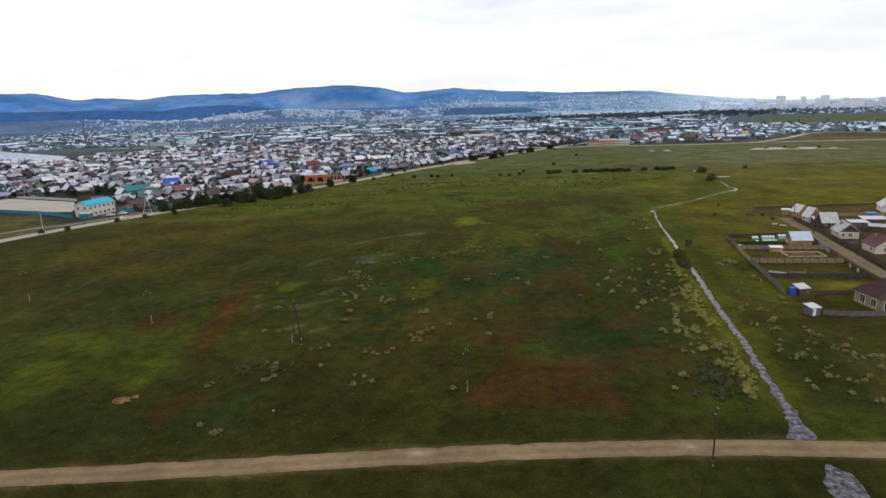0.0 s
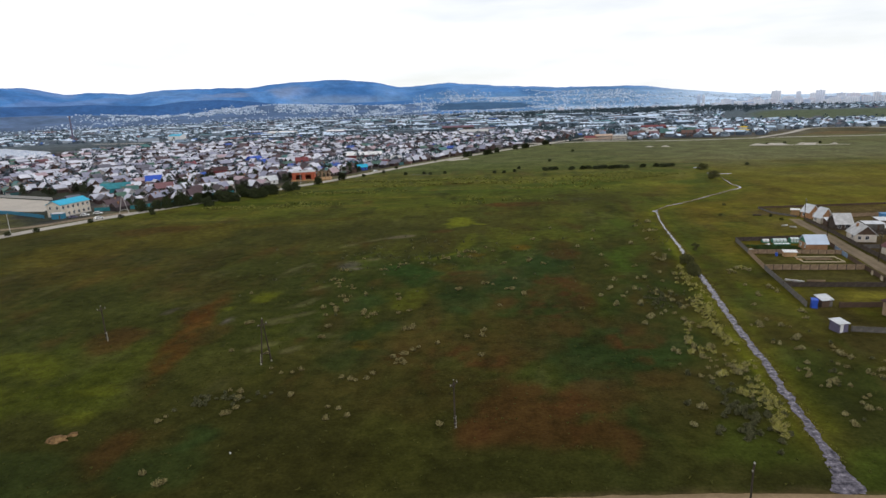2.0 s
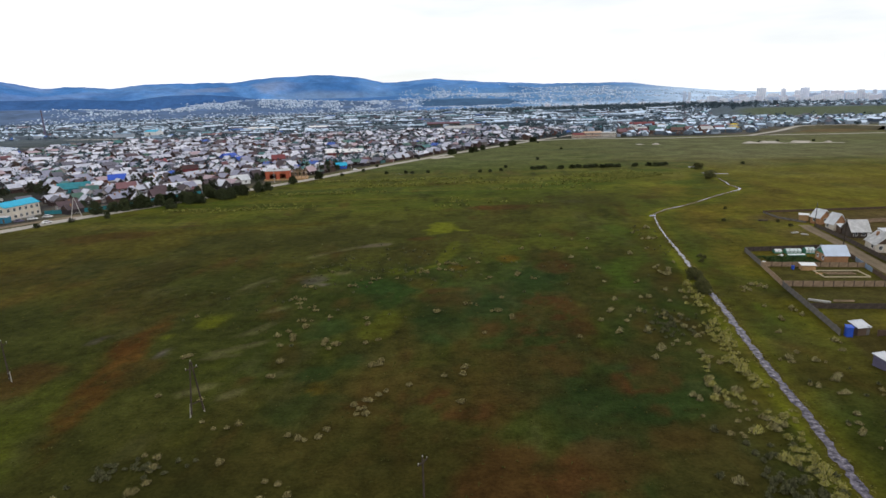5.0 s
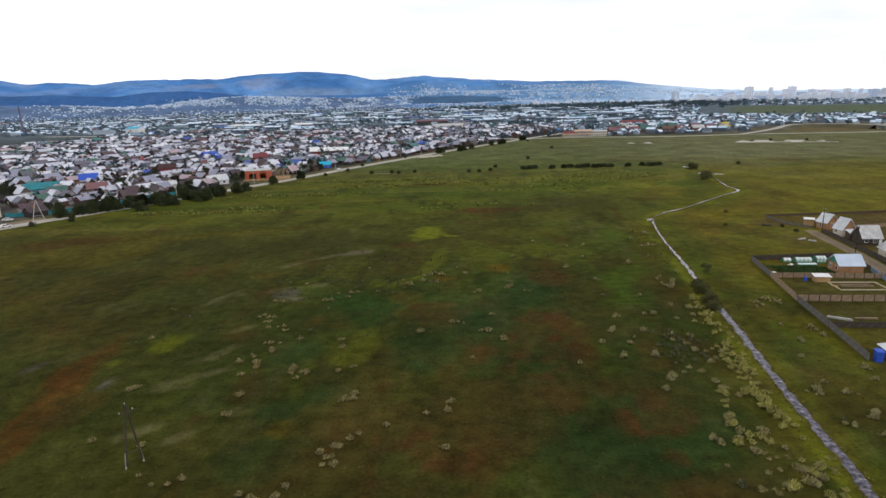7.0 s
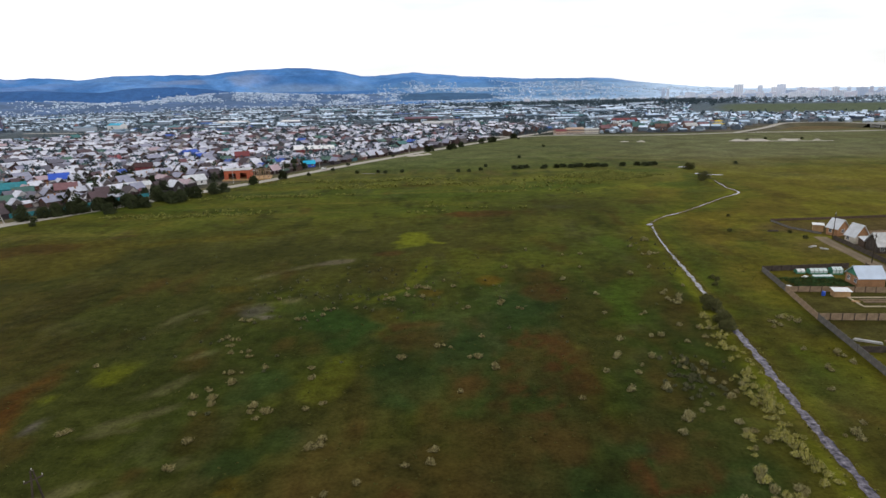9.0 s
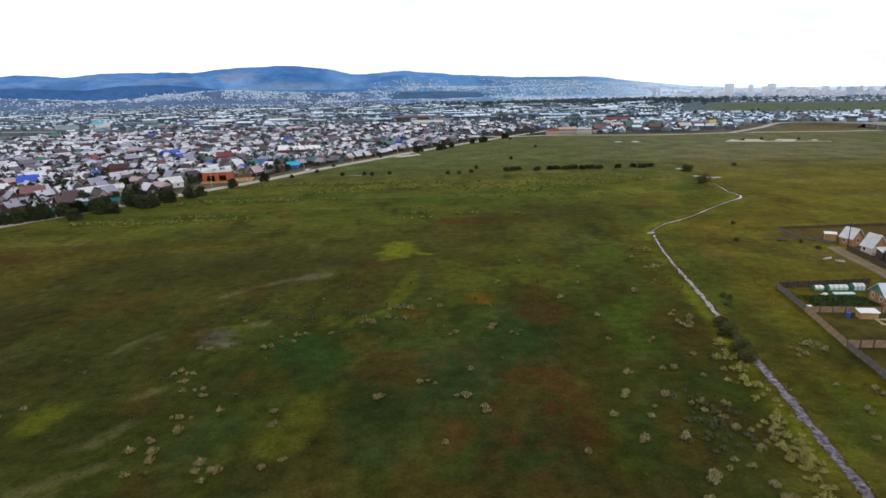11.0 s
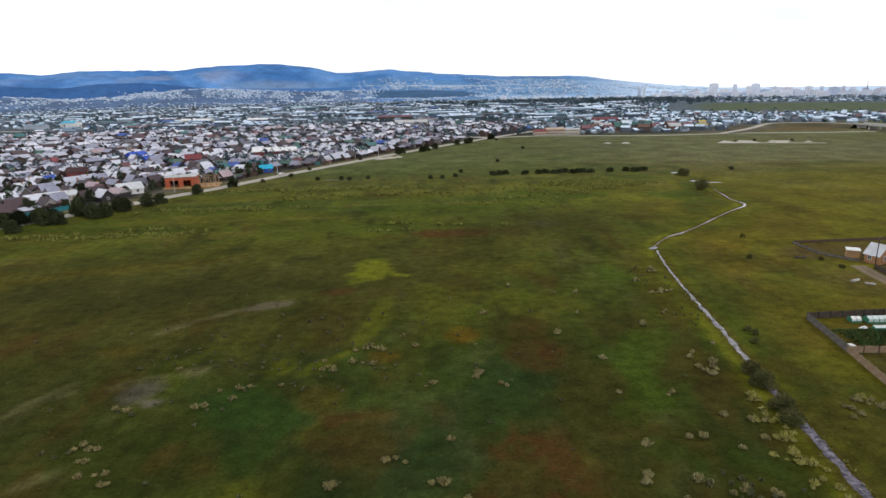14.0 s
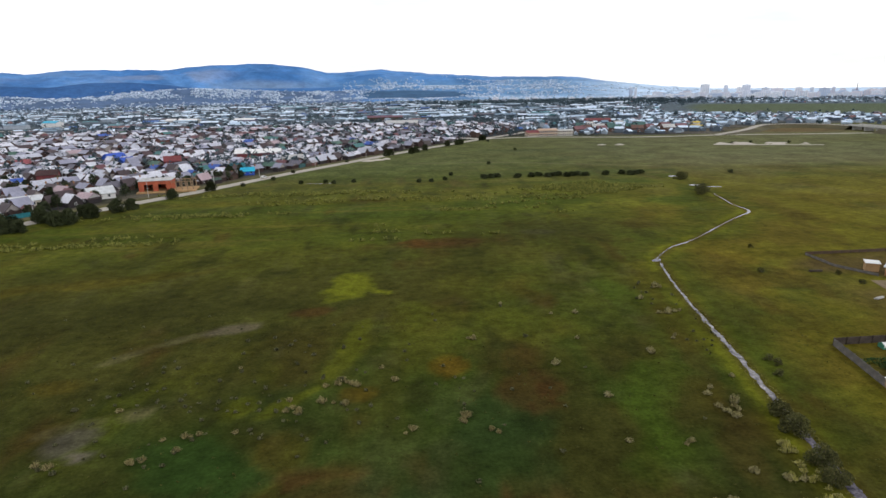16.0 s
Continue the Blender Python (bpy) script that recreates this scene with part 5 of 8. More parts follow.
g.f += [(i * 5 + j, (i + 1) * 5 + j, (i + 1) * 5 + j + 1, i * 5 + j + 1) for i in range(8) for j in range(4)]
part("sheet", g, M_WHITE, tent)

# laid-out timbers of a new foundation
base = thing("foundation_frame", "pale timber foundation frame laid on the grass", "foundation", at=pose(110.4, 193.6, 0, 0, 0, -4))
for x0, y0, x1, y1 in ((-6, -3.2, 6, -2.97), (-6, 2.97, 6, 3.2), (-6, -2.97, -5.77, 2.97), (5.77, -2.97, 6, 2.97)):
    part("beam", Geo().box(x0, y0, 0, x1, y1, 0.25), M_PALE_WOOD, base)
stack = thing("plank_stack", "loose tan planks laid inside the foundation frame", "planks", at=pose(110.5, 194.4, 0, 0, 0, -4))
for i in range(5):
    part("plank", Geo().box(-4.5 + 0.6 * random.random(), -1.4 + 0.62 * i, 0.0, 3.6 + 0.8 * random.random(), -1.2 + 0.62 * i, 0.10 + 0.05 * (i % 2)), M_TAN_BOARD if i % 2 else M_BROWN, stack)


def log_pile(label, at, n, length, m):
    ob = thing("log_pile", label, "logs", at=at)
    for i in range(n):
        x = random.uniform(-0.2, 0.2)
        row = i % 3
        part("log", Geo().bar((x - length / 2, (row - 1) * 0.3, 0.15 + 0.26 * (i // 3)), (x + length / 2, (row - 1) * 0.3 + 0.05, 0.15 + 0.26 * (i // 3)), 0.15, 0.13, 8), m, ob)


log_pile("peeled white logs lying in a grass plot", pose(91.4, 171.9, 0, 0, 0, -32), 5, 4.6, M_CONCRETE)
log_pile("grey poles lying beside a fence", pose(97.0, 171.6, 0, 0, 0, -6), 4, 4.5, M_TAN_BOARD)
log_pile("short planks lying near the shed", pose(104.6, 194.2, 0, 0, 0, -10), 3, 1.6, M_OCHRE)
log_pile("pale boards lying on the grass by the street", pose(125.2, 243.2, 0, 0, 0, 20), 5, 2.6, M_CONCRETE)
log_pile("pale boards lying on the grass by the street", pose(127.0, 240.3, 0, 0, 0, -35), 4, 2.2, M_CONCRETE)
# beams added as a stand-in for a flat dark patch in the grass
log_pile("dark beams standing in for a dark patch in the pasture", pose(124.6, 265.1, 0, 0, 0, -4), 5, 3.4, M_DARK_BOARD)
for x, y, w in ((115.2, 176.6, 1.1), (114.3, 171.3, 1.4)):
    board = thing("board", "pale sheet of board leaning on the street fence", "board", at=pose(x, y, 0, 0, -14, 80))
    part("sheet", Geo().box(-w / 2, -0.03, 0.02, w / 2, 0.03, 1.25), M_PALE_WOOD, board)
# small white-topped box by the fence, given a made-up tank's cage and cap
tank = thing("water_tank", "white box beside the plank fence, built as a tank", "tank", at=pose(93.9, 203.4, 0))
part("body", Geo().box(-0.6, -0.6, 0.15, 0.6, 0.6, 1.3), M_WHITE, tank)
part("cage", Geo().box(-0.64, -0.64, 0.0, 0.64, 0.64, 0.15).box(-0.63, -0.63, 0.65, 0.63, 0.63, 0.7), M_STEEL, tank)
part("cap", Geo().bar((0, 0, 1.3), (0, 0, 1.42), 0.2, 0.2, 10), M_WHITE, tank)
g = Geo()
for k in range(1500):
    row = random.randrange(11)
    x, y = random.uniform(97.5, 112), 205.2 + row * 0.75 + random.uniform(-0.2, 0.2)
    x -= 0.0 if y < 211 else 1.0
    a, s = random.uniform(0, 6.28), random.uniform(0.16, 0.36)
    g.add([(x, y, 0.0), (x + s * math.cos(a), y + s * math.sin(a), random.uniform(0.2, 0.5)), (x + s * math.cos(a + 1.3), y + s * math.sin(a + 1.3), random.uniform(0.2, 0.5))], [(0, 1, 2)])
tagged(part("vegetable_rows", g, M_CROP), "leafy green vegetable rows in a fenced garden", "crops", kind="stuff")


# ---- fences ----
def panel_mesh(name, width, height, material, board=0.16, gap=0.012, seed=0):
    rnd = random.Random(seed)
    n = int(width / board)
    b = width / n
    front, tops = [], []
    for i in range(n):
        h = height + rnd.uniform(-0.05, 0.05)
        front += [(i * b, 0.0), (i * b + gap, -0.03), ((i + 1) * b - gap, -0.03)]
        tops += [h - 0.03, h, h]
    front.append((width, 0.0))
    tops.append(height)
    m = len(front)
    g = Geo().add([(x, y, 0.04) for x, y in front] + [(x, y, z) for (x, y), z in zip(front, tops)] + [(x, 0.04, z) for (x, y), z in zip(front, tops)] + [(x, 0.04, 0.04) for x, y in front],
                  [(r * m + i, r * m + i + 1, (r + 1) * m + i + 1, (r + 1) * m + i) for r in range(3) for i in range(m - 1)])
    return g.mesh(name, material)


def fence(label, pts, material, height=1.8, span=2.5, post_material=None, category="fence"):
    height *= 0.86
    ob = thing("fence", label, category, "garden fences", at=pose(pts[0][0], pts[0][1], 0))
    inv = Matrix.Translation((-pts[0][0], -pts[0][1], 0))
    panels = [panel_mesh("panel", span, height, material, seed=i) for i in range(3)]
    post = Geo().box(-0.07, -0.07, 0, 0.07, 0.07, height + 0.12).mesh("post", post_material or material)
    for (ax, ay), (bx, by) in zip(pts, pts[1:]):
        n = max(1, round(math.hypot(bx - ax, by - ay) / span))
        turn = math.atan2(by - ay, bx - ax)
        k = math.hypot(bx - ax, by - ay) / n / span
        for i in range(n):
            x, y = ax + (bx - ax) * i / n, ay + (by - ay) * i / n
            p = part("panel", panels[(i * 7 + n) % 3], material, ob)
            p.matrix_basis = inv @ Matrix.Translation((x, y, 0)) @ Matrix.Rotation(turn + random.uniform(-0.01, 0.01), 4, "Z") @ Matrix.Diagonal((k, 1, 1, 1))
            q = part("post", post, material, ob)
            q.matrix_basis = inv @ Matrix.Translation((x, y, 0)) @ Matrix.Rotation(turn, 4, "Z") @ Matrix.Translation((0, -0.1 if post_material else 0.1, 0))
    return ob


fence("weathered grey plank fence along the meadow", [(96, 219.6), (92.9, 203)], M_GREY_BOARD)
fence("newer tan plank fence along the meadow", [(92.9, 203), (89, 184)], M_TAN_BOARD)
fence("weathered grey plank fence along the meadow", [(89, 184), (86.2, 167.5), (83.3, 151)], M_GREY_BOARD)
fence("dark plank fence behind a vegetable garden", [(96, 219.6), (107, 219.9), (121, 220.4)], M_DARK_BOARD, post_material=M_POLE)
fence("tan plank fence between garden plots", [(92.9, 202.6), (104, 201.5), (121, 199.2)], M_TAN_BOARD, 1.7, post_material=M_BROWN)
fence("brown plank fence between garden plots", [(89, 184), (99, 183), (116.5, 181.8)], M_TAN_BOARD, 1.9, post_material=M_DARK_BOARD)
fence("dark plank fence between garden plots", [(86.2, 167.5), (97.5, 166.5), (113.9, 165.5)], M_DARK_BOARD, 1.6)
fence("brown plank fence behind a garden shed", [(90.8, 150.6), (103, 150.2), (112, 150)], M_BROWN, 1.6)
fence("grey plank fence beside the violet shed", [(84.4, 135.6), (90.7, 134.4), (112, 134.2)], M_GREY_BOARD, 1.5)
fence("light blue sheet fence along the dirt street", [(122.3, 206), (119.4, 194.5)], M_PALE_BLUE, 1.5)
fence("brown plank fence along the dirt street", [(126, 221), (123.6, 211.6), (122.4, 206.4)], M_BROWN, 1.6)
fence("brown plank fence along the dirt street", [(119.3, 194.1), (117.2, 184.7), (113.9, 165.7), (111.6, 134)], M_BROWN, 1.6)
fence("dark plank fence along the dirt street", [(137.6, 252), (136.6, 243), (134.2, 226), (130.8, 207), (128.6, 193), (125.6, 179), (124.2, 168), (122, 134)], M_DARK_BOARD, 1.7)
fence("weathered plank fence round an empty lot", [(138.2, 259.2), (132.8, 269), (132.8, 281)], M_GREY_BOARD, 0.9)
fence("brown plank fence behind the hamlet", [(132.8, 281), (162, 282), (205, 284)], M_BROWN, 1.1, span=3.0, post_material=M_DARK_BOARD)
fence("tan plank fence round a yard", [(150, 256), (166, 258), (186, 256)], M_TAN_BOARD, 1.7, span=3.0)
fence("dark plank fence round a yard", [(140, 226.5), (150, 225), (170, 221)], M_DARK_BOARD, 1.7, span=3.0)
fence("grey plank fence round a yard", [(131.5, 206), (146, 204.5), (165, 202)], M_GREY_BOARD, 1.6, span=3.0)


# ---- power line poles ----
def insulators(parent, spots):
    for x, y, z in spots:
        g = Geo().bar((x, y, z), (x, y, z + 0.12), 0.025, 0.025, 6).bar((x, y, z + 0.12), (x, y, z + 0.2), 0.06, 0.075, 8).bar((x, y, z + 0.2), (x, y, z + 0.28), 0.07, 0.04, 8)
        part("insulator", g, M_CERAMIC, parent, "white porcelain insulator")


def single_pole(label, x, y, height, turn, stub=True, lean=(0.0, 0.0), group="meadow power line"):
    ob = thing("power_pole", label, "power pole", group, at=pose(x, y, 0, lean[0], lean[1], turn))
    part("pole", Geo().bar((0, 0, 0.5 if stub else 0), (0, 0, height), 0.15, 0.105, 10), M_POLE, ob)
    if stub:
        part("stub", Geo().box(0.13, -0.08, 0, 0.29, 0.08, 2.2), M_STUB, ob, "pale concrete stub")
        for z in (0.9, 1.9):
            part("wire_binding", Geo().box(-0.17, -0.16, z, 0.31, 0.16, z + 0.08), M_STEEL, ob)
    arm = part("crossarm", Geo().box(-0.95, -0.06, height - 0.75, 0.95, 0.06, height - 0.63).bar((-0.5, 0, height - 0.75), (0, 0.0, height - 1.3), 0.03, 0.03, 5).bar((0.5, 0, height - 0.75), (0, 0, height - 1.3), 0.03, 0.03, 5), M_IRON, ob)
    insulators(arm, [(-0.85, 0, height - 0.63), (0.85, 0, height - 0.63), (0, 0, height)])
    return ob


def frame_pole(label, x, y, height, turn, spread=2.8, m=None, stubs=True, group="meadow power line"):
    """An A-frame: two legs that meet at the top, a brace, crossarm and stubs."""
    ob = thing("power_pole", label, "power pole", group, at=pose(x, y, 0, 0, 0, turn))
    for s in (-1, 1):
        foot = spread / 2 * s
        part("leg", Geo().bar((foot * 0.93, 0, 0.5 if stubs else 0), (0.1 * s, 0, height), 0.15, 0.105, 10), m or M_POLE, ob)
        if stubs:
            part("stub", Geo().bar((foot * 1.08, 0.16, 0), (foot * 0.82, 0.16, 2.4), 0.13, 0.12, 6), M_STUB, ob, "pale concrete stub")
    part("brace", Geo().bar((-spread * 0.4, 0.05, 2.3), (spread * 0.4, 0.05, 2.3), 0.085, 0.085, 7), m or M_POLE, ob)
    arm = part("crossarm", Geo().box(-1.0, -0.07, height - 1.3, 1.0, 0.07, height - 1.16), M_IRON, ob)
    insulators(arm, [(-0.9, 0, height - 1.16), (0.9, 0, height - 1.16), (0, 0, height)])
    return ob


single_pole("dark wooden power pole on a concrete stub beside the dirt road", 34.5, 74.3, 9.3, 56, lean=(0, 0))
single_pole("dark wooden power pole on a concrete stub in the meadow", -1.3, 97.8, 8.5, 56)
frame_pole("wooden A-frame power pole on concrete stubs in the meadow", -41.3, 123.5, 9.8, 50, spread=2.3)
single_pole("dark wooden power pole on a concrete stub in the meadow", -84.0, 136.8, 8.6, 62)
single_pole("dark wooden power pole on a concrete stub in the meadow", -133, 157, 9.2, 62)
single_pole("wooden street pole beside the hamlet's dirt street", 137.3, 252, 9.0, 70, stub=False, group="street poles")
single_pole("wooden street pole beside the hamlet's dirt street", 130.8, 224.9, 8.6, 70, stub=False, group="street poles")
single_pole("wooden street pole beside the hamlet's dirt street", 125.8, 190, 8.6, 70, stub=False, group="street poles")
frame_pole("pale concrete A-frame pole beside the main road", -183.4, 312.5, 9.6, 30, 5.0, M_CONCRETE, False, "roadside poles")
frame_pole("pale concrete A-frame pole beside the main road", -167.2, 341.0, 9.6, 30, 5.0, M_CONCRETE, False, "roadside poles")
for x, y in ((-211.3, 267.6), (-228, 236), (-148, 376), (-118, 420), (-96, 455), (-78, 486), (-50, 530), (-18, 583), (20, 640), (60, 698)):
    ob = thing("roadside_pole", "pale concrete lamp pole beside the main road", "pole", "roadside poles", at=pose(x, y, 0, 0, 0, -32))
    part("pole", Geo().bar((0, 0, 0), (0, 0, 9.0), 0.16, 0.10, 8), M_CONCRETE, ob)
    part("arm", Geo().bar((0, 0, 8.9), (1.3, 0, 9.4), 0.05, 0.04, 5), M_STEEL, ob)
    part("lamp_head", Geo().box(1.2, -0.12, 9.35, 1.8, 0.12, 9.5), M_STEEL, ob)


# ---- trees and bushes ----
def leaf_cloud(g, centre, radius, n, size, rnd, flat=0.8):
    """Many small leaf blades spread through a clump, thinner inside."""
    cx, cy, cz = centre
    for _ in range(n):
        a, u = rnd.uniform(0, 2 * math.pi), rnd.uniform(-1, 1)
        r = radius * rnd.uniform(0.55, 1.0) ** 0.6
        s = math.sqrt(1 - u * u)
        x, y, z = cx + r * s * math.cos(a), cy + r * s * math.sin(a), cz + r * u * flat
        d = Vector((rnd.gauss(0, 1), rnd.gauss(0, 1), rnd.gauss(0, 1))).normalized() * size * rnd.uniform(0.6, 1.3)
        e = d.orthogonal().normalized() * size * rnd.uniform(0.3, 0.55)
        p = Vector((x, y, max(z, 0.05)))
        g.add([p - d, p + e, p + d, p - e], [(0, 1, 2, 3)])


def tree_meshes(seed, height, spread, trunk, clumps, leaves, leaf, low=0.25):
    """Trunk with limbs, and a crown of uneven clumps of leaves. Returns two meshes' geometry."""
    rnd = random.Random(seed)
    wood, crown = Geo(), Geo()
    bend = (rnd.uniform(-0.25, 0.25), rnd.uniform(-0.25, 0.25))
    mid = (bend[0], bend[1], height * 0.45)
    wood.bar((0, 0, 0), mid, trunk, trunk * 0.7, 7).bar(mid, (bend[0] * 2, bend[1] * 2, height * 0.85), trunk * 0.7, trunk * 0.2, 6)
    for i in range(clumps):
        a = 2.4 * i + rnd.uniform(-0.5, 0.5)
        t = low + (1 - low) * (i + 0.5) / clumps
        reach = spread * (0.35 + 0.65 * math.sin(math.pi * min(1.0, 0.2 + 0.8 * t))) * rnd.uniform(0.45, 0.95)
        c = (math.cos(a) * reach, math.sin(a) * reach, height * t * rnd.uniform(0.88, 1.0))
        wood.bar((bend[0] * t, bend[1] * t, height * t * 0.6), c, trunk * 0.35, trunk * 0.08, 5)
        leaf_cloud(crown, c, spread * rnd.uniform(0.32, 0.55), leaves, leaf, rnd)
    return wood, crown


def tree_kind(name, label, category, group, seed, *shape, leaf_material=None, at=None):
    ob = thing(name, label, category, group, at=at)
    wood, crown = tree_meshes(seed, *shape)
    part("trunk", wood, M_BARK, ob)
    part("crown", crown, leaf_material or M_LEAF, ob)
    return ob


# willows on the ditch
WILLOW = "dark green willow bush over the ditch"
tree_kind("willow_bush", WILLOW, "bush", "ditch willows", 1, 2.5, 2.1, 0.12, 22, 150, 0.16, 0.12, at=pose(69.3, 191.6, 0))
w2 = tree_kind("willow_bush", WILLOW, "bush", "ditch willows", 2, 2.4, 2.0, 0.10, 20, 150, 0.16, 0.12, at=pose(68.0, 183.8, 0))
w3 = tree_kind("willow_bush", WILLOW, "bush", "ditch willows", 3, 1.9, 1.7, 0.09, 18, 130, 0.15, 0.12, at=pose(67.0, 179.8, 0))
copy_thing(w3, pose(70.2, 196.6, 0, 0, 0, 80))
small = tree_kind("shrub", "small dark shrub standing in the pasture", "bush", "pasture shrubs", 4, 1.1, 0.85, 0.05, 9, 80, 0.11, 0.12, at=pose(79.7, 214.6, 0))
for i, (x, y) in enumerate(((77.8, 208.6), (80.2, 212.6), (110, 266.5), (121.5, 291), (129, 262), (129.5, 254))):
    copy_thing(small, pose(x, y, 0, 0, 0, 57 * i))
w4 = tree_kind("willow_bush", "broad dark willow thicket beside a pool", "bush", "brook willows", 5, 3.6, 3.5, 0.16, 22, 150, 0.22, 0.12, at=pose(157.2, 392.5, 0))
copy_thing(w4, pose(165.6, 432.5, 0, 0, 0, 120))
copy_thing(w2, pose(152.6, 385, 0, 0, 0, 90))
# hedge-like row of bushes across the meadow
row = tree_kind("bush", "dark bush in a row across the meadow", "bush", "meadow bush row", 6, 2.2, 2.4, 0.12, 16, 130, 0.22, 0.1, leaf_material=M_VERGE_LEAF, at=pose(58, 455, 0))
for i, x in enumerate((62.5, 66, 78, 86.5, 91, 95.5, 99.5, 103, 107, 111, 114.5, 118, 131, 141.5, 145, 149, 152.5)):
    copy_thing(row, pose(x, 456.5 + 2.2 * math.sin(i * 2.1), 0, 0, 0, 73 * i))
low = tree_kind("bush", "small round bush on the meadow", "bush", "meadow bushes", 7, 1.9, 1.6, 0.08, 11, 100, 0.19, 0.1, leaf_material=M_VERGE_LEAF, at=pose(20, 446, 0))
for i, (x, y) in enumerate(((27, 446), (-17, 452), (-33, 453), (-47, 452), (-28, 449), (40, 470), (35, 452), (105, 610), (95, 700), (-66, 470), (-78, 448), (70, 520), (205, 452), (340, 470), (362, 466), (395, 500), (300, 620), (322, 628), (352, 620), (-60, 500), (-30, 552))):
    copy_thing(low, pose(x, y, 0, 0, 0, 91 * i))
# trees on the road's verge
TREE = "leafy dark green tree on the main road's verge"
r1 = tree_kind("tree", TREE, "tree", "verge trees", 8, 6.0, 3.0, 0.16, 26, 130, 0.34, 0.05, leaf_material=M_VERGE_LEAF, at=pose(-141.4, 345.2, 0))
r2 = tree_kind("tree", TREE, "tree", "verge trees", 9, 4.8, 2.7, 0.14, 24, 120, 0.32, 0.05, leaf_material=M_VERGE_LEAF, at=pose(-146.3, 332.4, 0))
for i, (x, y) in enumerate(((-128.2, 357.1), (-135.9, 345.9), (-124.4, 359.5), (-138.6, 347.6), (-121.5, 371.2), (-131.0, 360.2), (-115.7, 381.8), (-135.6, 362.6), (-152.0, 346.6), (-148.2, 351.0), (-156.5, 341.5), (-160.4, 336.4), (-163.8, 333.0), (-144.0, 355.0), (-168.5, 329.2), (-172.5, 326.0), (-139.4, 366.0), (-157.4, 347.8), (-165.0, 340.4), (-151.0, 358.6), (-177.5, 319.6), (-126.4, 374.0))):
    copy_thing(r2 if i % 2 else r1, pose(x, y, 0, 0, 0, 77 * i))
for i, (x, y) in enumerate(((-112.3, 388), (-165.1, 307.6), (-154.7, 350), (-170.8, 317), (-178, 300), (-187, 289), (-200, 269), (-208, 262), (-104, 414), (-92, 436), (18, 604), (22, 612), (52, 662), (62, 672), (66, 679), (90, 716), (-2, 590), (1, 596), (30, 628), (93, 719))):
    copy_thing(low if i in (1, 3, 4, 5, 6, 7) else r2, pose(x, y, 0, 0, 0, 63 * i))


# ---- bunchgrass, sedge and wormwood ----
def tussock_mesh(name, seed, blades, height, spread, width, material, tufts=4):
    """A ragged clump: several tufts of bent blades of unlike height, all leaning a little one way; low outer blades are
    darkened as shade.
    """
    rnd = random.Random(seed)
    g = Geo()
    n_top = int(blades * 0.8)
    wind = rnd.uniform(0, 6.283)
    heads = [(0.0, 0.0, 1.0, 0.8)]
    for i in range(tufts - 1):
        a, o = 2.4 * i + rnd.uniform(-0.6, 0.6), spread * rnd.uniform(0.2, 0.46)
        heads.append((o * math.cos(a), o * math.sin(a), rnd.uniform(0.45, 0.9), rnd.uniform(0.5, 0.75)))
    for i in range(blades):
        a = rnd.uniform(0, 6.283)
        hx, hy, hh, hr = heads[i % tufts]
        if i < n_top:
            t = math.sqrt(rnd.random())
            o, reach, h, drop = 0.5 * hr * spread * t, spread * hr * (0.25 + 0.6 * t) * rnd.uniform(0.6, 1.15), height * hh * (1.0 - 0.4 * t * t) * rnd.uniform(0.5, 1.2), 0.1 + 0.3 * t
        else:
            o, reach, h, drop = hr * spread * rnd.uniform(0.4, 0.8), spread * rnd.uniform(0.1, 0.3), height * hh * rnd.uniform(0.2, 0.4), 0.7
        bx, by = hx + o * math.cos(a), hy + o * math.sin(a)
        mx, my = bx + 0.5 * reach * math.cos(a) + 0.14 * h * math.cos(wind), by + 0.5 * reach * math.sin(a) + 0.14 * h * math.sin(wind)
        b = a + rnd.uniform(-0.5, 0.5)
        tx, ty = bx + reach * math.cos(b) + 0.3 * h * math.cos(wind), by + reach * math.sin(b) + 0.3 * h * math.sin(wind)
        px, py = -math.sin(a) * width * rnd.uniform(0.7, 1.3), math.cos(a) * width * rnd.uniform(0.7, 1.3)
        g.add([(bx - px, by - py, 0), (bx + px, by + py, 0), (mx + px, my + py, h), (mx - px, my - py, h), (tx, ty, h * (1.0 - drop))], [(0, 1, 2, 3), (3, 2, 4)])
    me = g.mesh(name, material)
    me.materials.append(M_TUSSOCK_SHADE)
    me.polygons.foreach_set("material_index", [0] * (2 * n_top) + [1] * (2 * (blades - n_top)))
    return me


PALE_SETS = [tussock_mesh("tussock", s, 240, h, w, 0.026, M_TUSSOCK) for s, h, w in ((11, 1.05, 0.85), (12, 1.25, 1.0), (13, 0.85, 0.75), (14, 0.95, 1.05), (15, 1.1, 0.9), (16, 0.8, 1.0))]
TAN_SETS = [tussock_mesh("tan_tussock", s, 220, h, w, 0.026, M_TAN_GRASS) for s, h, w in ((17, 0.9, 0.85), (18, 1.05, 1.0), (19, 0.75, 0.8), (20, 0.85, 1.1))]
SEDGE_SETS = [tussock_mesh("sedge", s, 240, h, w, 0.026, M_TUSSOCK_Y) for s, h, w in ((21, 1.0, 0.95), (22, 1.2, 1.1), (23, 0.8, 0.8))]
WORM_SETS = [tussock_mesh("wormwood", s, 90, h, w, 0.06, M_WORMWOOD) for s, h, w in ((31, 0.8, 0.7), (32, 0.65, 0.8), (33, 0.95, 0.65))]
plant_rnd = random.Random(5)


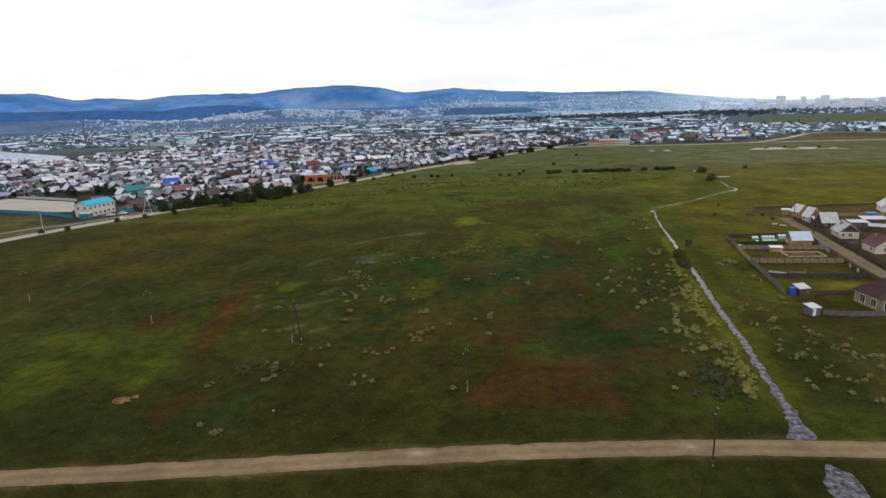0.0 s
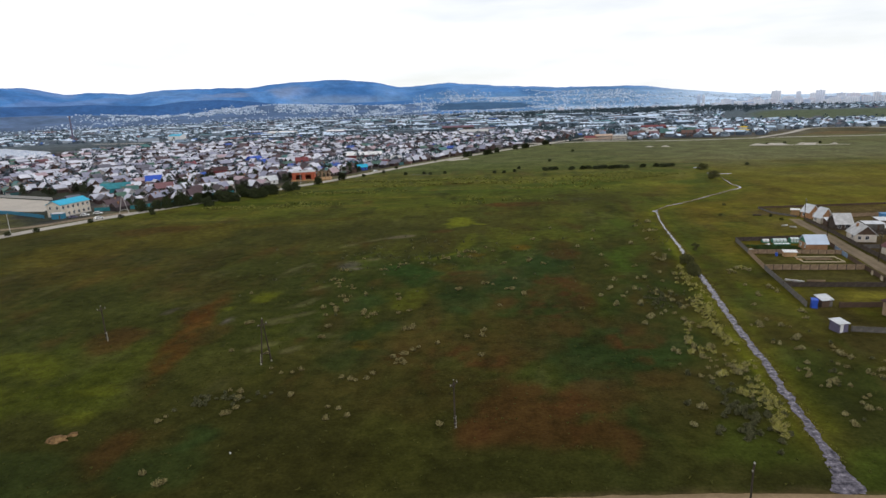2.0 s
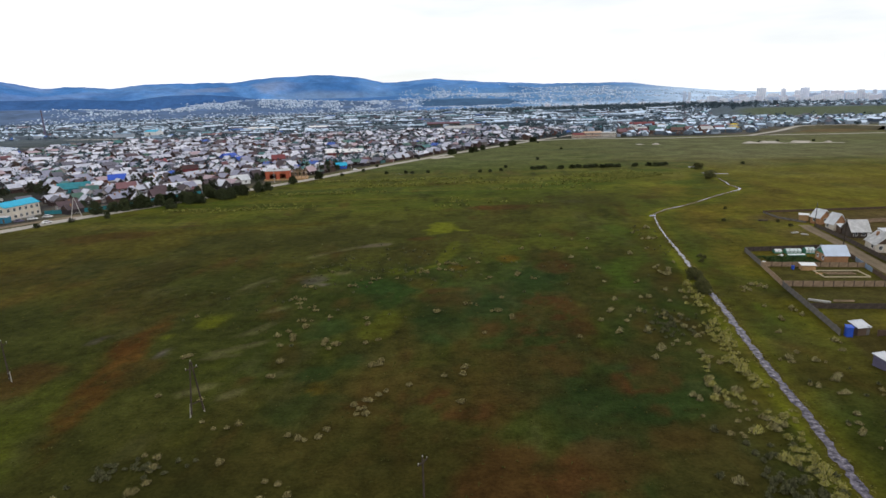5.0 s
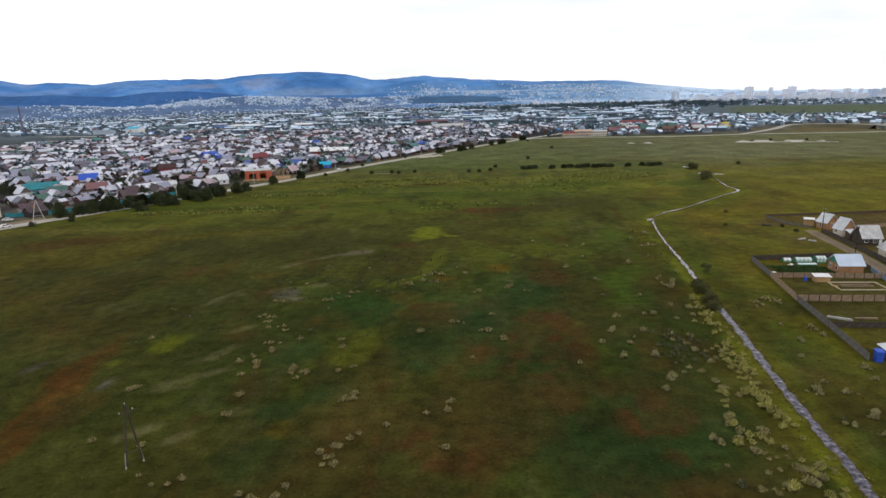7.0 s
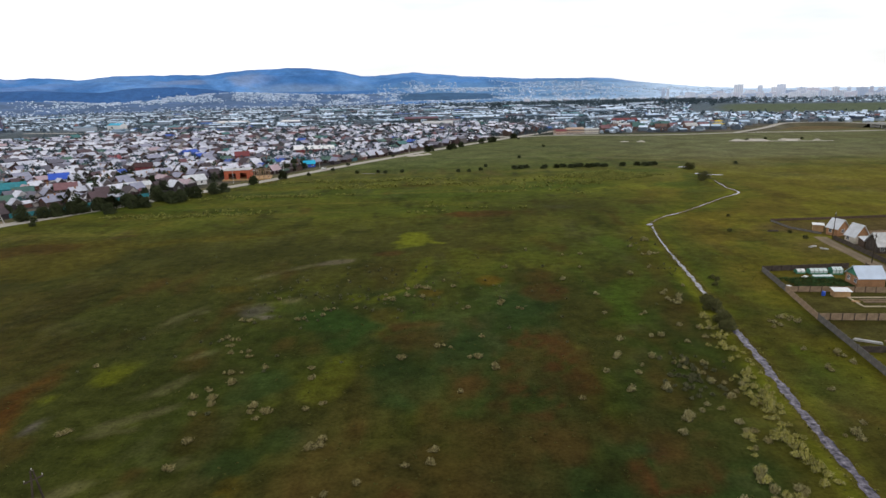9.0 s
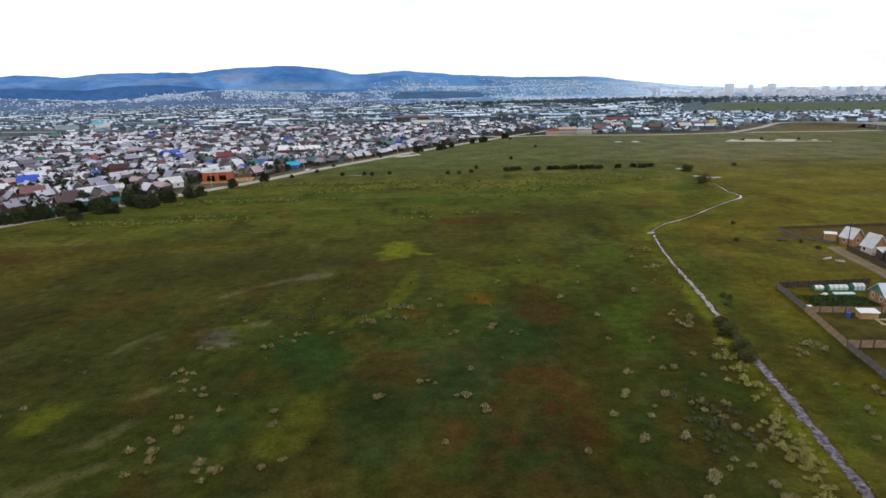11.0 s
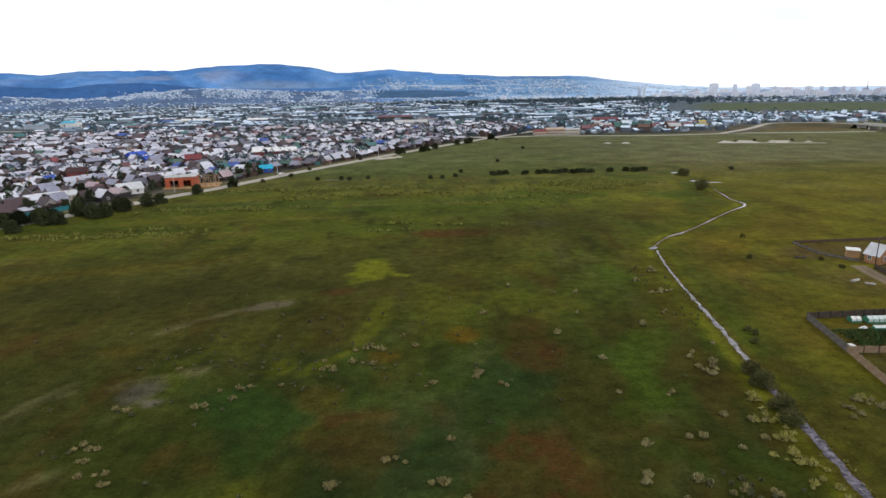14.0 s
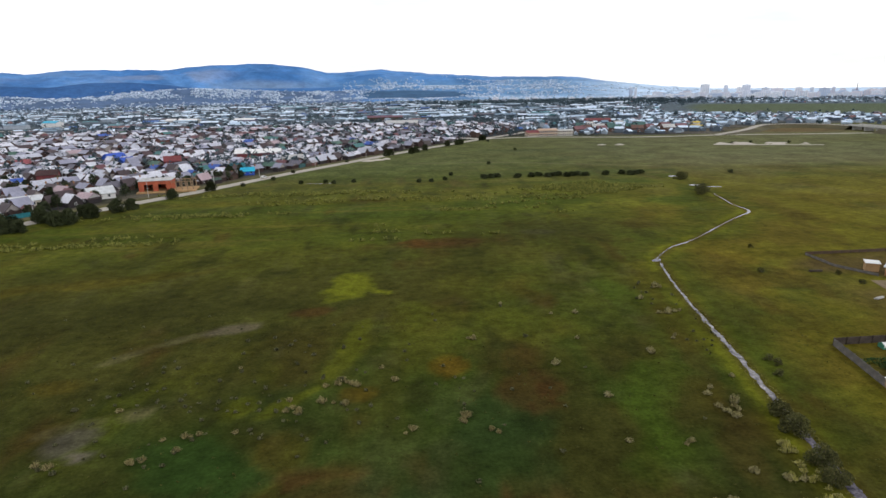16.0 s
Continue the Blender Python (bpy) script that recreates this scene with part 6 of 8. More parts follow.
def plant(kind, x, y, size=1.0):
    name, label, category, group, sets = {
        "p": ("grass_tussock", "pale straw-coloured bunchgrass tussock in the meadow", "grass tussock", "meadow tussocks", PALE_SETS),
        "d": ("grass_tussock", "tan-brown bunchgrass tussock in the open meadow", "grass tussock", "meadow tussocks", TAN_SETS),
        "y": ("sedge_tussock", "yellow-green sedge tussock on the ditch bank", "sedge", "ditch sedges", SEDGE_SETS),
        "w": ("wormwood", "grey-green wormwood clump in the meadow", "shrub", "wormwood clumps", WORM_SETS)}[kind]
    ob = new(name, plant_rnd.choice(sets))
    s = 0.8 * size * plant_rnd.uniform(0.75, 1.25)
    ob.matrix_basis = pose(x, y, 0, 0, 0, plant_rnd.uniform(0, 360)) @ Matrix.Diagonal((s, s, s * plant_rnd.uniform(0.85, 1.15), 1))
    return tagged(ob, label, category, group)


MEADOW_A = ((-47, 86), (-43.5, 83.5), (37, 98), (-4, 99), (-52.5, 100.5), (-23.5, 101), (-20, 102), (-42, 103), (40.5, 103.5), (-24, 105), (-40.5, 105), (-41.5, 108), (-32, 109.5), (-42, 111), (-22, 115.5), (48, 115.5), (-19, 116), (51.5, 116), (-24, 116.5), (53.5, 117), (-18, 118), (-34.5, 119), (52, 119), (54.5, 119.5), (-33, 120), (-39.5, 121), (-12.5, 122.5), (48, 123.5), (52.5, 124), (-13, 124.5), (44, 125.5), (-15, 125.5), (3.5, 126), (-13, 127), (43.5, 127), (51.5, 128.5))
MEADOW_B = ((48, 128.5), (-43, 128.5), (-11, 129), (-51.5, 130), (47.5, 130.5), (-10, 130.5), (48, 132), (-6, 132.5), (0.5, 136), (4, 136.5), (-33.5, 137), (50.5, 137.5), (4.5, 139.5), (-14, 141), (-12.5, 141.5), (42, 142), (51.5, 142), (-12.5, 143), (-33, 143.5), (51.5, 144.5), (44, 145.5), (-54, 146.5), (45, 147), (47.5, 148), (-24.5, 149.5), (49, 150), (-35.5, 151.5), (-26, 151.5), (-23, 151.5), (-17, 152), (54.5, 152.5), (29.5, 153), (-26, 153.5), (-14, 154))
MEADOW_C = ((-33.5, 154.5), (44.5, 155.5), (38.5, 155.5), (58, 156), (9, 156.5), (-34, 156.5), (-37.5, 157), (53.5, 157.5), (-35.5, 159.5), (42, 161.5), (-32.5, 162), (36, 162.5), (-18, 163.5), (55.5, 164.5), (43.5, 164.5), (16, 165), (-32, 166), (52, 166), (-34, 166), (16, 166.5), (-19, 167), (46.5, 168), (-28, 168), (39.5, 168), (40.5, 169.5), (13, 170), (-62, 170.5), (-2, 170.5), (-33, 173), (56, 174.5), (-37, 175), (5, 175.5), (-33.5, 175.5), (6.5, 176))
MEADOW_D = ((61, 176.5), (43, 176.5), (52, 177.5), (50, 177.5), (-38, 178.5), (14.5, 180), (63.5, 181), (61.5, 181.5), (-37.5, 181.5), (-39, 181.5), (58, 183), (-40.5, 183), (53, 190.5), (44, 191.5), (-38.5, 192.5), (-40.5, 193), (-26, 193), (-22, 195), (25.5, 195.5), (63, 196.5), (12.5, 197.5), (62.5, 198), (-25, 198), (64.5, 198.5), (-22, 198.5), (20.5, 199), (-14.5, 199), (-20, 199), (62, 199.5), (65, 200.5), (21, 200.5), (62, 203.5), (-6, 204), (-8, 204.5))
MEADOW_E = ((45.5, 204.5), (63.5, 205.5), (1.5, 206), (-0.5, 206.5), (-2.5, 207), (-35.5, 207), (-8, 208), (69.5, 209), (3, 212), (-0.5, 213), (1, 213.5), (9.5, 213.5), (0, 214.5), (39.5, 217), (7, 218.5), (59.5, 220), (-19.5, 221), (66.5, 226), (67.5, 227.5), (47, 228), (25.5, 230), (71.5, 239.5), (69.5, 240), (73.5, 240.5), (72, 241), (75, 241), (50.5, 242), (45, 242), (34.5, 249.5), (69, 249.5), (77, 257), (76.5, 259))
PASTURE_A = ((70.5, 93), (67, 95.5), (62, 98.5), (62, 101), (72.5, 101), (69.5, 101), (67, 102.5), (67, 104.5), (65, 110.5), (81.5, 110.5), (78, 110.5), (69, 111), (80, 111.5), (66, 112), (67.5, 112.5), (77.5, 112.5), (63.5, 114.5), (75.5, 116), (78.5, 117), (65, 117.5), (66.5, 120), (76, 122), (75, 123.5))
PASTURE_B = ((75.5, 125), (69, 127), (66, 129.5), (70.5, 131.5), (71.5, 133), (67, 139), (71.5, 139.5), (67, 140.5), (70, 143.5), (79.5, 144), (80.5, 148.5), (72, 153.5), (76.5, 161.5), (82.5, 163.5), (82.5, 166), (82.5, 168), (77, 169.5), (79.5, 181.5), (84, 183), (79, 183), (85, 184), (84, 185.5), (81.5, 185.5))
BANK_A = ((49.5, 94.5), (49.5, 96), (49.5, 97.5), (50, 99), (51, 100), (51, 103), (51.5, 104), (52.5, 105), (49.5, 107.5), (49, 108.5), (48.5, 115.5), (51, 116.5), (53.5, 117.5), (53, 118.5), (48.5, 125.5), (46.5, 125.5), (51, 125.5), (50.5, 127), (49, 127.5), (48, 130.5), (48, 132), (56, 132.5), (57, 133.5), (56, 134.5), (49.5, 136), (55.5, 136), (56.5, 137.5), (56, 139), (54.5, 140), (55.5, 140.5))
BANK_B = ((58, 140.5), (51, 140.5), (56.5, 141.5), (57.5, 143.5), (58, 145.5), (58.5, 147.5), (59, 149.5), (59.5, 151.5), (57.5, 152), (60, 153), (59.5, 155), (59.5, 157.5), (60.5, 159.5), (61.5, 160.5), (61, 166), (63.5, 170), (62, 170.5), (62.5, 172), (59.5, 172.5), (62.5, 173), (63.5, 176), (62.5, 176.5), (65, 181), (62, 181.5), (64.5, 182.5), (65, 184), (83, 186.5), (66, 187), (65, 187), (65.5, 188.5))
HERBS_A = ((-33.5, 143.5), (-33, 151.5), (47.5, 152), (49, 152.5), (53.5, 153), (51.5, 153), (50, 154.5), (47.5, 155), (51.5, 155.5), (49, 155.5), (46.5, 156.5), (53, 157), (51.5, 157.5), (50.5, 158.5), (53.5, 159), (52, 162), (48.5, 162), (58, 162.5), (54.5, 162.5), (52.5, 163.5), (50, 163.5), (54.5, 164), (59, 165), (52, 165), (49.5, 165), (52.5, 166), (-28, 166.5), (50.5, 167), (50.5, 169))
HERBS_B = ((-27, 173), (-48, 174), (-43, 180), (-45.5, 181), (-41.5, 181), (-59, 183.5), (-37, 191), (-22.5, 191.5), (-39.5, 192), (-4, 192), (-26, 193), (-51.5, 193.5), (-32, 194.5), (-22, 194.5), (-20.5, 197.5), (-40.5, 198), (-35, 198.5), (-12.5, 199.5), (-38, 203.5), (3.5, 204), (2, 204), (-9.5, 204.5), (-8, 205), (-19.5, 206), (-25, 207.5), (-43, 208), (-20, 208.5), (-37, 209), (-26.5, 209.5))
HERBS_C = ((-30.5, 210), (-26.5, 211.5), (-39.5, 212), (-38, 212.5), (-13, 212.5), (-34, 214), (0, 214), (-3.5, 215.5), (-22, 216), (-7, 218), (-19, 219.5), (-33.5, 220.5), (-9, 221.5), (-31.5, 222), (69, 225), (-6.5, 225.5), (-1, 228), (-14.5, 228.5), (-8, 229.5), (36.5, 230), (-12, 230.5), (2, 232), (-11.5, 232.5), (-21.5, 233.5), (-16, 234.5), (68, 249.5), (72, 253.5), (75, 257))
loose = []
for x, y in MEADOW_A + MEADOW_B + MEADOW_C + MEADOW_D + MEADOW_E:
    plant("d" if x < 30 else "p", x, y, 1.12)
    if plant_rnd.random() < 0.4:
        loose.append((x + plant_rnd.gauss(0, 0.9), y + plant_rnd.gauss(0, 0.6)))
for x, y in PASTURE_A + PASTURE_B:
    plant("p", x, y, 1.05)
    plant("d", x + plant_rnd.gauss(0, 0.9), y + plant_rnd.gauss(0, 0.7), 0.7)
for x, y in BANK_A + BANK_B:
    plant("y", x, y, 1.2)
    if plant_rnd.random() < 0.6:
        plant("y", x + plant_rnd.gauss(0, 0.7), y + plant_rnd.gauss(0, 0.9), 0.7)
for x, y in HERBS_A + HERBS_B + HERBS_C:
    plant("w", x, y, 0.9)
# loose groups: kind, x, y, spread along, spread across, turn, how many, size
GROUPS = (("w", -46, 107.5, 6.5, 2.2, 12, 30, 0.9), ("w", 46.5, 102, 5.0, 8.5, -6, 66, 1.15), ("w", 50.5, 160, 5.0, 6.5, 0, 26, 1.05), ("p", 47, 130, 5.0, 18, -8, 5, 0.7),
          ("y", 53, 113, 1.4, 12, -8, 9, 1.0), ("d", 82, 104, 8, 10, 0, 12, 0.9), ("w", 70, 118, 8, 16, 0, 16, 0.8), ("p", 49.5, 122, 4.0, 20, -8, 13, 0.85), ("p", 52, 158, 5.0, 13, -8, 9, 0.85), ("d", 75, 112, 8, 13, 0, 16, 0.85), ("y", 56.5, 143, 1.2, 22, -8, 22, 0.9), ("y", 52, 104, 1.2, 8, -8, 8, 0.9), ("w", 72, 255, 4, 10, -15, 10, 0.8), ("w", 74, 228, 3, 14, -12, 12, 0.6))
for p in curve_points(DITCH, 1.7):      # sedge along the west bank
    if 100 < p.y < 184 and plant_rnd.random() < 0.75:
        plant("y", p.x - 3.1 + plant_rnd.gauss(0, 0.45), p.y, 0.95)
for kind, x, y, a, b, turn, n, size in GROUPS:
    for _ in range(n):
        u, v = plant_rnd.gauss(0, a * 0.6), plant_rnd.gauss(0, b * 0.6)
        co, si = math.cos(radians(turn)), math.sin(radians(turn))
        if kind == "p":
            loose.append((x + u * co - v * si, y + u * si + v * co))
        else:
            plant(kind, x + u * co - v * si, y + u * si + v * co, size)


def scatter(name, label, category, sets, places, size):
    """Plants past counting, joined into one mesh."""
    v, f, k = [], [], 0
    srcs = []
    for me in sets:
        co = np.empty(len(me.vertices) * 3)
        me.vertices.foreach_get("co", co)
        srcs.append((co.reshape(-1, 3), [tuple(p.vertices) for p in me.polygons]))
    for x, y in places:
        co, fs = plant_rnd.choice(srcs)
        a, s = plant_rnd.uniform(0, 6.28), size * plant_rnd.uniform(0.6, 1.3)
        c, d = math.cos(a), math.sin(a)
        q = np.stack([x + s * (co[:, 0] * c - co[:, 1] * d), y + s * (co[:, 0] * d + co[:, 1] * c), co[:, 2] * s], -1)
        v.append(q)
        f += [tuple(i + k for i in p) for p in fs]
        k += len(co)
    me = bpy.data.meshes.new(name)
    me.from_pydata(np.concatenate(v).tolist(), [], f)
    me.materials.append(sets[0].materials[0])
    return tagged(new(name, me), label, category, kind="stuff")


scatter("loose_tussocks", "small straw-coloured tussocks scattered between larger ones", "grass", TAN_SETS, loose, 0.68)
M_MEADOW = surface("tall_meadow_grass", None, 0.9, vary=0.25, bump=0, palette=((3, (0.22, 0.205, 0.055)), (3, (0.155, 0.155, 0.036)), (2, (0.06, 0.07, 0.016)), (1.0, (0.28, 0.25, 0.10))), island=True, spec=0.06)
M_FAR_TUFT = surface("pale_far_tussocks", None, 0.9, vary=0.2, bump=0, palette=((3, (0.26, 0.26, 0.07)), (3, (0.20, 0.205, 0.05)), (3, (0.09, 0.105, 0.026))), island=True, spec=0.06)
thin_pale = [tussock_mesh("thin_tussock", s, 26, 0.8, 0.95, 0.09, M_FAR_TUFT) for s in (41, 42)]
places = []
for x, y, a, b, n in ((106, 412, 24, 16, 110), (85, 390, 20, 12, 18), (60, 372, 40, 16, 14), (-36, 416, 60, 5, 46), (-108, 322, 50, 6, 22), (-76, 367, 40, 4, 30), (0, 395, 60, 6, 30), (0, 330, 60, 12, 6)):
    for _ in range(n):
        cx, cy = plant_rnd.gauss(x, a * 0.6), plant_rnd.gauss(y, b * 0.6)
        places += [(cx + plant_rnd.gauss(0, 3.2), cy + plant_rnd.gauss(0, 0.5)) for _ in range(5)]
scatter("far_tussocks", "yellow-green tussocks scattered over the far meadow", "grass", thin_pale, places, 1.3)
dark_thin = [tussock_mesh("thin_wormwood", s, 22, 0.6, 0.55, 0.08, M_WORMWOOD) for s in (43, 44)]
places = [(plant_rnd.uniform(-75, 60), plant_rnd.uniform(165, 250)) for _ in range(40)] + [(plant_rnd.gauss(-30, 12), plant_rnd.gauss(208, 9)) for _ in range(30)] + [(plant_rnd.gauss(0, 22), plant_rnd.gauss(212, 8)) for _ in range(40)]
scatter("low_wormwood", "low grey-green herbs dotted over the meadow", "herbs", dark_thin, places, 0.8)
sprout = [tussock_mesh("sprout", s, 7, 0.28, 0.3, 0.05, M_SPROUT) for s in (51, 52, 53)]
places = []
while len(places) < 2600:
    x, y = plant_rnd.uniform(-110, 105), 62 + 190 * plant_rnd.random() ** 1.3
    if abs(x) < 0.75 * y + 12 and abs(line_distance(np.array([x]), np.array([y]), DIRT_ROAD)[0]) > 3.2 and abs(line_distance(np.array([x]), np.array([y]), DITCH)[0]) > 2.0 and math.hypot(x - 50.4, y - 69.8) > 6:
        places.append((x, y))
scatter("grass_tufts", "short olive grass tufts all over the meadow", "grass", sprout, places, 1.0)

# sedge leaning over both edges of the ditch
edge = [tussock_mesh("edge_sedge", s, 16, 0.4, 0.5, 0.06, M_MEADOW) for s in (61, 62)]
places = []
for p in curve_points(DITCH, 0.55)[10:]:
    for side in (-1, 1):
        if plant_rnd.random() < 0.40:
            places.append((p.x + side * (1.25 - 0.7 * float(ramp01(p.y, 175, 265))) + plant_rnd.gauss(0, 0.22), p.y + plant_rnd.uniform(-0.3, 0.3)))
scatter("ditch_grass", "olive grass leaning over the ditch's edges", "grass", edge, places, 0.7)


# ---- the town west of the main road ----
def hall(name, label, category, at, length, depth, wall, rise, m_wall, m_roof, storeys=1, bays=6, bands=True, group=""):
    """A larger building: wall, low gabled roof, plinth, windows in rows on its front and one end."""
    ob = thing(name, label, category, group, at=at)
    l, d = length / 2, depth / 2
    part("wall", Geo().box(-l, -d, 0, l, d, wall).add([(-l, -d, wall), (-l, d, wall), (-l, 0, wall + rise), (l, -d, wall), (l, d, wall), (l, 0, wall + rise)], [(0, 2, 1), (3, 4, 5)]), m_wall, ob)
    part("plinth", Geo().box(-l - 0.06, -d - 0.06, 0, l + 0.06, d + 0.06, 0.5), M_CONCRETE, ob)
    k = 0.5 * rise / d
    g = Geo()
    for s in (-1, 1):
        q = [(-l - 0.5, s * (d + 0.5), wall - k + 0.16), (l + 0.5, s * (d + 0.5), wall - k + 0.16), (l + 0.5, 0, wall + rise + 0.16), (-l - 0.5, 0, wall + rise + 0.16)]
        g.slab(q if s < 0 else q[::-1], 0.14)
    part("roof", g, m_roof, ob)
    h = wall / storeys
    for st in range(storeys):
        for b in range(bays):
            window(ob, -l + length * (b + 0.5) / bays, -d - 0.03, st * h + 0.9, 1.3, min(1.5, h - 1.3), 0)
        for b in range(max(2, int(depth / 3.5))):
            n = max(2, int(depth / 3.5))
            window(ob, -l - 0.03, -d + depth * (b + 0.5) / n, st * h + 0.9, 1.2, min(1.5, h - 1.3), 3)
    return ob


blue = hall("building", "two-storey white building with a cyan sheet roof", "building", pose(-216.0, 316.2, 0, 0, 0, 79), 19.0, 9.0, 6.6, 2.0, M_CREAM, M_CYAN, 2, 6)
porch = part("porch", Geo().box(-3.0, 4.5, 0, 2.2, 7.0, 0.4).box(-3.0, 4.5, 2.7, 2.2, 7.0, 2.95), M_WHITE, blue, "white entrance porch")
for x in (-2.8, 0, 2.0):
    part("post", Geo().box(x - 0.12, 6.7, 0.4, x + 0.12, 6.95, 2.7), M_WHITE, porch)
lean_shed("kiosk", "low light-blue annex with a pale roof", pose(-213.0, 303.0, 0, 0, 0, 8), 5.6, 3.2, 2.8, 3.0, M_FENCE_BLUE, M_ZINC, door=(1.2, M_BROWN), category="kiosk")
fence("light blue sheet fence round a sandy lot", [(-286, 331), (-253, 320.5), (-222, 304.5)], M_FENCE_BLUE, 2.2, span=4.0)
fence("teal sheet fence behind the road's verge", [(-206, 322), (-190, 326), (-177, 336), (-163, 358), (-150, 379)], M_TEAL, 2.4, span=4.0)
fence("grey sheet fence behind a sandy lot", [(-340, 400), (-300, 386), (-266, 372)], M_CONCRETE, 2.0, span=4.0)

# the orange shell of a new building beside the road
shell = thing("unfinished_building", "orange-red single-storey shell of an unfinished building", "building", at=pose(-121, 440, 0, 0, 0, 10))
part("wall", Geo().box(-8, -6, 0.8, -7.6, 6, 6.2).box(-7.6, 5.6, 0.8, 8, 6, 6.2).box(-7.6, -6, 4.4, 8, -5.6, 6.2).box(-7.6, -6, 0.8, -5.5, -5.6, 4.4).box(-1, -6, 0.8, 1.5, -5.6, 4.4).box(5.5, -6, 0.8, 8, -5.6, 4.4).box(7.6, -5.6, 0.8, 8, 5.6, 6.2), M_ORANGE, shell)
part("roof", Geo().box(-8.3, -6.3, 6.2, 8.3, 6.3, 6.5), M_SLATE, shell)
part("floor_slab", Geo().box(-9, -8, 0, 20, 7, 0.8), M_OCHRE, shell)
for i in range(4):
    for y in (-5.5, 5):
        part("column", Geo().box(10 + 2.8 * i, y, 0.8, 10.5 + 2.8 * i, y + 0.5, 5.4 + 0.3 * (i % 2)), M_TAN_BOARD, shell)
part("lintel", Geo().box(8, -5.5, 5.0, 18.9, -5.0, 5.4).box(8, 5, 5.0, 18.9, 5.5, 5.4), M_TAN_BOARD, shell)

# houses that stand out by their roofs: x, y, turn, length, depth, wall, rise, walls, roof, label
for x, y, turn, l, d, w, r, mw, mr, label in (
        (-236, 441, 30, 11, 9, 3.4, 3.2, M_WHITE, M_BLUE, "white house with a bright blue roof"),
        (-205, 397, 32, 11, 9, 3.2, 3.0, M_BROWN, M_DULL_ROSE, "brown house with a dull maroon roof"),
        (-243, 404, 32, 18, 9, 3.0, 3.0, M_TEAL, M_TEAL, "long house with a teal green roof"),
        (-226, 392, 32, 10, 7, 2.8, 2.4, M_CREAM, M_DULL_TEAL, "cream house with a dull green roof"),
        (-142, 421, 40, 12, 8, 3.0, 2.8, M_WHITE, M_ZINC, "white house with a broad pale roof beside the road"),
        (-170, 404, 40, 17, 8, 2.8, 1.8, M_CREAM, M_ZINC, "long low building with a pale roof"),
        (-213, 590, 60, 14, 11, 4.0, 3.0, M_BLUE, M_BLUE, "house with bright blue walls and roof"),
        (-196, 572, 60, 10, 8, 3.0, 2.4, M_BLUE, M_BLUE, "shed with a bright blue roof"),
        (-269, 570, 40, 9, 7, 3.0, 2.6, M_BROWN, M_ROSE, "house with a rose-red roof"),
        (-203, 485, 20, 11, 9, 5.0, 2.4, M_MAROON, M_DARK_ROOF, "dark maroon two-storey house"),
        (-153, 548, 20, 11, 9, 5.0, 3.0, M_MAROON, M_MAROON, "maroon house with a dull red roof"),
        (-70, 556, 15, 15, 9, 3.4, 2.6, M_WHITE, M_SLATE, "white house with a grey roof beside the road"),
        (-445, 600, 10, 30, 10, 3.4, 2.6, M_DULL_ROSE, M_PLUM, "long house with a plum-coloured roof"),
        (-320, 507, 20, 16, 9, 3.2, 2.6, M_BROWN, M_PLUM, "house with a plum-coloured roof"),
        (-369, 456, 20, 14, 8, 3.2, 2.6, M_CREAM, M_PLUM, "cream house with a plum-coloured roof"),
        (-100, 520, 15, 9, 7, 2.8, 2.2, M_TEAL, M_TEAL, "small teal house near the road"),
        (-88, 498, 15, 8, 6, 2.6, 2.0, M_BLUE, M_CYAN, "small blue shop near the road")):
    gable_house("house", label, "house", pose(x, y, 0, 0, 0, turn), l, d, w, r, mw, mr, ribs=False, windows=((-l * 0.25, 1.0, 1.2, 1.3, 0), (l * 0.25, 1.0, 1.2, 1.3, 0)), group="town houses")
hall("workshop", "long maroon workshop with a white roof", "workshop", pose(-101, 583, 0, 0, 0, 8), 34, 14, 6.0, 2.4, M_MAROON, M_WHITE, 1, 8)
hall("warehouse", "long brown warehouse with a plum-coloured roof", "warehouse", pose(-20, 1150, 0, 0, 0, 2), 60, 22, 7, 2.5, M_BROWN, M_PLUM, 1, 8)
hall("warehouse", "broad concrete warehouse with a pale roof", "warehouse", pose(10, 960, 0, 0, 0, -4), 44, 24, 7, 3.0, M_CONCRETE, M_SLATE, 1, 8)
hall("school", "apricot public building near the far road", "building", pose(168, 758, 0, 0, 0, 0), 20, 13, 6, 1.6, M_APRICOT, M_APRICOT, 2, 10)
hall("school", "cream wing of an apricot public building", "building", pose(187, 757, 0, 0, 0, 0), 17, 12, 5.5, 1.0, M_CREAM, M_SLATE, 2, 7)
hall("school", "low apricot wing of a public building", "building", pose(151, 755, 0, 0, 0, 4), 13, 11, 4.2, 2.0, M_APRICOT, M_MAROON, 1, 5)
roof_rnd = random.Random(14)
for x, y in ((214, 790), (226, 806), (238, 786), (246, 822), (258, 800), (268, 842), (280, 786), (286, 820), (300, 800), (306, 846), (318, 790), (330, 826), (338, 800), (232, 850), (252, 872), (292, 880)):
    paint, word = roof_rnd.choice(((M_DULL_ROSE, "dull maroon"), (M_DULL_BRICK, "dull red"), (M_DULL_TEAL, "dull green"), (M_SLATE, "grey")))
    gable_house("house", "brick house with a %s roof near the far road" % word, "house", pose(x, y, 0, 0, 0, roof_rnd.uniform(-20, 20)), roof_rnd.uniform(9, 15), 9, 4.5, 3.2, M_DULL_BRICK, paint, ribs=False, windows=((-2.5, 1.0, 1.2, 1.4, 0), (2.5, 1.0, 1.2, 1.4, 0)), group="town houses")
dome = thing("dome", "small blue-grey dome behind a public building", "dome", at=pose(172, 778, 0))
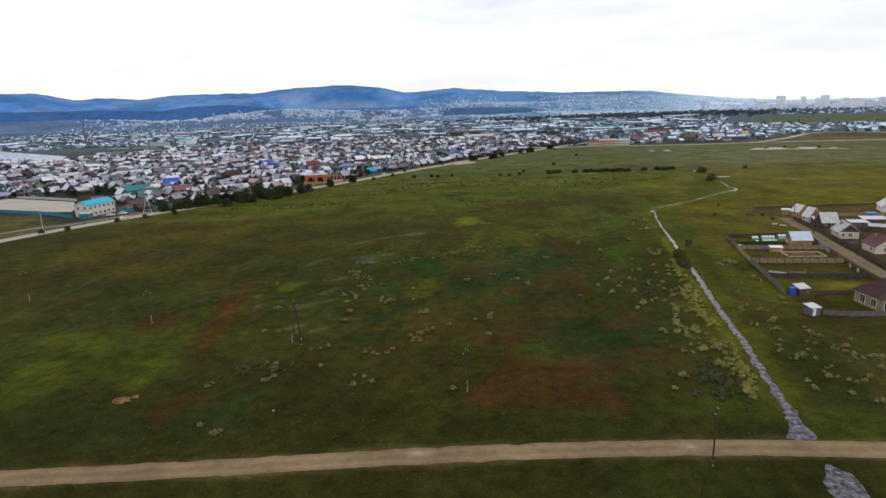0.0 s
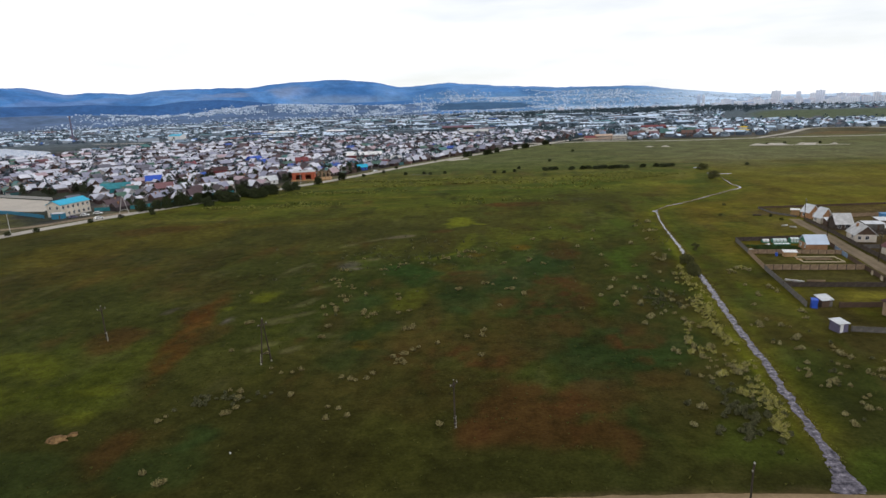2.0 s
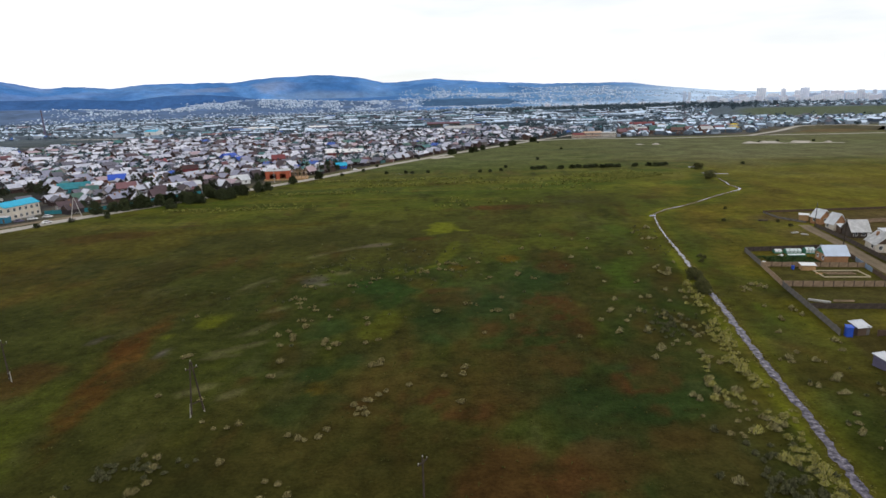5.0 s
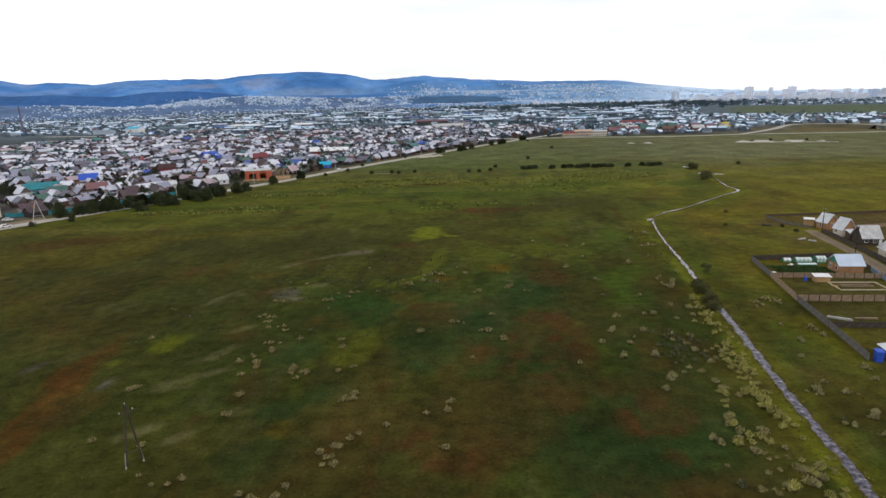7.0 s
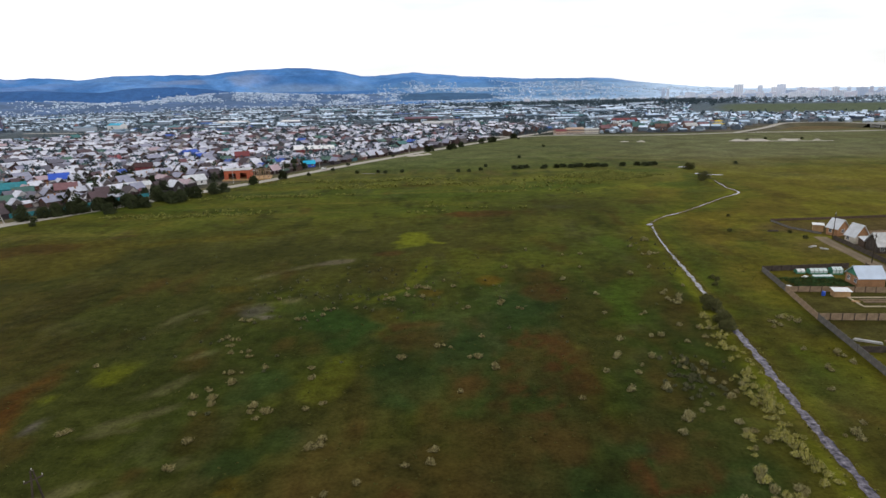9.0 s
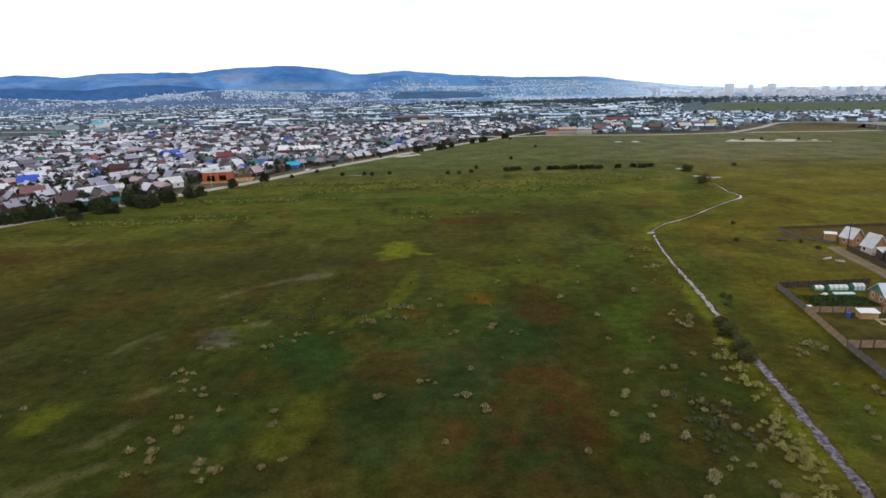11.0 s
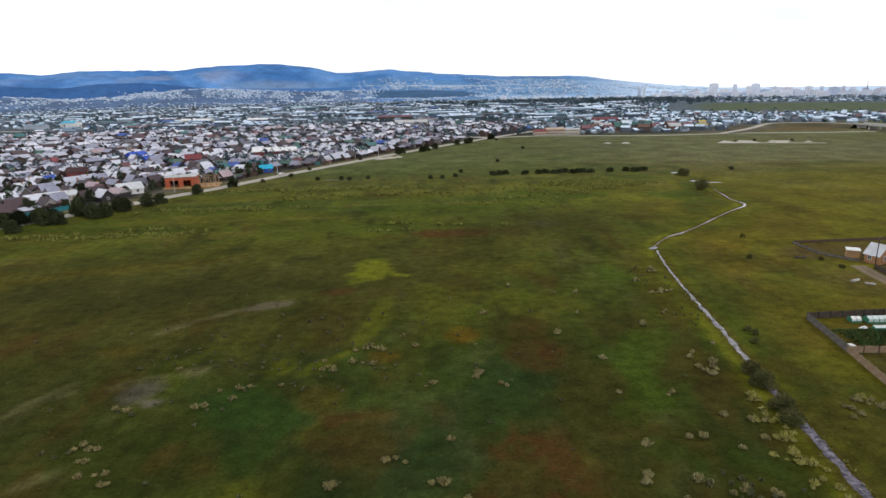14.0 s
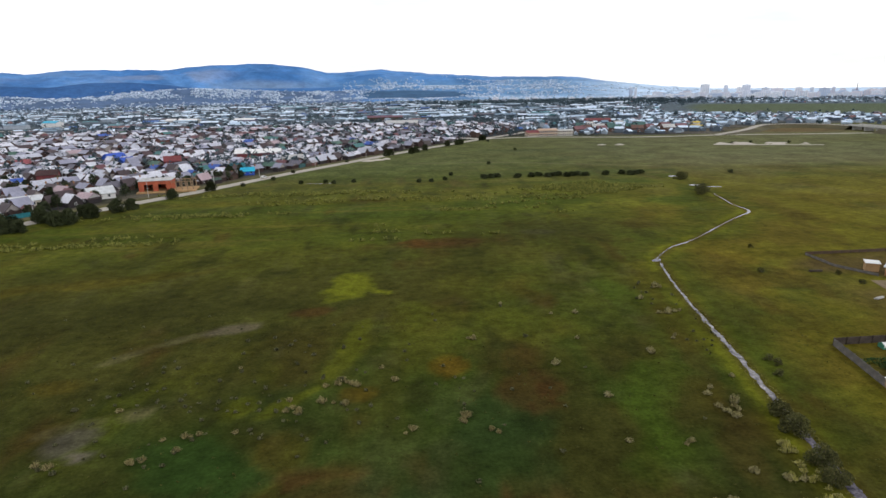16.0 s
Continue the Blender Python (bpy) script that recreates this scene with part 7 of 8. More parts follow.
g = Geo().bar((0, 0, 0), (0, 0, 7), 4, 4, 16).bar((0, 0, 7), (0, 0, 9), 4.1, 3.3, 16).bar((0, 0, 9), (0, 0, 10.4), 3.3, 1.8, 16).bar((0, 0, 10.4), (0, 0, 11), 1.8, 0.3, 16)
part("drum", g, M_PALE_BLUE, dome)
hall("market_hall", "long dull maroon market hall", "market hall", pose(290, 960, 0, 0, 0, 2), 36, 14, 5, 2.5, M_MAROON, M_MAROON, 1, 8)
hall("depot", "grey-violet depot with a pale roof", "depot", pose(-250, 1130, 0, 0, 0, -6), 34, 18, 8, 2.4, M_PURPLE, M_WHITE, 1, 8)
hall("depot", "pale workshop with a white roof", "depot", pose(-370, 1180, 0, 0, 0, -6), 55, 20, 7, 2.4, M_CONCRETE, M_WHITE, 1, 8)
hall("depot", "long white depot with a teal roof", "depot", pose(-560, 1130, 0, 0, 0, -12), 26, 18, 9, 3, M_WHITE, M_CYAN, 1, 5)
# tiered yellow-roofed pavilion
pav = thing("pavilion", "tiered yellow-roofed pavilion near the far road", "pavilion", at=pose(360, 806, 0, 0, 0, 10))
part("wall", Geo().box(-4.2, -4.2, 0, 4.2, 4.2, 4.4).box(-2.8, -2.8, 5.6, 2.8, 2.8, 8), M_WHITE, pav)
for z, s in ((4.4, 6.0), (8, 4.2)):
    part("roof", Geo().add([(-s, -s, z), (s, -s, z), (s, s, z), (-s, s, z), (-s * 0.45, -s * 0.45, z + 1.4), (s * 0.45, -s * 0.45, z + 1.4), (s * 0.45, s * 0.45, z + 1.4), (-s * 0.45, s * 0.45, z + 1.4)],
                       [(3, 2, 1, 0), (4, 5, 6, 7), (0, 1, 5, 4), (1, 2, 6, 5), (2, 3, 7, 6), (3, 0, 4, 7)]), M_YELLOW, pav)
# striped works chimney
stack = thing("works_chimney", "tall dark works chimney over the town", "chimney", at=pose(-821, 1209, 0))
part("shaft", Geo().bar((0, 0, 0), (0, 0, 54), 2.0, 1.1, 14), M_PURPLE, stack)
for z in (45, 50.0):
    part("band", Geo().bar((0, 0, z), (0, 0, z + 1.2), 1.4, 1.35, 14), M_DULL_BRICK, stack)
mast = thing("radio_mast", "slim lattice radio mast above the city", "mast", at=pose(1800, 2390, 0))
part("mast", Geo().bar((0, 0, 0), (0, 0, 52), 2.2, 0.9, 6), M_PURPLE, mast)


# cars
def car(label, x, y, turn, m):
    ob = thing("car", label, "car", at=pose(x, y, 0.03, 0, 0, turn))
    prof = [(-2.1, 0.35), (2.1, 0.35), (2.15, 0.75), (1.25, 0.9), (0.65, 1.42), (-1.2, 1.45), (-1.85, 0.95), (-2.15, 0.85)]
    n = len(prof)
    g = Geo().add([(px, -0.82, pz) for px, pz in prof] + [(px, 0.82, pz) for px, pz in prof],
                  [tuple(range(n)), tuple(range(2 * n - 1, n - 1, -1))] + [(i, n + i, n + (i + 1) % n, (i + 1) % n) for i in range(n)])
    body = part("body", g, m, ob)
    for s in (-1, 1):
        part("side_window", Geo().add([(-1.5, s * 0.83, 0.95), (1.0, s * 0.83, 0.95), (0.6, s * 0.83, 1.36), (-1.15, s * 0.83, 1.38)], [(0, 1, 2, 3)]), M_GLASS, body)
    part("windscreen", Geo().slab([(1.22, -0.7, 0.95), (1.22, 0.7, 0.95), (0.7, 0.7, 1.4), (0.7, -0.7, 1.4)], 0.02), M_GLASS, body)
    for wx in (-1.3, 1.35):
        for s in (-1, 1):
            wheel = part("wheel", Geo().bar((wx, s * 0.7, 0.31), (wx, s * 0.88, 0.31), 0.31, 0.31, 12), M_TYRE, ob)
            part("rim", Geo().bar((wx, s * 0.87, 0.31), (wx, s * 0.895, 0.31), 0.18, 0.18, 10), M_STEEL, wheel)
    return ob


car("white car on the main road", -189, 299, 57, M_WHITE)
car("pale car on the main road", -74, 480, 58, M_WHITE)
car("white car parked beside a building", -203, 309, 20, M_WHITE)
car("white car parked beside a building", -199, 314, 10, M_WHITE)
car("grey car parked in a yard", -206, 304, 40, M_PURPLE)
car("pale car parked by the street fence", 146.5, 228.0, 75, M_STEEL)

# town houses in rows that follow the main road
town_rnd = random.Random(21)
U, V = Vector((0.545, 0.838)), Vector((-0.838, 0.545))
ORIGIN = Vector((-177, 324))
SPECIAL = [(o.matrix_basis.translation.x, o.matrix_basis.translation.y) for o in scene.objects if o.parent is None and o.get("category") in ("house", "building", "workshop", "depot", "warehouse", "kiosk", "market hall", "pavilion")]
lots = []
v = 16.0
row_no = 0
while v < 700:
    u = -330 - 0.5 * v
    while u < 700:
        x = ORIGIN.x + U.x * u + V.x * v
        y = ORIGIN.y + U.y * u + V.y * v
        x, y = x + town_rnd.uniform(-2.5, 2.5), y + town_rnd.uniform(-2.5, 2.5)
        lots.append((x, y, row_no))
        u += town_rnd.uniform(8.5, 13.5)
    v += (10.5, 11.0, 15.0)[row_no % 3] if v < 250 else (11.5, 12.5, 16.0)[row_no % 3]
    row_no += 1
ax = np.array([p[0] for p in lots])
ay = np.array([p[1] for p in lots])
ok = (line_distance(ax, ay, TOWN_EDGE) < -11) & (ay > 230) & (np.abs(np.degrees(np.arctan2(ax, ay + 40))) < 44) & (np.hypot(ax, ay) < 1020)
for cx, cy, r in ((-292, 362, 52), (-290, 290, 62), (-250, 250, 45), (-226, 318, 28), (-238, 292, 34), (-121, 440, 21), (-186, 338, 15)):
    ok &= np.hypot(ax - cx, ay - cy) > r
ok &= ~((ax < -540) & (ay > 735))
for cx, cy in SPECIAL:
    ok &= np.hypot(ax - cx, ay - cy) > 10
ok &= np.abs(line_distance(ax, ay, [(-700, 1090), (-601, 1063), (-498, 1028), (-409, 1009), (-277, 930), (-180, 860), (-63, 812), (36, 780), (92, 735)])) > 14
lots = sorted((p for p, k in zip(lots, ok) if k), key=lambda p: math.hypot(p[0], p[1] - 60))

HOUSE_LABELS = ("one-storey timber town house with a pitched sheet roof", "small garden house with a steep pitched roof", "broad one-storey town house with a low pitched roof",
                "town house with an attic under a steep roof", "long low outbuilding with a shallow roof", "small shed with a pitched roof")
protos = []


def town_house(kind, at):
    """The first of each kind is built, the others are copies."""
    if len(protos) <= kind:
        l, d, w, r = ((7.8, 6.3, 2.6, 2.1), (6.0, 5.4, 2.5, 2.5), (9.6, 7.0, 2.7, 2.0), (7.2, 6.5, 2.7, 3.1), (9.0, 4.0, 2.3, 1.0), (5.2, 4.0, 2.1, 1.2))[kind]
        win = ((-l * 0.25, 0.9, 1.1, 1.3, 0), (l * 0.25, 0.9, 1.1, 1.3, 0), (0, 0.9, 1.0, 1.2, 3)) if kind < 4 else ()
        protos.append(gable_house("house" if kind < 4 else "outbuilding", HOUSE_LABELS[kind], "house" if kind < 4 else "outbuilding", at, l, d, w, r, M_WALL, M_ROOF, windows=win, chimney=kind in (0, 2), ribs=False, group="town houses" if kind < 4 else "town outbuildings"))
        return protos[-1]
    return copy_thing(protos[kind], at)


NEAR_TOWN = 295
for i, (x, y, r) in enumerate(lots[:NEAR_TOWN]):
    kind = i if i < 6 else town_rnd.choice((0, 0, 0, 1, 1, 2, 2, 3, 3, 4, 5))
    town_house(kind, pose(x, y, 0, 0, 0, 57 + town_rnd.choice((0, 90, 180, 270)) + town_rnd.uniform(-8, 8)))


def house_block(name, label, category, houses, m_wall, m_roof):
    """Houses past counting, joined: x, y, z, turn, length, depth, wall, rise."""
    v, f, mats = [], [], []
    for x, y, z, turn, l, d, w, r in houses:
        c, s = math.cos(turn), math.sin(turn)
        l, d = l / 2, d / 2
        o, k = 0.4, 0.4 * r / d
        body = [(-l, -d, -3), (l, -d, -3), (l, d, -3), (-l, d, -3), (-l, -d, w), (l, -d, w), (l, d, w), (-l, d, w), (-l, 0, w + r), (l, 0, w + r)]
        roof = [(-l - o, -d - o, w - k + 0.15), (l + o, -d - o, w - k + 0.15), (l + o, 0, w + r + 0.15), (-l - o, 0, w + r + 0.15), (l + o, d + o, w - k + 0.15), (-l - o, d + o, w - k + 0.15)]
        n = len(v)
        v += [(x + px * c - py * s, y + px * s + py * c, z + pz) for px, py, pz in body + roof]
        f += [(n, n + 1, n + 5, n + 4), (n + 2, n + 3, n + 7, n + 6), (n + 1, n + 2, n + 6, n + 9, n + 5), (n + 3, n, n + 4, n + 8, n + 7)]
        n += 10
        f += [(n, n + 1, n + 2, n + 3), (n + 3, n + 2, n + 4, n + 5)]
        mats += [0, 0, 0, 0, 1, 1]
    me = bpy.data.meshes.new(name)
    me.from_pydata(v, [], f)
    me.materials.append(m_wall)
    me.materials.append(m_roof)
    me.polygons.foreach_set("material_index", mats)
    return tagged(new(name, me), label, category, kind="stuff")


def shape(rnd, k=1.0):
    l, d, w, r = rnd.choice(((7.0, 5.6, 2.5, 1.9), (5.2, 4.8, 2.4, 2.3), (8.8, 6.4, 2.6, 1.8), (6.4, 5.8, 2.6, 2.9), (8.5, 3.6, 2.2, 0.9), (4.6, 3.6, 2.0, 1.1), (10, 7, 4.4, 2.0)))
    return l * k, d * k, w * k, r * k


turn0 = radians(57)
rest = [(x, y, 0, turn0 + town_rnd.choice((0, 1, 2, 3)) * math.pi / 2 + town_rnd.uniform(-0.15, 0.15), *shape(town_rnd, 1.13)) for x, y, r in lots[NEAR_TOWN:]]
# sheds, verandas and lean-tos between the houses
yard = []
for x, y, r in lots:
    for _ in range(2):
        if town_rnd.random() < 0.55:
            a = turn0 + town_rnd.choice((0, 1)) * math.pi / 2 + town_rnd.uniform(-0.1, 0.1)
            yard.append((x + town_rnd.uniform(-9, 9), y + town_rnd.uniform(-9, 9), 0, a, town_rnd.uniform(3, 8), town_rnd.uniform(2.5, 4.5), town_rnd.uniform(1.8, 2.4), town_rnd.uniform(0.4, 1.2)))
yard = [h for h in yard if line_distance(np.array([h[0]]), np.array([h[1]]), TOWN_EDGE)[0] < -8]
house_block("town_houses", "crowded pale-roofed houses farther into town", "houses", rest, M_WALL_I, M_ROOF_I)
house_block("yard_sheds", "small sheds and lean-tos in the town's yards", "sheds", yard, M_WALL_I, M_SHED_ROOF)

# the far town, its industrial belt and the houses on the slopes
far_rnd = random.Random(33)
far = []
while len(far) < 7000:
    r = 1000 + 2100 * far_rnd.random() ** 0.9
    az = far_rnd.uniform(-44, 44)
    x, y = r * math.sin(radians(az)), r * math.cos(radians(az))
    if y < 760 and x > 80:
        continue
    if -1100 < x < -540 and 735 < y < 1130 and r < 1380:
        continue
    if az > 22.5 and 1310 < r < 2010:
        continue
    if far_rnd.random() > ramp01(np.array([field(np.array([x]), np.array([y]), 260, 91, 3)[0]]), 0.28, 0.5)[0] + 0.15:
        continue
    if az < -14 and r > 2500 and far_rnd.random() < 0.45:
        continue
    k = 1.0 if r < 1700 else 0.85
    far.append((x, y, 0, far_rnd.uniform(0, 3.14), *shape(far_rnd, k)))
for _ in range(430):            # band of houses in front of the common green
    az, r = far_rnd.uniform(20, 46), far_rnd.uniform(1080, 1290)
    far.append((r * math.sin(radians(az)), r * math.cos(radians(az)), 0, far_rnd.uniform(0, 3.14), *shape(far_rnd)))
for _ in range(330):            # close rows behind the far road
    x, y = far_rnd.uniform(150, 480), far_rnd.uniform(762, 1010)
    if line_distance(np.array([x]), np.array([y]), TOWN_EDGE)[0] < -16 and math.hypot(x - 360, y - 806) > 16 and math.hypot(x - 160, y - 757) > 34:
        far.append((x, y, 0, far_rnd.uniform(0, 3.14), *shape(far_rnd)))
# on the slopes: bearings, distances, how many
slope_rng = np.random.default_rng(4)
slope = []
for az0, az1, r0, r1, n in ((-33, -26, 3330, 3600, 900), (-26.5, -13, 3390, 3640, 2300), (-13.5, -3.5, 3230, 3570, 2400), (-3.5, 2.2, 3640, 4120, 1500), (2, 6.6, 3620, 3860, 900), (6, 15, 3150, 4250, 3000), (4.6, 6.3, 4400, 4520, 70), (14, 26, 3150, 4150, 2200), (-2, 5.6, 3060, 3220, 500), (-36, -13, 2960, 3200, 500)):
    az = slope_rng.uniform(az0, az1, n) + slope_rng.normal(0, 0.8, n)
    r = slope_rng.uniform(r0, r1, n) + slope_rng.normal(0, 22, n)
    x, y = r * np.sin(np.radians(az)), r * np.cos(np.radians(az))
    keep = (field(az * 62, r * 0.8, 90, 95, 3) + 0.8 * (field(az * 62, r * 0.5, 30, 96, 2) - 0.5) > 0.36 + 0.22 * slope_rng.random(n)) & (np.abs(az - 1.5) / 5.2 + np.abs(r - 3410) / 190 > 1)
    z = plan_height(x, y)
    for hx, hy, hz in zip(x[keep].tolist(), y[keep].tolist(), z[keep].tolist()):
        slope.append((hx, hy, hz - 3, far_rnd.uniform(0, 3.14), *shape(far_rnd, 0.78)))
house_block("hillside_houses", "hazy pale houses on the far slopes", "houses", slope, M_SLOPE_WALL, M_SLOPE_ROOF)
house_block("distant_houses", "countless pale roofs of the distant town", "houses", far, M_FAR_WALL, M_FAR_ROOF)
sheds = []
while len(sheds) < 300:
    az, r = far_rnd.uniform(-40, 20), far_rnd.uniform(1050, 2300)
    x, y = r * math.sin(radians(az)), r * math.cos(radians(az))
    if (y < 800 and x > 60) or (-1100 < x < -540 and 735 < y < 1130):
        continue
    sheds.append((x, y, 0, far_rnd.uniform(-0.25, 0.25), far_rnd.uniform(18, 50), far_rnd.uniform(9, 16), far_rnd.uniform(4, 7), far_rnd.uniform(1, 2.5)))
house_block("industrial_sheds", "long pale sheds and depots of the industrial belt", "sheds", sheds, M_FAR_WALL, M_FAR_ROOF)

# city blocks on the eastern horizon: bearing, distance, width, height
# skyline haze put into the colour: walls and windows paled towards the sky
M_BLOCK = surface("hazed_panel_blocks", None, 0.8, vary=0.1, coarse=0.05, fine=0.3, bump=0, palette=((3, (0.86, 0.88, 0.94)), (3, (0.76, 0.80, 0.90)), (2, (0.52, 0.62, 0.80)), (2, (0.76, 0.73, 0.80))))
M_BLOCK_GLASS = surface("hazed_block_windows", (0.60, 0.67, 0.78), 0.3, vary=0.1, bump=0)


def city_block(label, az, r, width, depth, height):
    x, y = r * math.sin(radians(az)), r * math.cos(radians(az))
    ob = thing("apartment_block", label, "apartment block", "city skyline", at=pose(x, y, 0, 0, 0, -az + city_rnd.uniform(-12, 12)))
    w, d = width / 2, depth / 2
    part("wall", Geo().box(-w, -d, 0, w, d, height), M_BLOCK, ob)
    part("roof", Geo().box(-w - 0.3, -d - 0.3, height, w + 0.3, d + 0.3, height + 1).box(-3, -2, height + 1, 3, 2, height + 4), M_BLOCK, ob)
    for k in range(max(2, int(width / 7))):
        n = max(2, int(width / 7))
        u = -w + width * (k + 0.5) / n
        part("window_strip", Geo().box(u - 1.2, -d - 0.15, 1.0, u + 1.2, -d + 0.05, height - 1.5), M_BLOCK_GLASS, ob)
    return ob


city_rnd = random.Random(8)
TALL = "tall pale apartment tower on the horizon"
for az, r, w, h in ((26.4, 3000, 36, 54), (28.0, 3050, 16, 48), (29.5, 3000, 32, 50), (29.0, 2980, 22, 40), (30.9, 3000, 30, 36), (31.7, 3020, 46, 34), (33.2, 3040, 26, 36), (34.1, 3000, 14, 34), (34.9, 2960, 38, 32), (35.5, 2990, 14, 34), (36.1, 3000, 20, 29), (36.9, 3000, 24, 26), (25.0, 3000, 30, 30), (27.3, 3000, 42, 30), (37.9, 3000, 26, 27), (38.8, 3030, 30, 30), (39.6, 3000, 22, 26), (32.4, 2990, 40, 26), (30.2, 3050, 50, 26), (20.5, 3120, 14, 46), (20.9, 3120, 12, 44)):
    city_block(TALL if h > 42 else "pale apartment block on the horizon", az, r, w, 14, h)
for i in range(90):
    az = city_rnd.uniform(22, 41)
    city_block("pale apartment block far off", az, city_rnd.uniform(2750, 3100), city_rnd.uniform(16, 44), 12, city_rnd.uniform(12, 25))
for i in range(36):
    az = city_rnd.uniform(5, 41)
    city_block("low pale apartment block far off", az, city_rnd.uniform(2650, 3100), city_rnd.uniform(14, 36), 12, city_rnd.uniform(9, 15))

# garden trees: nearest as things, the rest joined
GARDEN = "dark leafy tree among the town's yards"
tree_spots = []
for i in range(3000):
    az, r = far_rnd.uniform(-42, 20), far_rnd.uniform(380, 1900)
    x, y = r * math.sin(radians(az)), r * math.cos(radians(az))
    if line_distance(np.array([x]), np.array([y]), TOWN_EDGE)[0] < -10 and not (-420 < x < -200 and y < 390) and not (-1100 < x < -540 and 735 < y < 1130):
        tree_spots.append((x, y))
for i in range(800):
    az, r = far_rnd.uniform(-14, 14), far_rnd.uniform(470, 1150)
    x, y = r * math.sin(radians(az)), r * math.cos(radians(az))
    if line_distance(np.array([x]), np.array([y]), TOWN_EDGE)[0] < -12 and not (-420 < x < -200 and y < 390) and not (-1100 < x < -540 and 735 < y < 1130):
        tree_spots.append((x, y))
tree_spots.sort(key=lambda p: math.hypot(p[0], p[1]))
kinds = []
for i, (x, y) in enumerate(tree_spots[:90:1]):
    if i < 3:
        kinds.append(tree_kind("tree", GARDEN, "tree", "garden trees", 60 + i, (5.5, 4.6, 7.0)[i], (2.2, 1.9, 2.2)[i], 0.15, 13, 70, 0.34, 0.25, leaf_material=M_TOWN_LEAF, at=pose(x, y, 0)))
    else:
        copy_thing(kinds[i % 3], pose(x, y, 0, 0, 0, 50 * i))


def leafy(name, label, places, material):
    """Crowns of far trees, joined."""
    rnd = random.Random(3)
    v, f = [], []
    for x, y, z, h, s in places:
        for _ in range(36):
            a, t = rnd.uniform(0, 6.28), rnd.random()
            q = s * math.sin(math.pi * (0.15 + 0.8 * t)) * rnd.uniform(0.5, 1.0)
            px, py, pz = x + q * math.cos(a), y + q * math.sin(a), z + h * (0.08 + 0.9 * t)
            n = len(v)
            b = rnd.uniform(0.25, 0.5) * s
            for _ in range(3):
                v.append((px + rnd.uniform(-b, b), py + rnd.uniform(-b, b), pz + rnd.uniform(-b, b)))
            f.append((n, n + 1, n + 2))
    me = bpy.data.meshes.new(name)
    me.from_pydata(v, [], f)
    me.materials.append(material)
    return tagged(new(name, me), label, "trees", kind="stuff")


woods = [(x, y, 0, far_rnd.uniform(5, 10), far_rnd.uniform(2.2, 3.6)) for x, y in tree_spots[90:]]
for _ in range(1000):
    az, r = far_rnd.uniform(-42, 44), far_rnd.uniform(1000, 3100)
    x, y = r * math.sin(radians(az)), r * math.cos(radians(az))
    if (y < 770 and x > 60) or (az > 22.5 and 1310 < r < 2010) or (-1100 < x < -540 and 735 < y < 1130):
        continue
    woods.append((x, y, 0, far_rnd.uniform(6, 12), far_rnd.uniform(3, 6)))
for _ in range(900):            # belts of woodland on the plain
    az, r = far_rnd.gauss(15, 7), far_rnd.gauss(2250, 160)
    woods.append((r * math.sin(radians(az)), r * math.cos(radians(az)), 0, far_rnd.uniform(8, 14), far_rnd.uniform(5, 9)))
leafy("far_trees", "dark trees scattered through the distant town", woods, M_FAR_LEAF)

# a low heap of rusty straw, and small pale lumps beside it
def heap(label, category, x, y, a, b, height, material, seed):
    rnd = random.Random(seed)
    g = Geo()
    for j in range(5):
        for i in range(14):
            t = 2 * math.pi * i / 14
            k = (1 - j / 5) * rnd.uniform(0.5, 1.35)
            g.v.append((a * k * math.cos(t), b * k * math.sin(t), height * (1 - (1 - j / 5) ** 1.7) * rnd.uniform(0.8, 1.1)))
    g.v.append((0, 0, height))
    g.f += [(j * 14 + i, j * 14 + (i + 1) % 14, j * 14 + 14 + (i + 1) % 14, j * 14 + 14 + i) for j in range(4) for i in range(14)] + [(56 + i, 56 + (i + 1) % 14, 70) for i in range(14)]
    ob = new(category.replace(" ", "_"), g.mesh(category, material, True))
    ob.matrix_basis = pose(x, y, 0, 0, 0, 15)
    return tagged(ob, label, category)


M_STRAW = surface("rusty_old_straw", (0.17, 0.105, 0.048), 0.95, vary=0.6, coarse=0.8, fine=5.0, bump=0.8, spec=0.05)
heap("low heap of rust-brown old straw on the meadow", "straw heap", -66.6, 95.2, 1.7, 1.2, 0.8, M_STRAW, 3)
heap("small flat heap of rust-brown straw on the meadow", "straw heap", -65.0, 96.8, 0.9, 0.7, 0.4, M_STRAW, 4)
heap("small pale stone lying in the grass", "stone", -36.0, 91.1, 0.2, 0.16, 0.25, M_CONCRETE, 5)

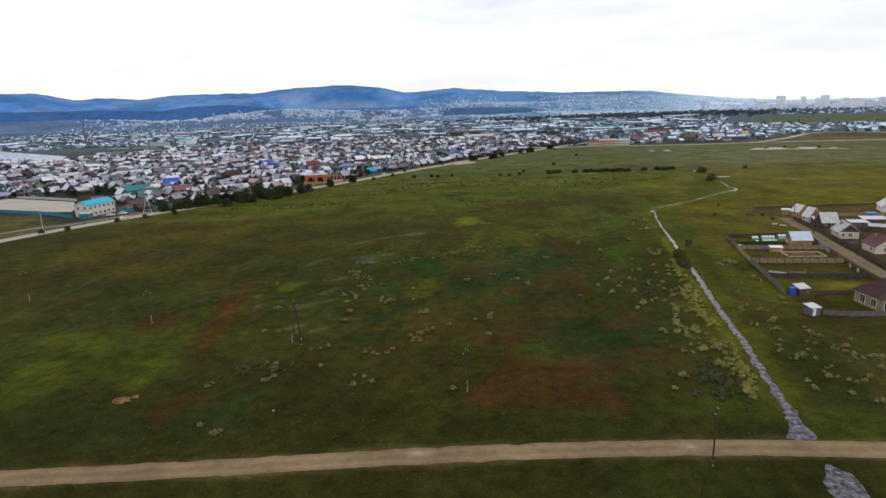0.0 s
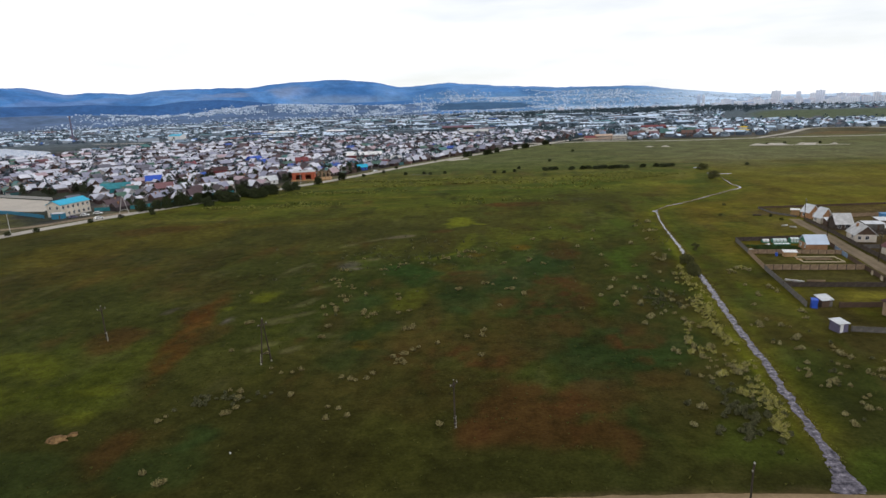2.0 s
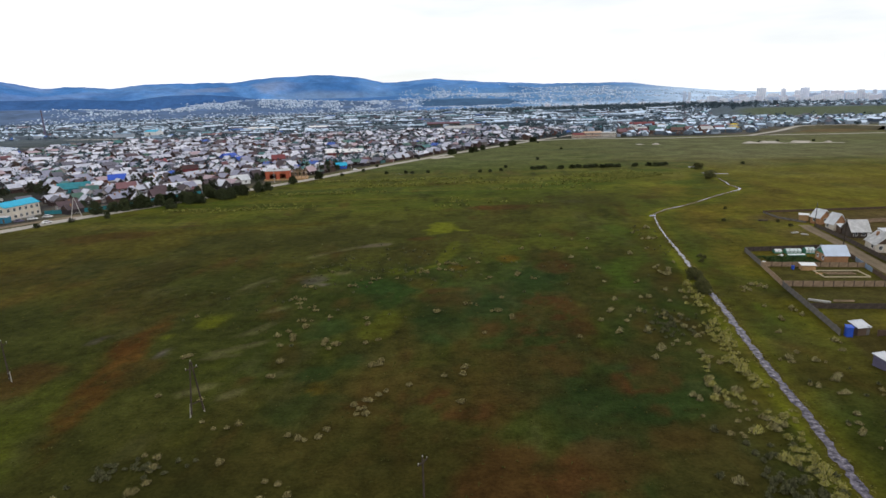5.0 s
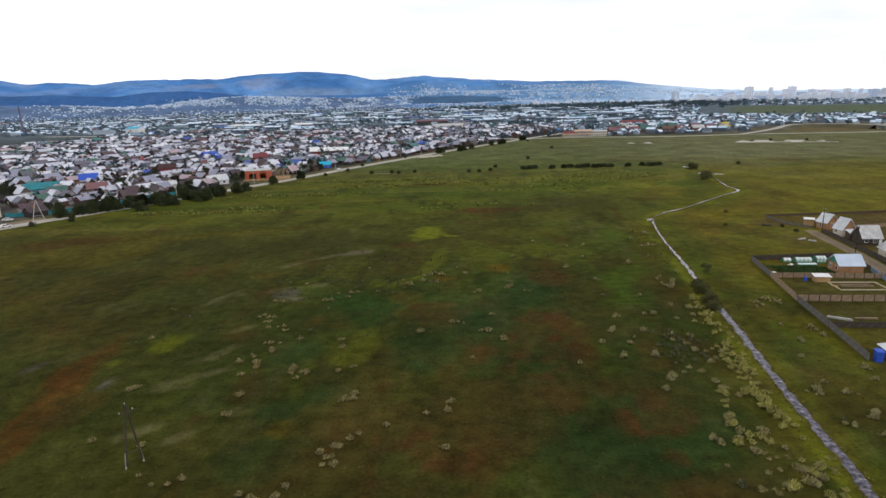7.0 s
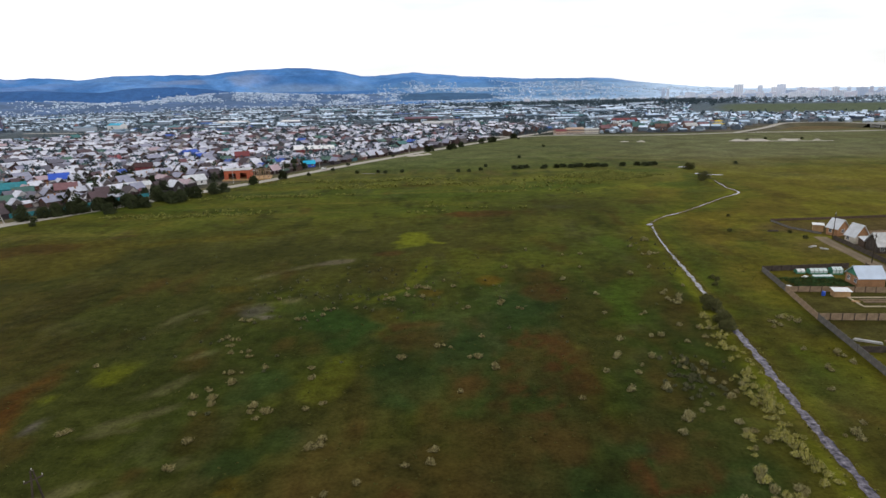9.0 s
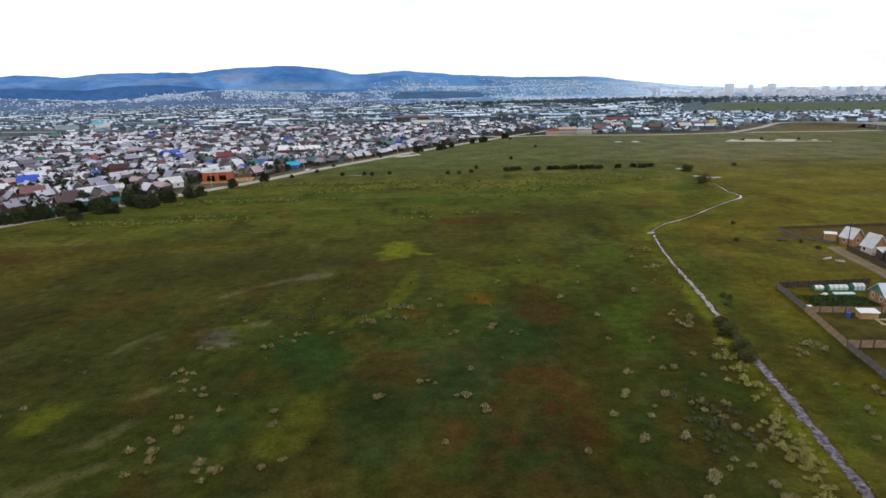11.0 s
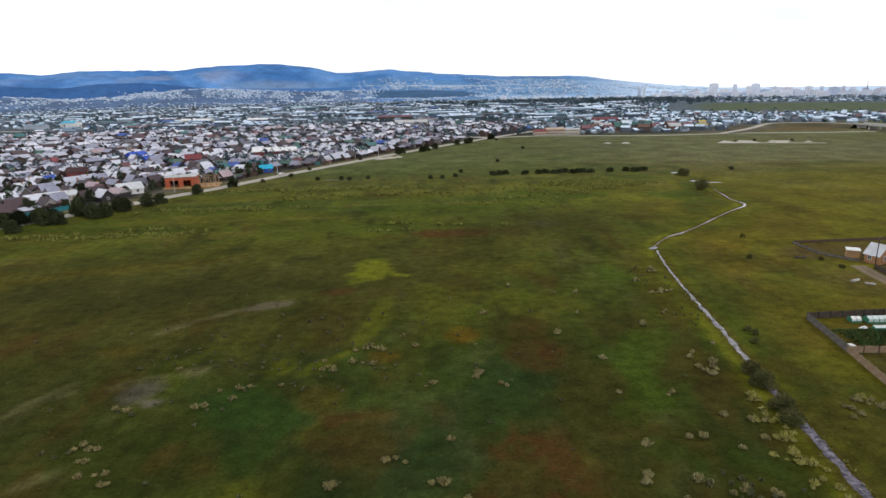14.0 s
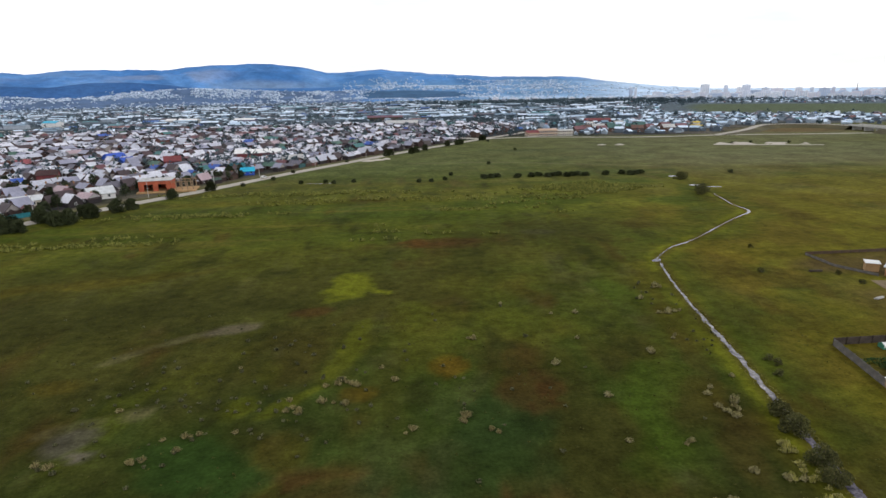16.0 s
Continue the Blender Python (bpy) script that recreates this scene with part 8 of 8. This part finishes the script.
# bare earth lot with heaps at the end of the meadow
tagged(part("pavement", Geo().add([(281, 617, 0.04), (300, 611, 0.04), (345, 600, 0.04), (366, 594, 0.04), (368, 598, 0.04), (340, 606, 0.04), (352, 625, 0.04), (343, 628, 0.04), (330, 610, 0.04), (318, 612, 0.04), (322, 634, 0.04), (314, 636, 0.04), (302, 615, 0.04), (300, 640, 0.04)], [tuple(range(14))]), M_SAND),
       "pale bare earth lot at the meadow's far end", "lot", kind="structure")
lot_rnd = random.Random(9)
heaps = [(lot_rnd.uniform(300, 366), lot_rnd.uniform(606, 634)) for _ in range(7)]
for x, y in heaps + [(-8, 561), (-14, 556), (-2, 566), (190, 640), (205, 636)]:
    g = Geo()
    h, s = lot_rnd.uniform(0.6, 1.3), lot_rnd.uniform(2.5, 5)
    for j in range(4):
        for i in range(10):
            a = 2 * math.pi * i / 10
            k = s * (1 - j / 4) * lot_rnd.uniform(0.8, 1.2)
            g.v.append((k * math.cos(a), 0.8 * k * math.sin(a), h * (1 - (1 - j / 4) ** 1.6)))
    g.v.append((0, 0, h))
    g.f += [(j * 10 + i, j * 10 + (i + 1) % 10, j * 10 + 10 + (i + 1) % 10, j * 10 + 10 + i) for j in range(3) for i in range(10)] + [(30 + i, 30 + (i + 1) % 10, 40) for i in range(10)]
    ob = new("earth_heap", g.mesh("earth_heap", M_SAND, True))
    ob.matrix_basis = pose(x, y, 0)
    tagged(ob, "pale heap of bare earth", "earth heap", "earth heaps")

# highway embankment and bridge
g = Geo()
line = curve_points(HIGHWAY, 12)
prof = ((-14, 0.0), (-7, 4.0), (7, 4.0), (14, 0.0))
for i, p in enumerate(line):
    d = (line[min(i + 1, len(line) - 1)] - line[max(i - 1, 0)]).normalized()
    side = Vector((d.y, -d.x, 0))
    rise = min(1.0, i / 10)
    g.v += [tuple(p + side * o + Vector((0, 0, h * rise))) for o, h in prof]
g.f += [(4 * (i - 1) + j, 4 * (i - 1) + j + 1, 4 * i + j + 1, 4 * i + j) for i in range(1, len(line)) for j in range(3) if not 690 < line[i].y < 742 or line[i].x < 480]
M_BANK = surface("dry_grass_bank", (0.085, 0.075, 0.04), 0.95, vary=0.25, coarse=0.05, fine=0.5)
tagged(part("embankment", g, M_BANK), "dry grass highway embankment", "embankment", kind="structure")
g = ribbon(HIGHWAY, 8, 4.15, step=12)
for i in range(len(g.v)):
    x, y, z = g.v[i]
    g.v[i] = (x, y, 0.15 + 4.0 * min(1.0, (i // 2) / 10))
tagged(part("road", g, M_ASPHALT), "grey highway on an embankment", "road", kind="structure")
bridge = thing("road_bridge", "long grey concrete bridge of the highway", "bridge", at=pose(510.5, 716, 0, 0, 0, 86))
part("deck", Geo().box(-34, -6.5, 4.3, 34, 6.5, 5.4), M_CONCRETE, bridge)
for s in (-1, 1):
    part("parapet", Geo().box(-34, s * 6.3 - 0.2, 5.4, 34, s * 6.3 + 0.2, 6.4), M_CONCRETE, bridge)
for x in (-28, -9, 9, 28):
    part("pier", Geo().box(x - 0.8, -5, 0, x + 0.8, 5, 4.3), M_CONCRETE, bridge)
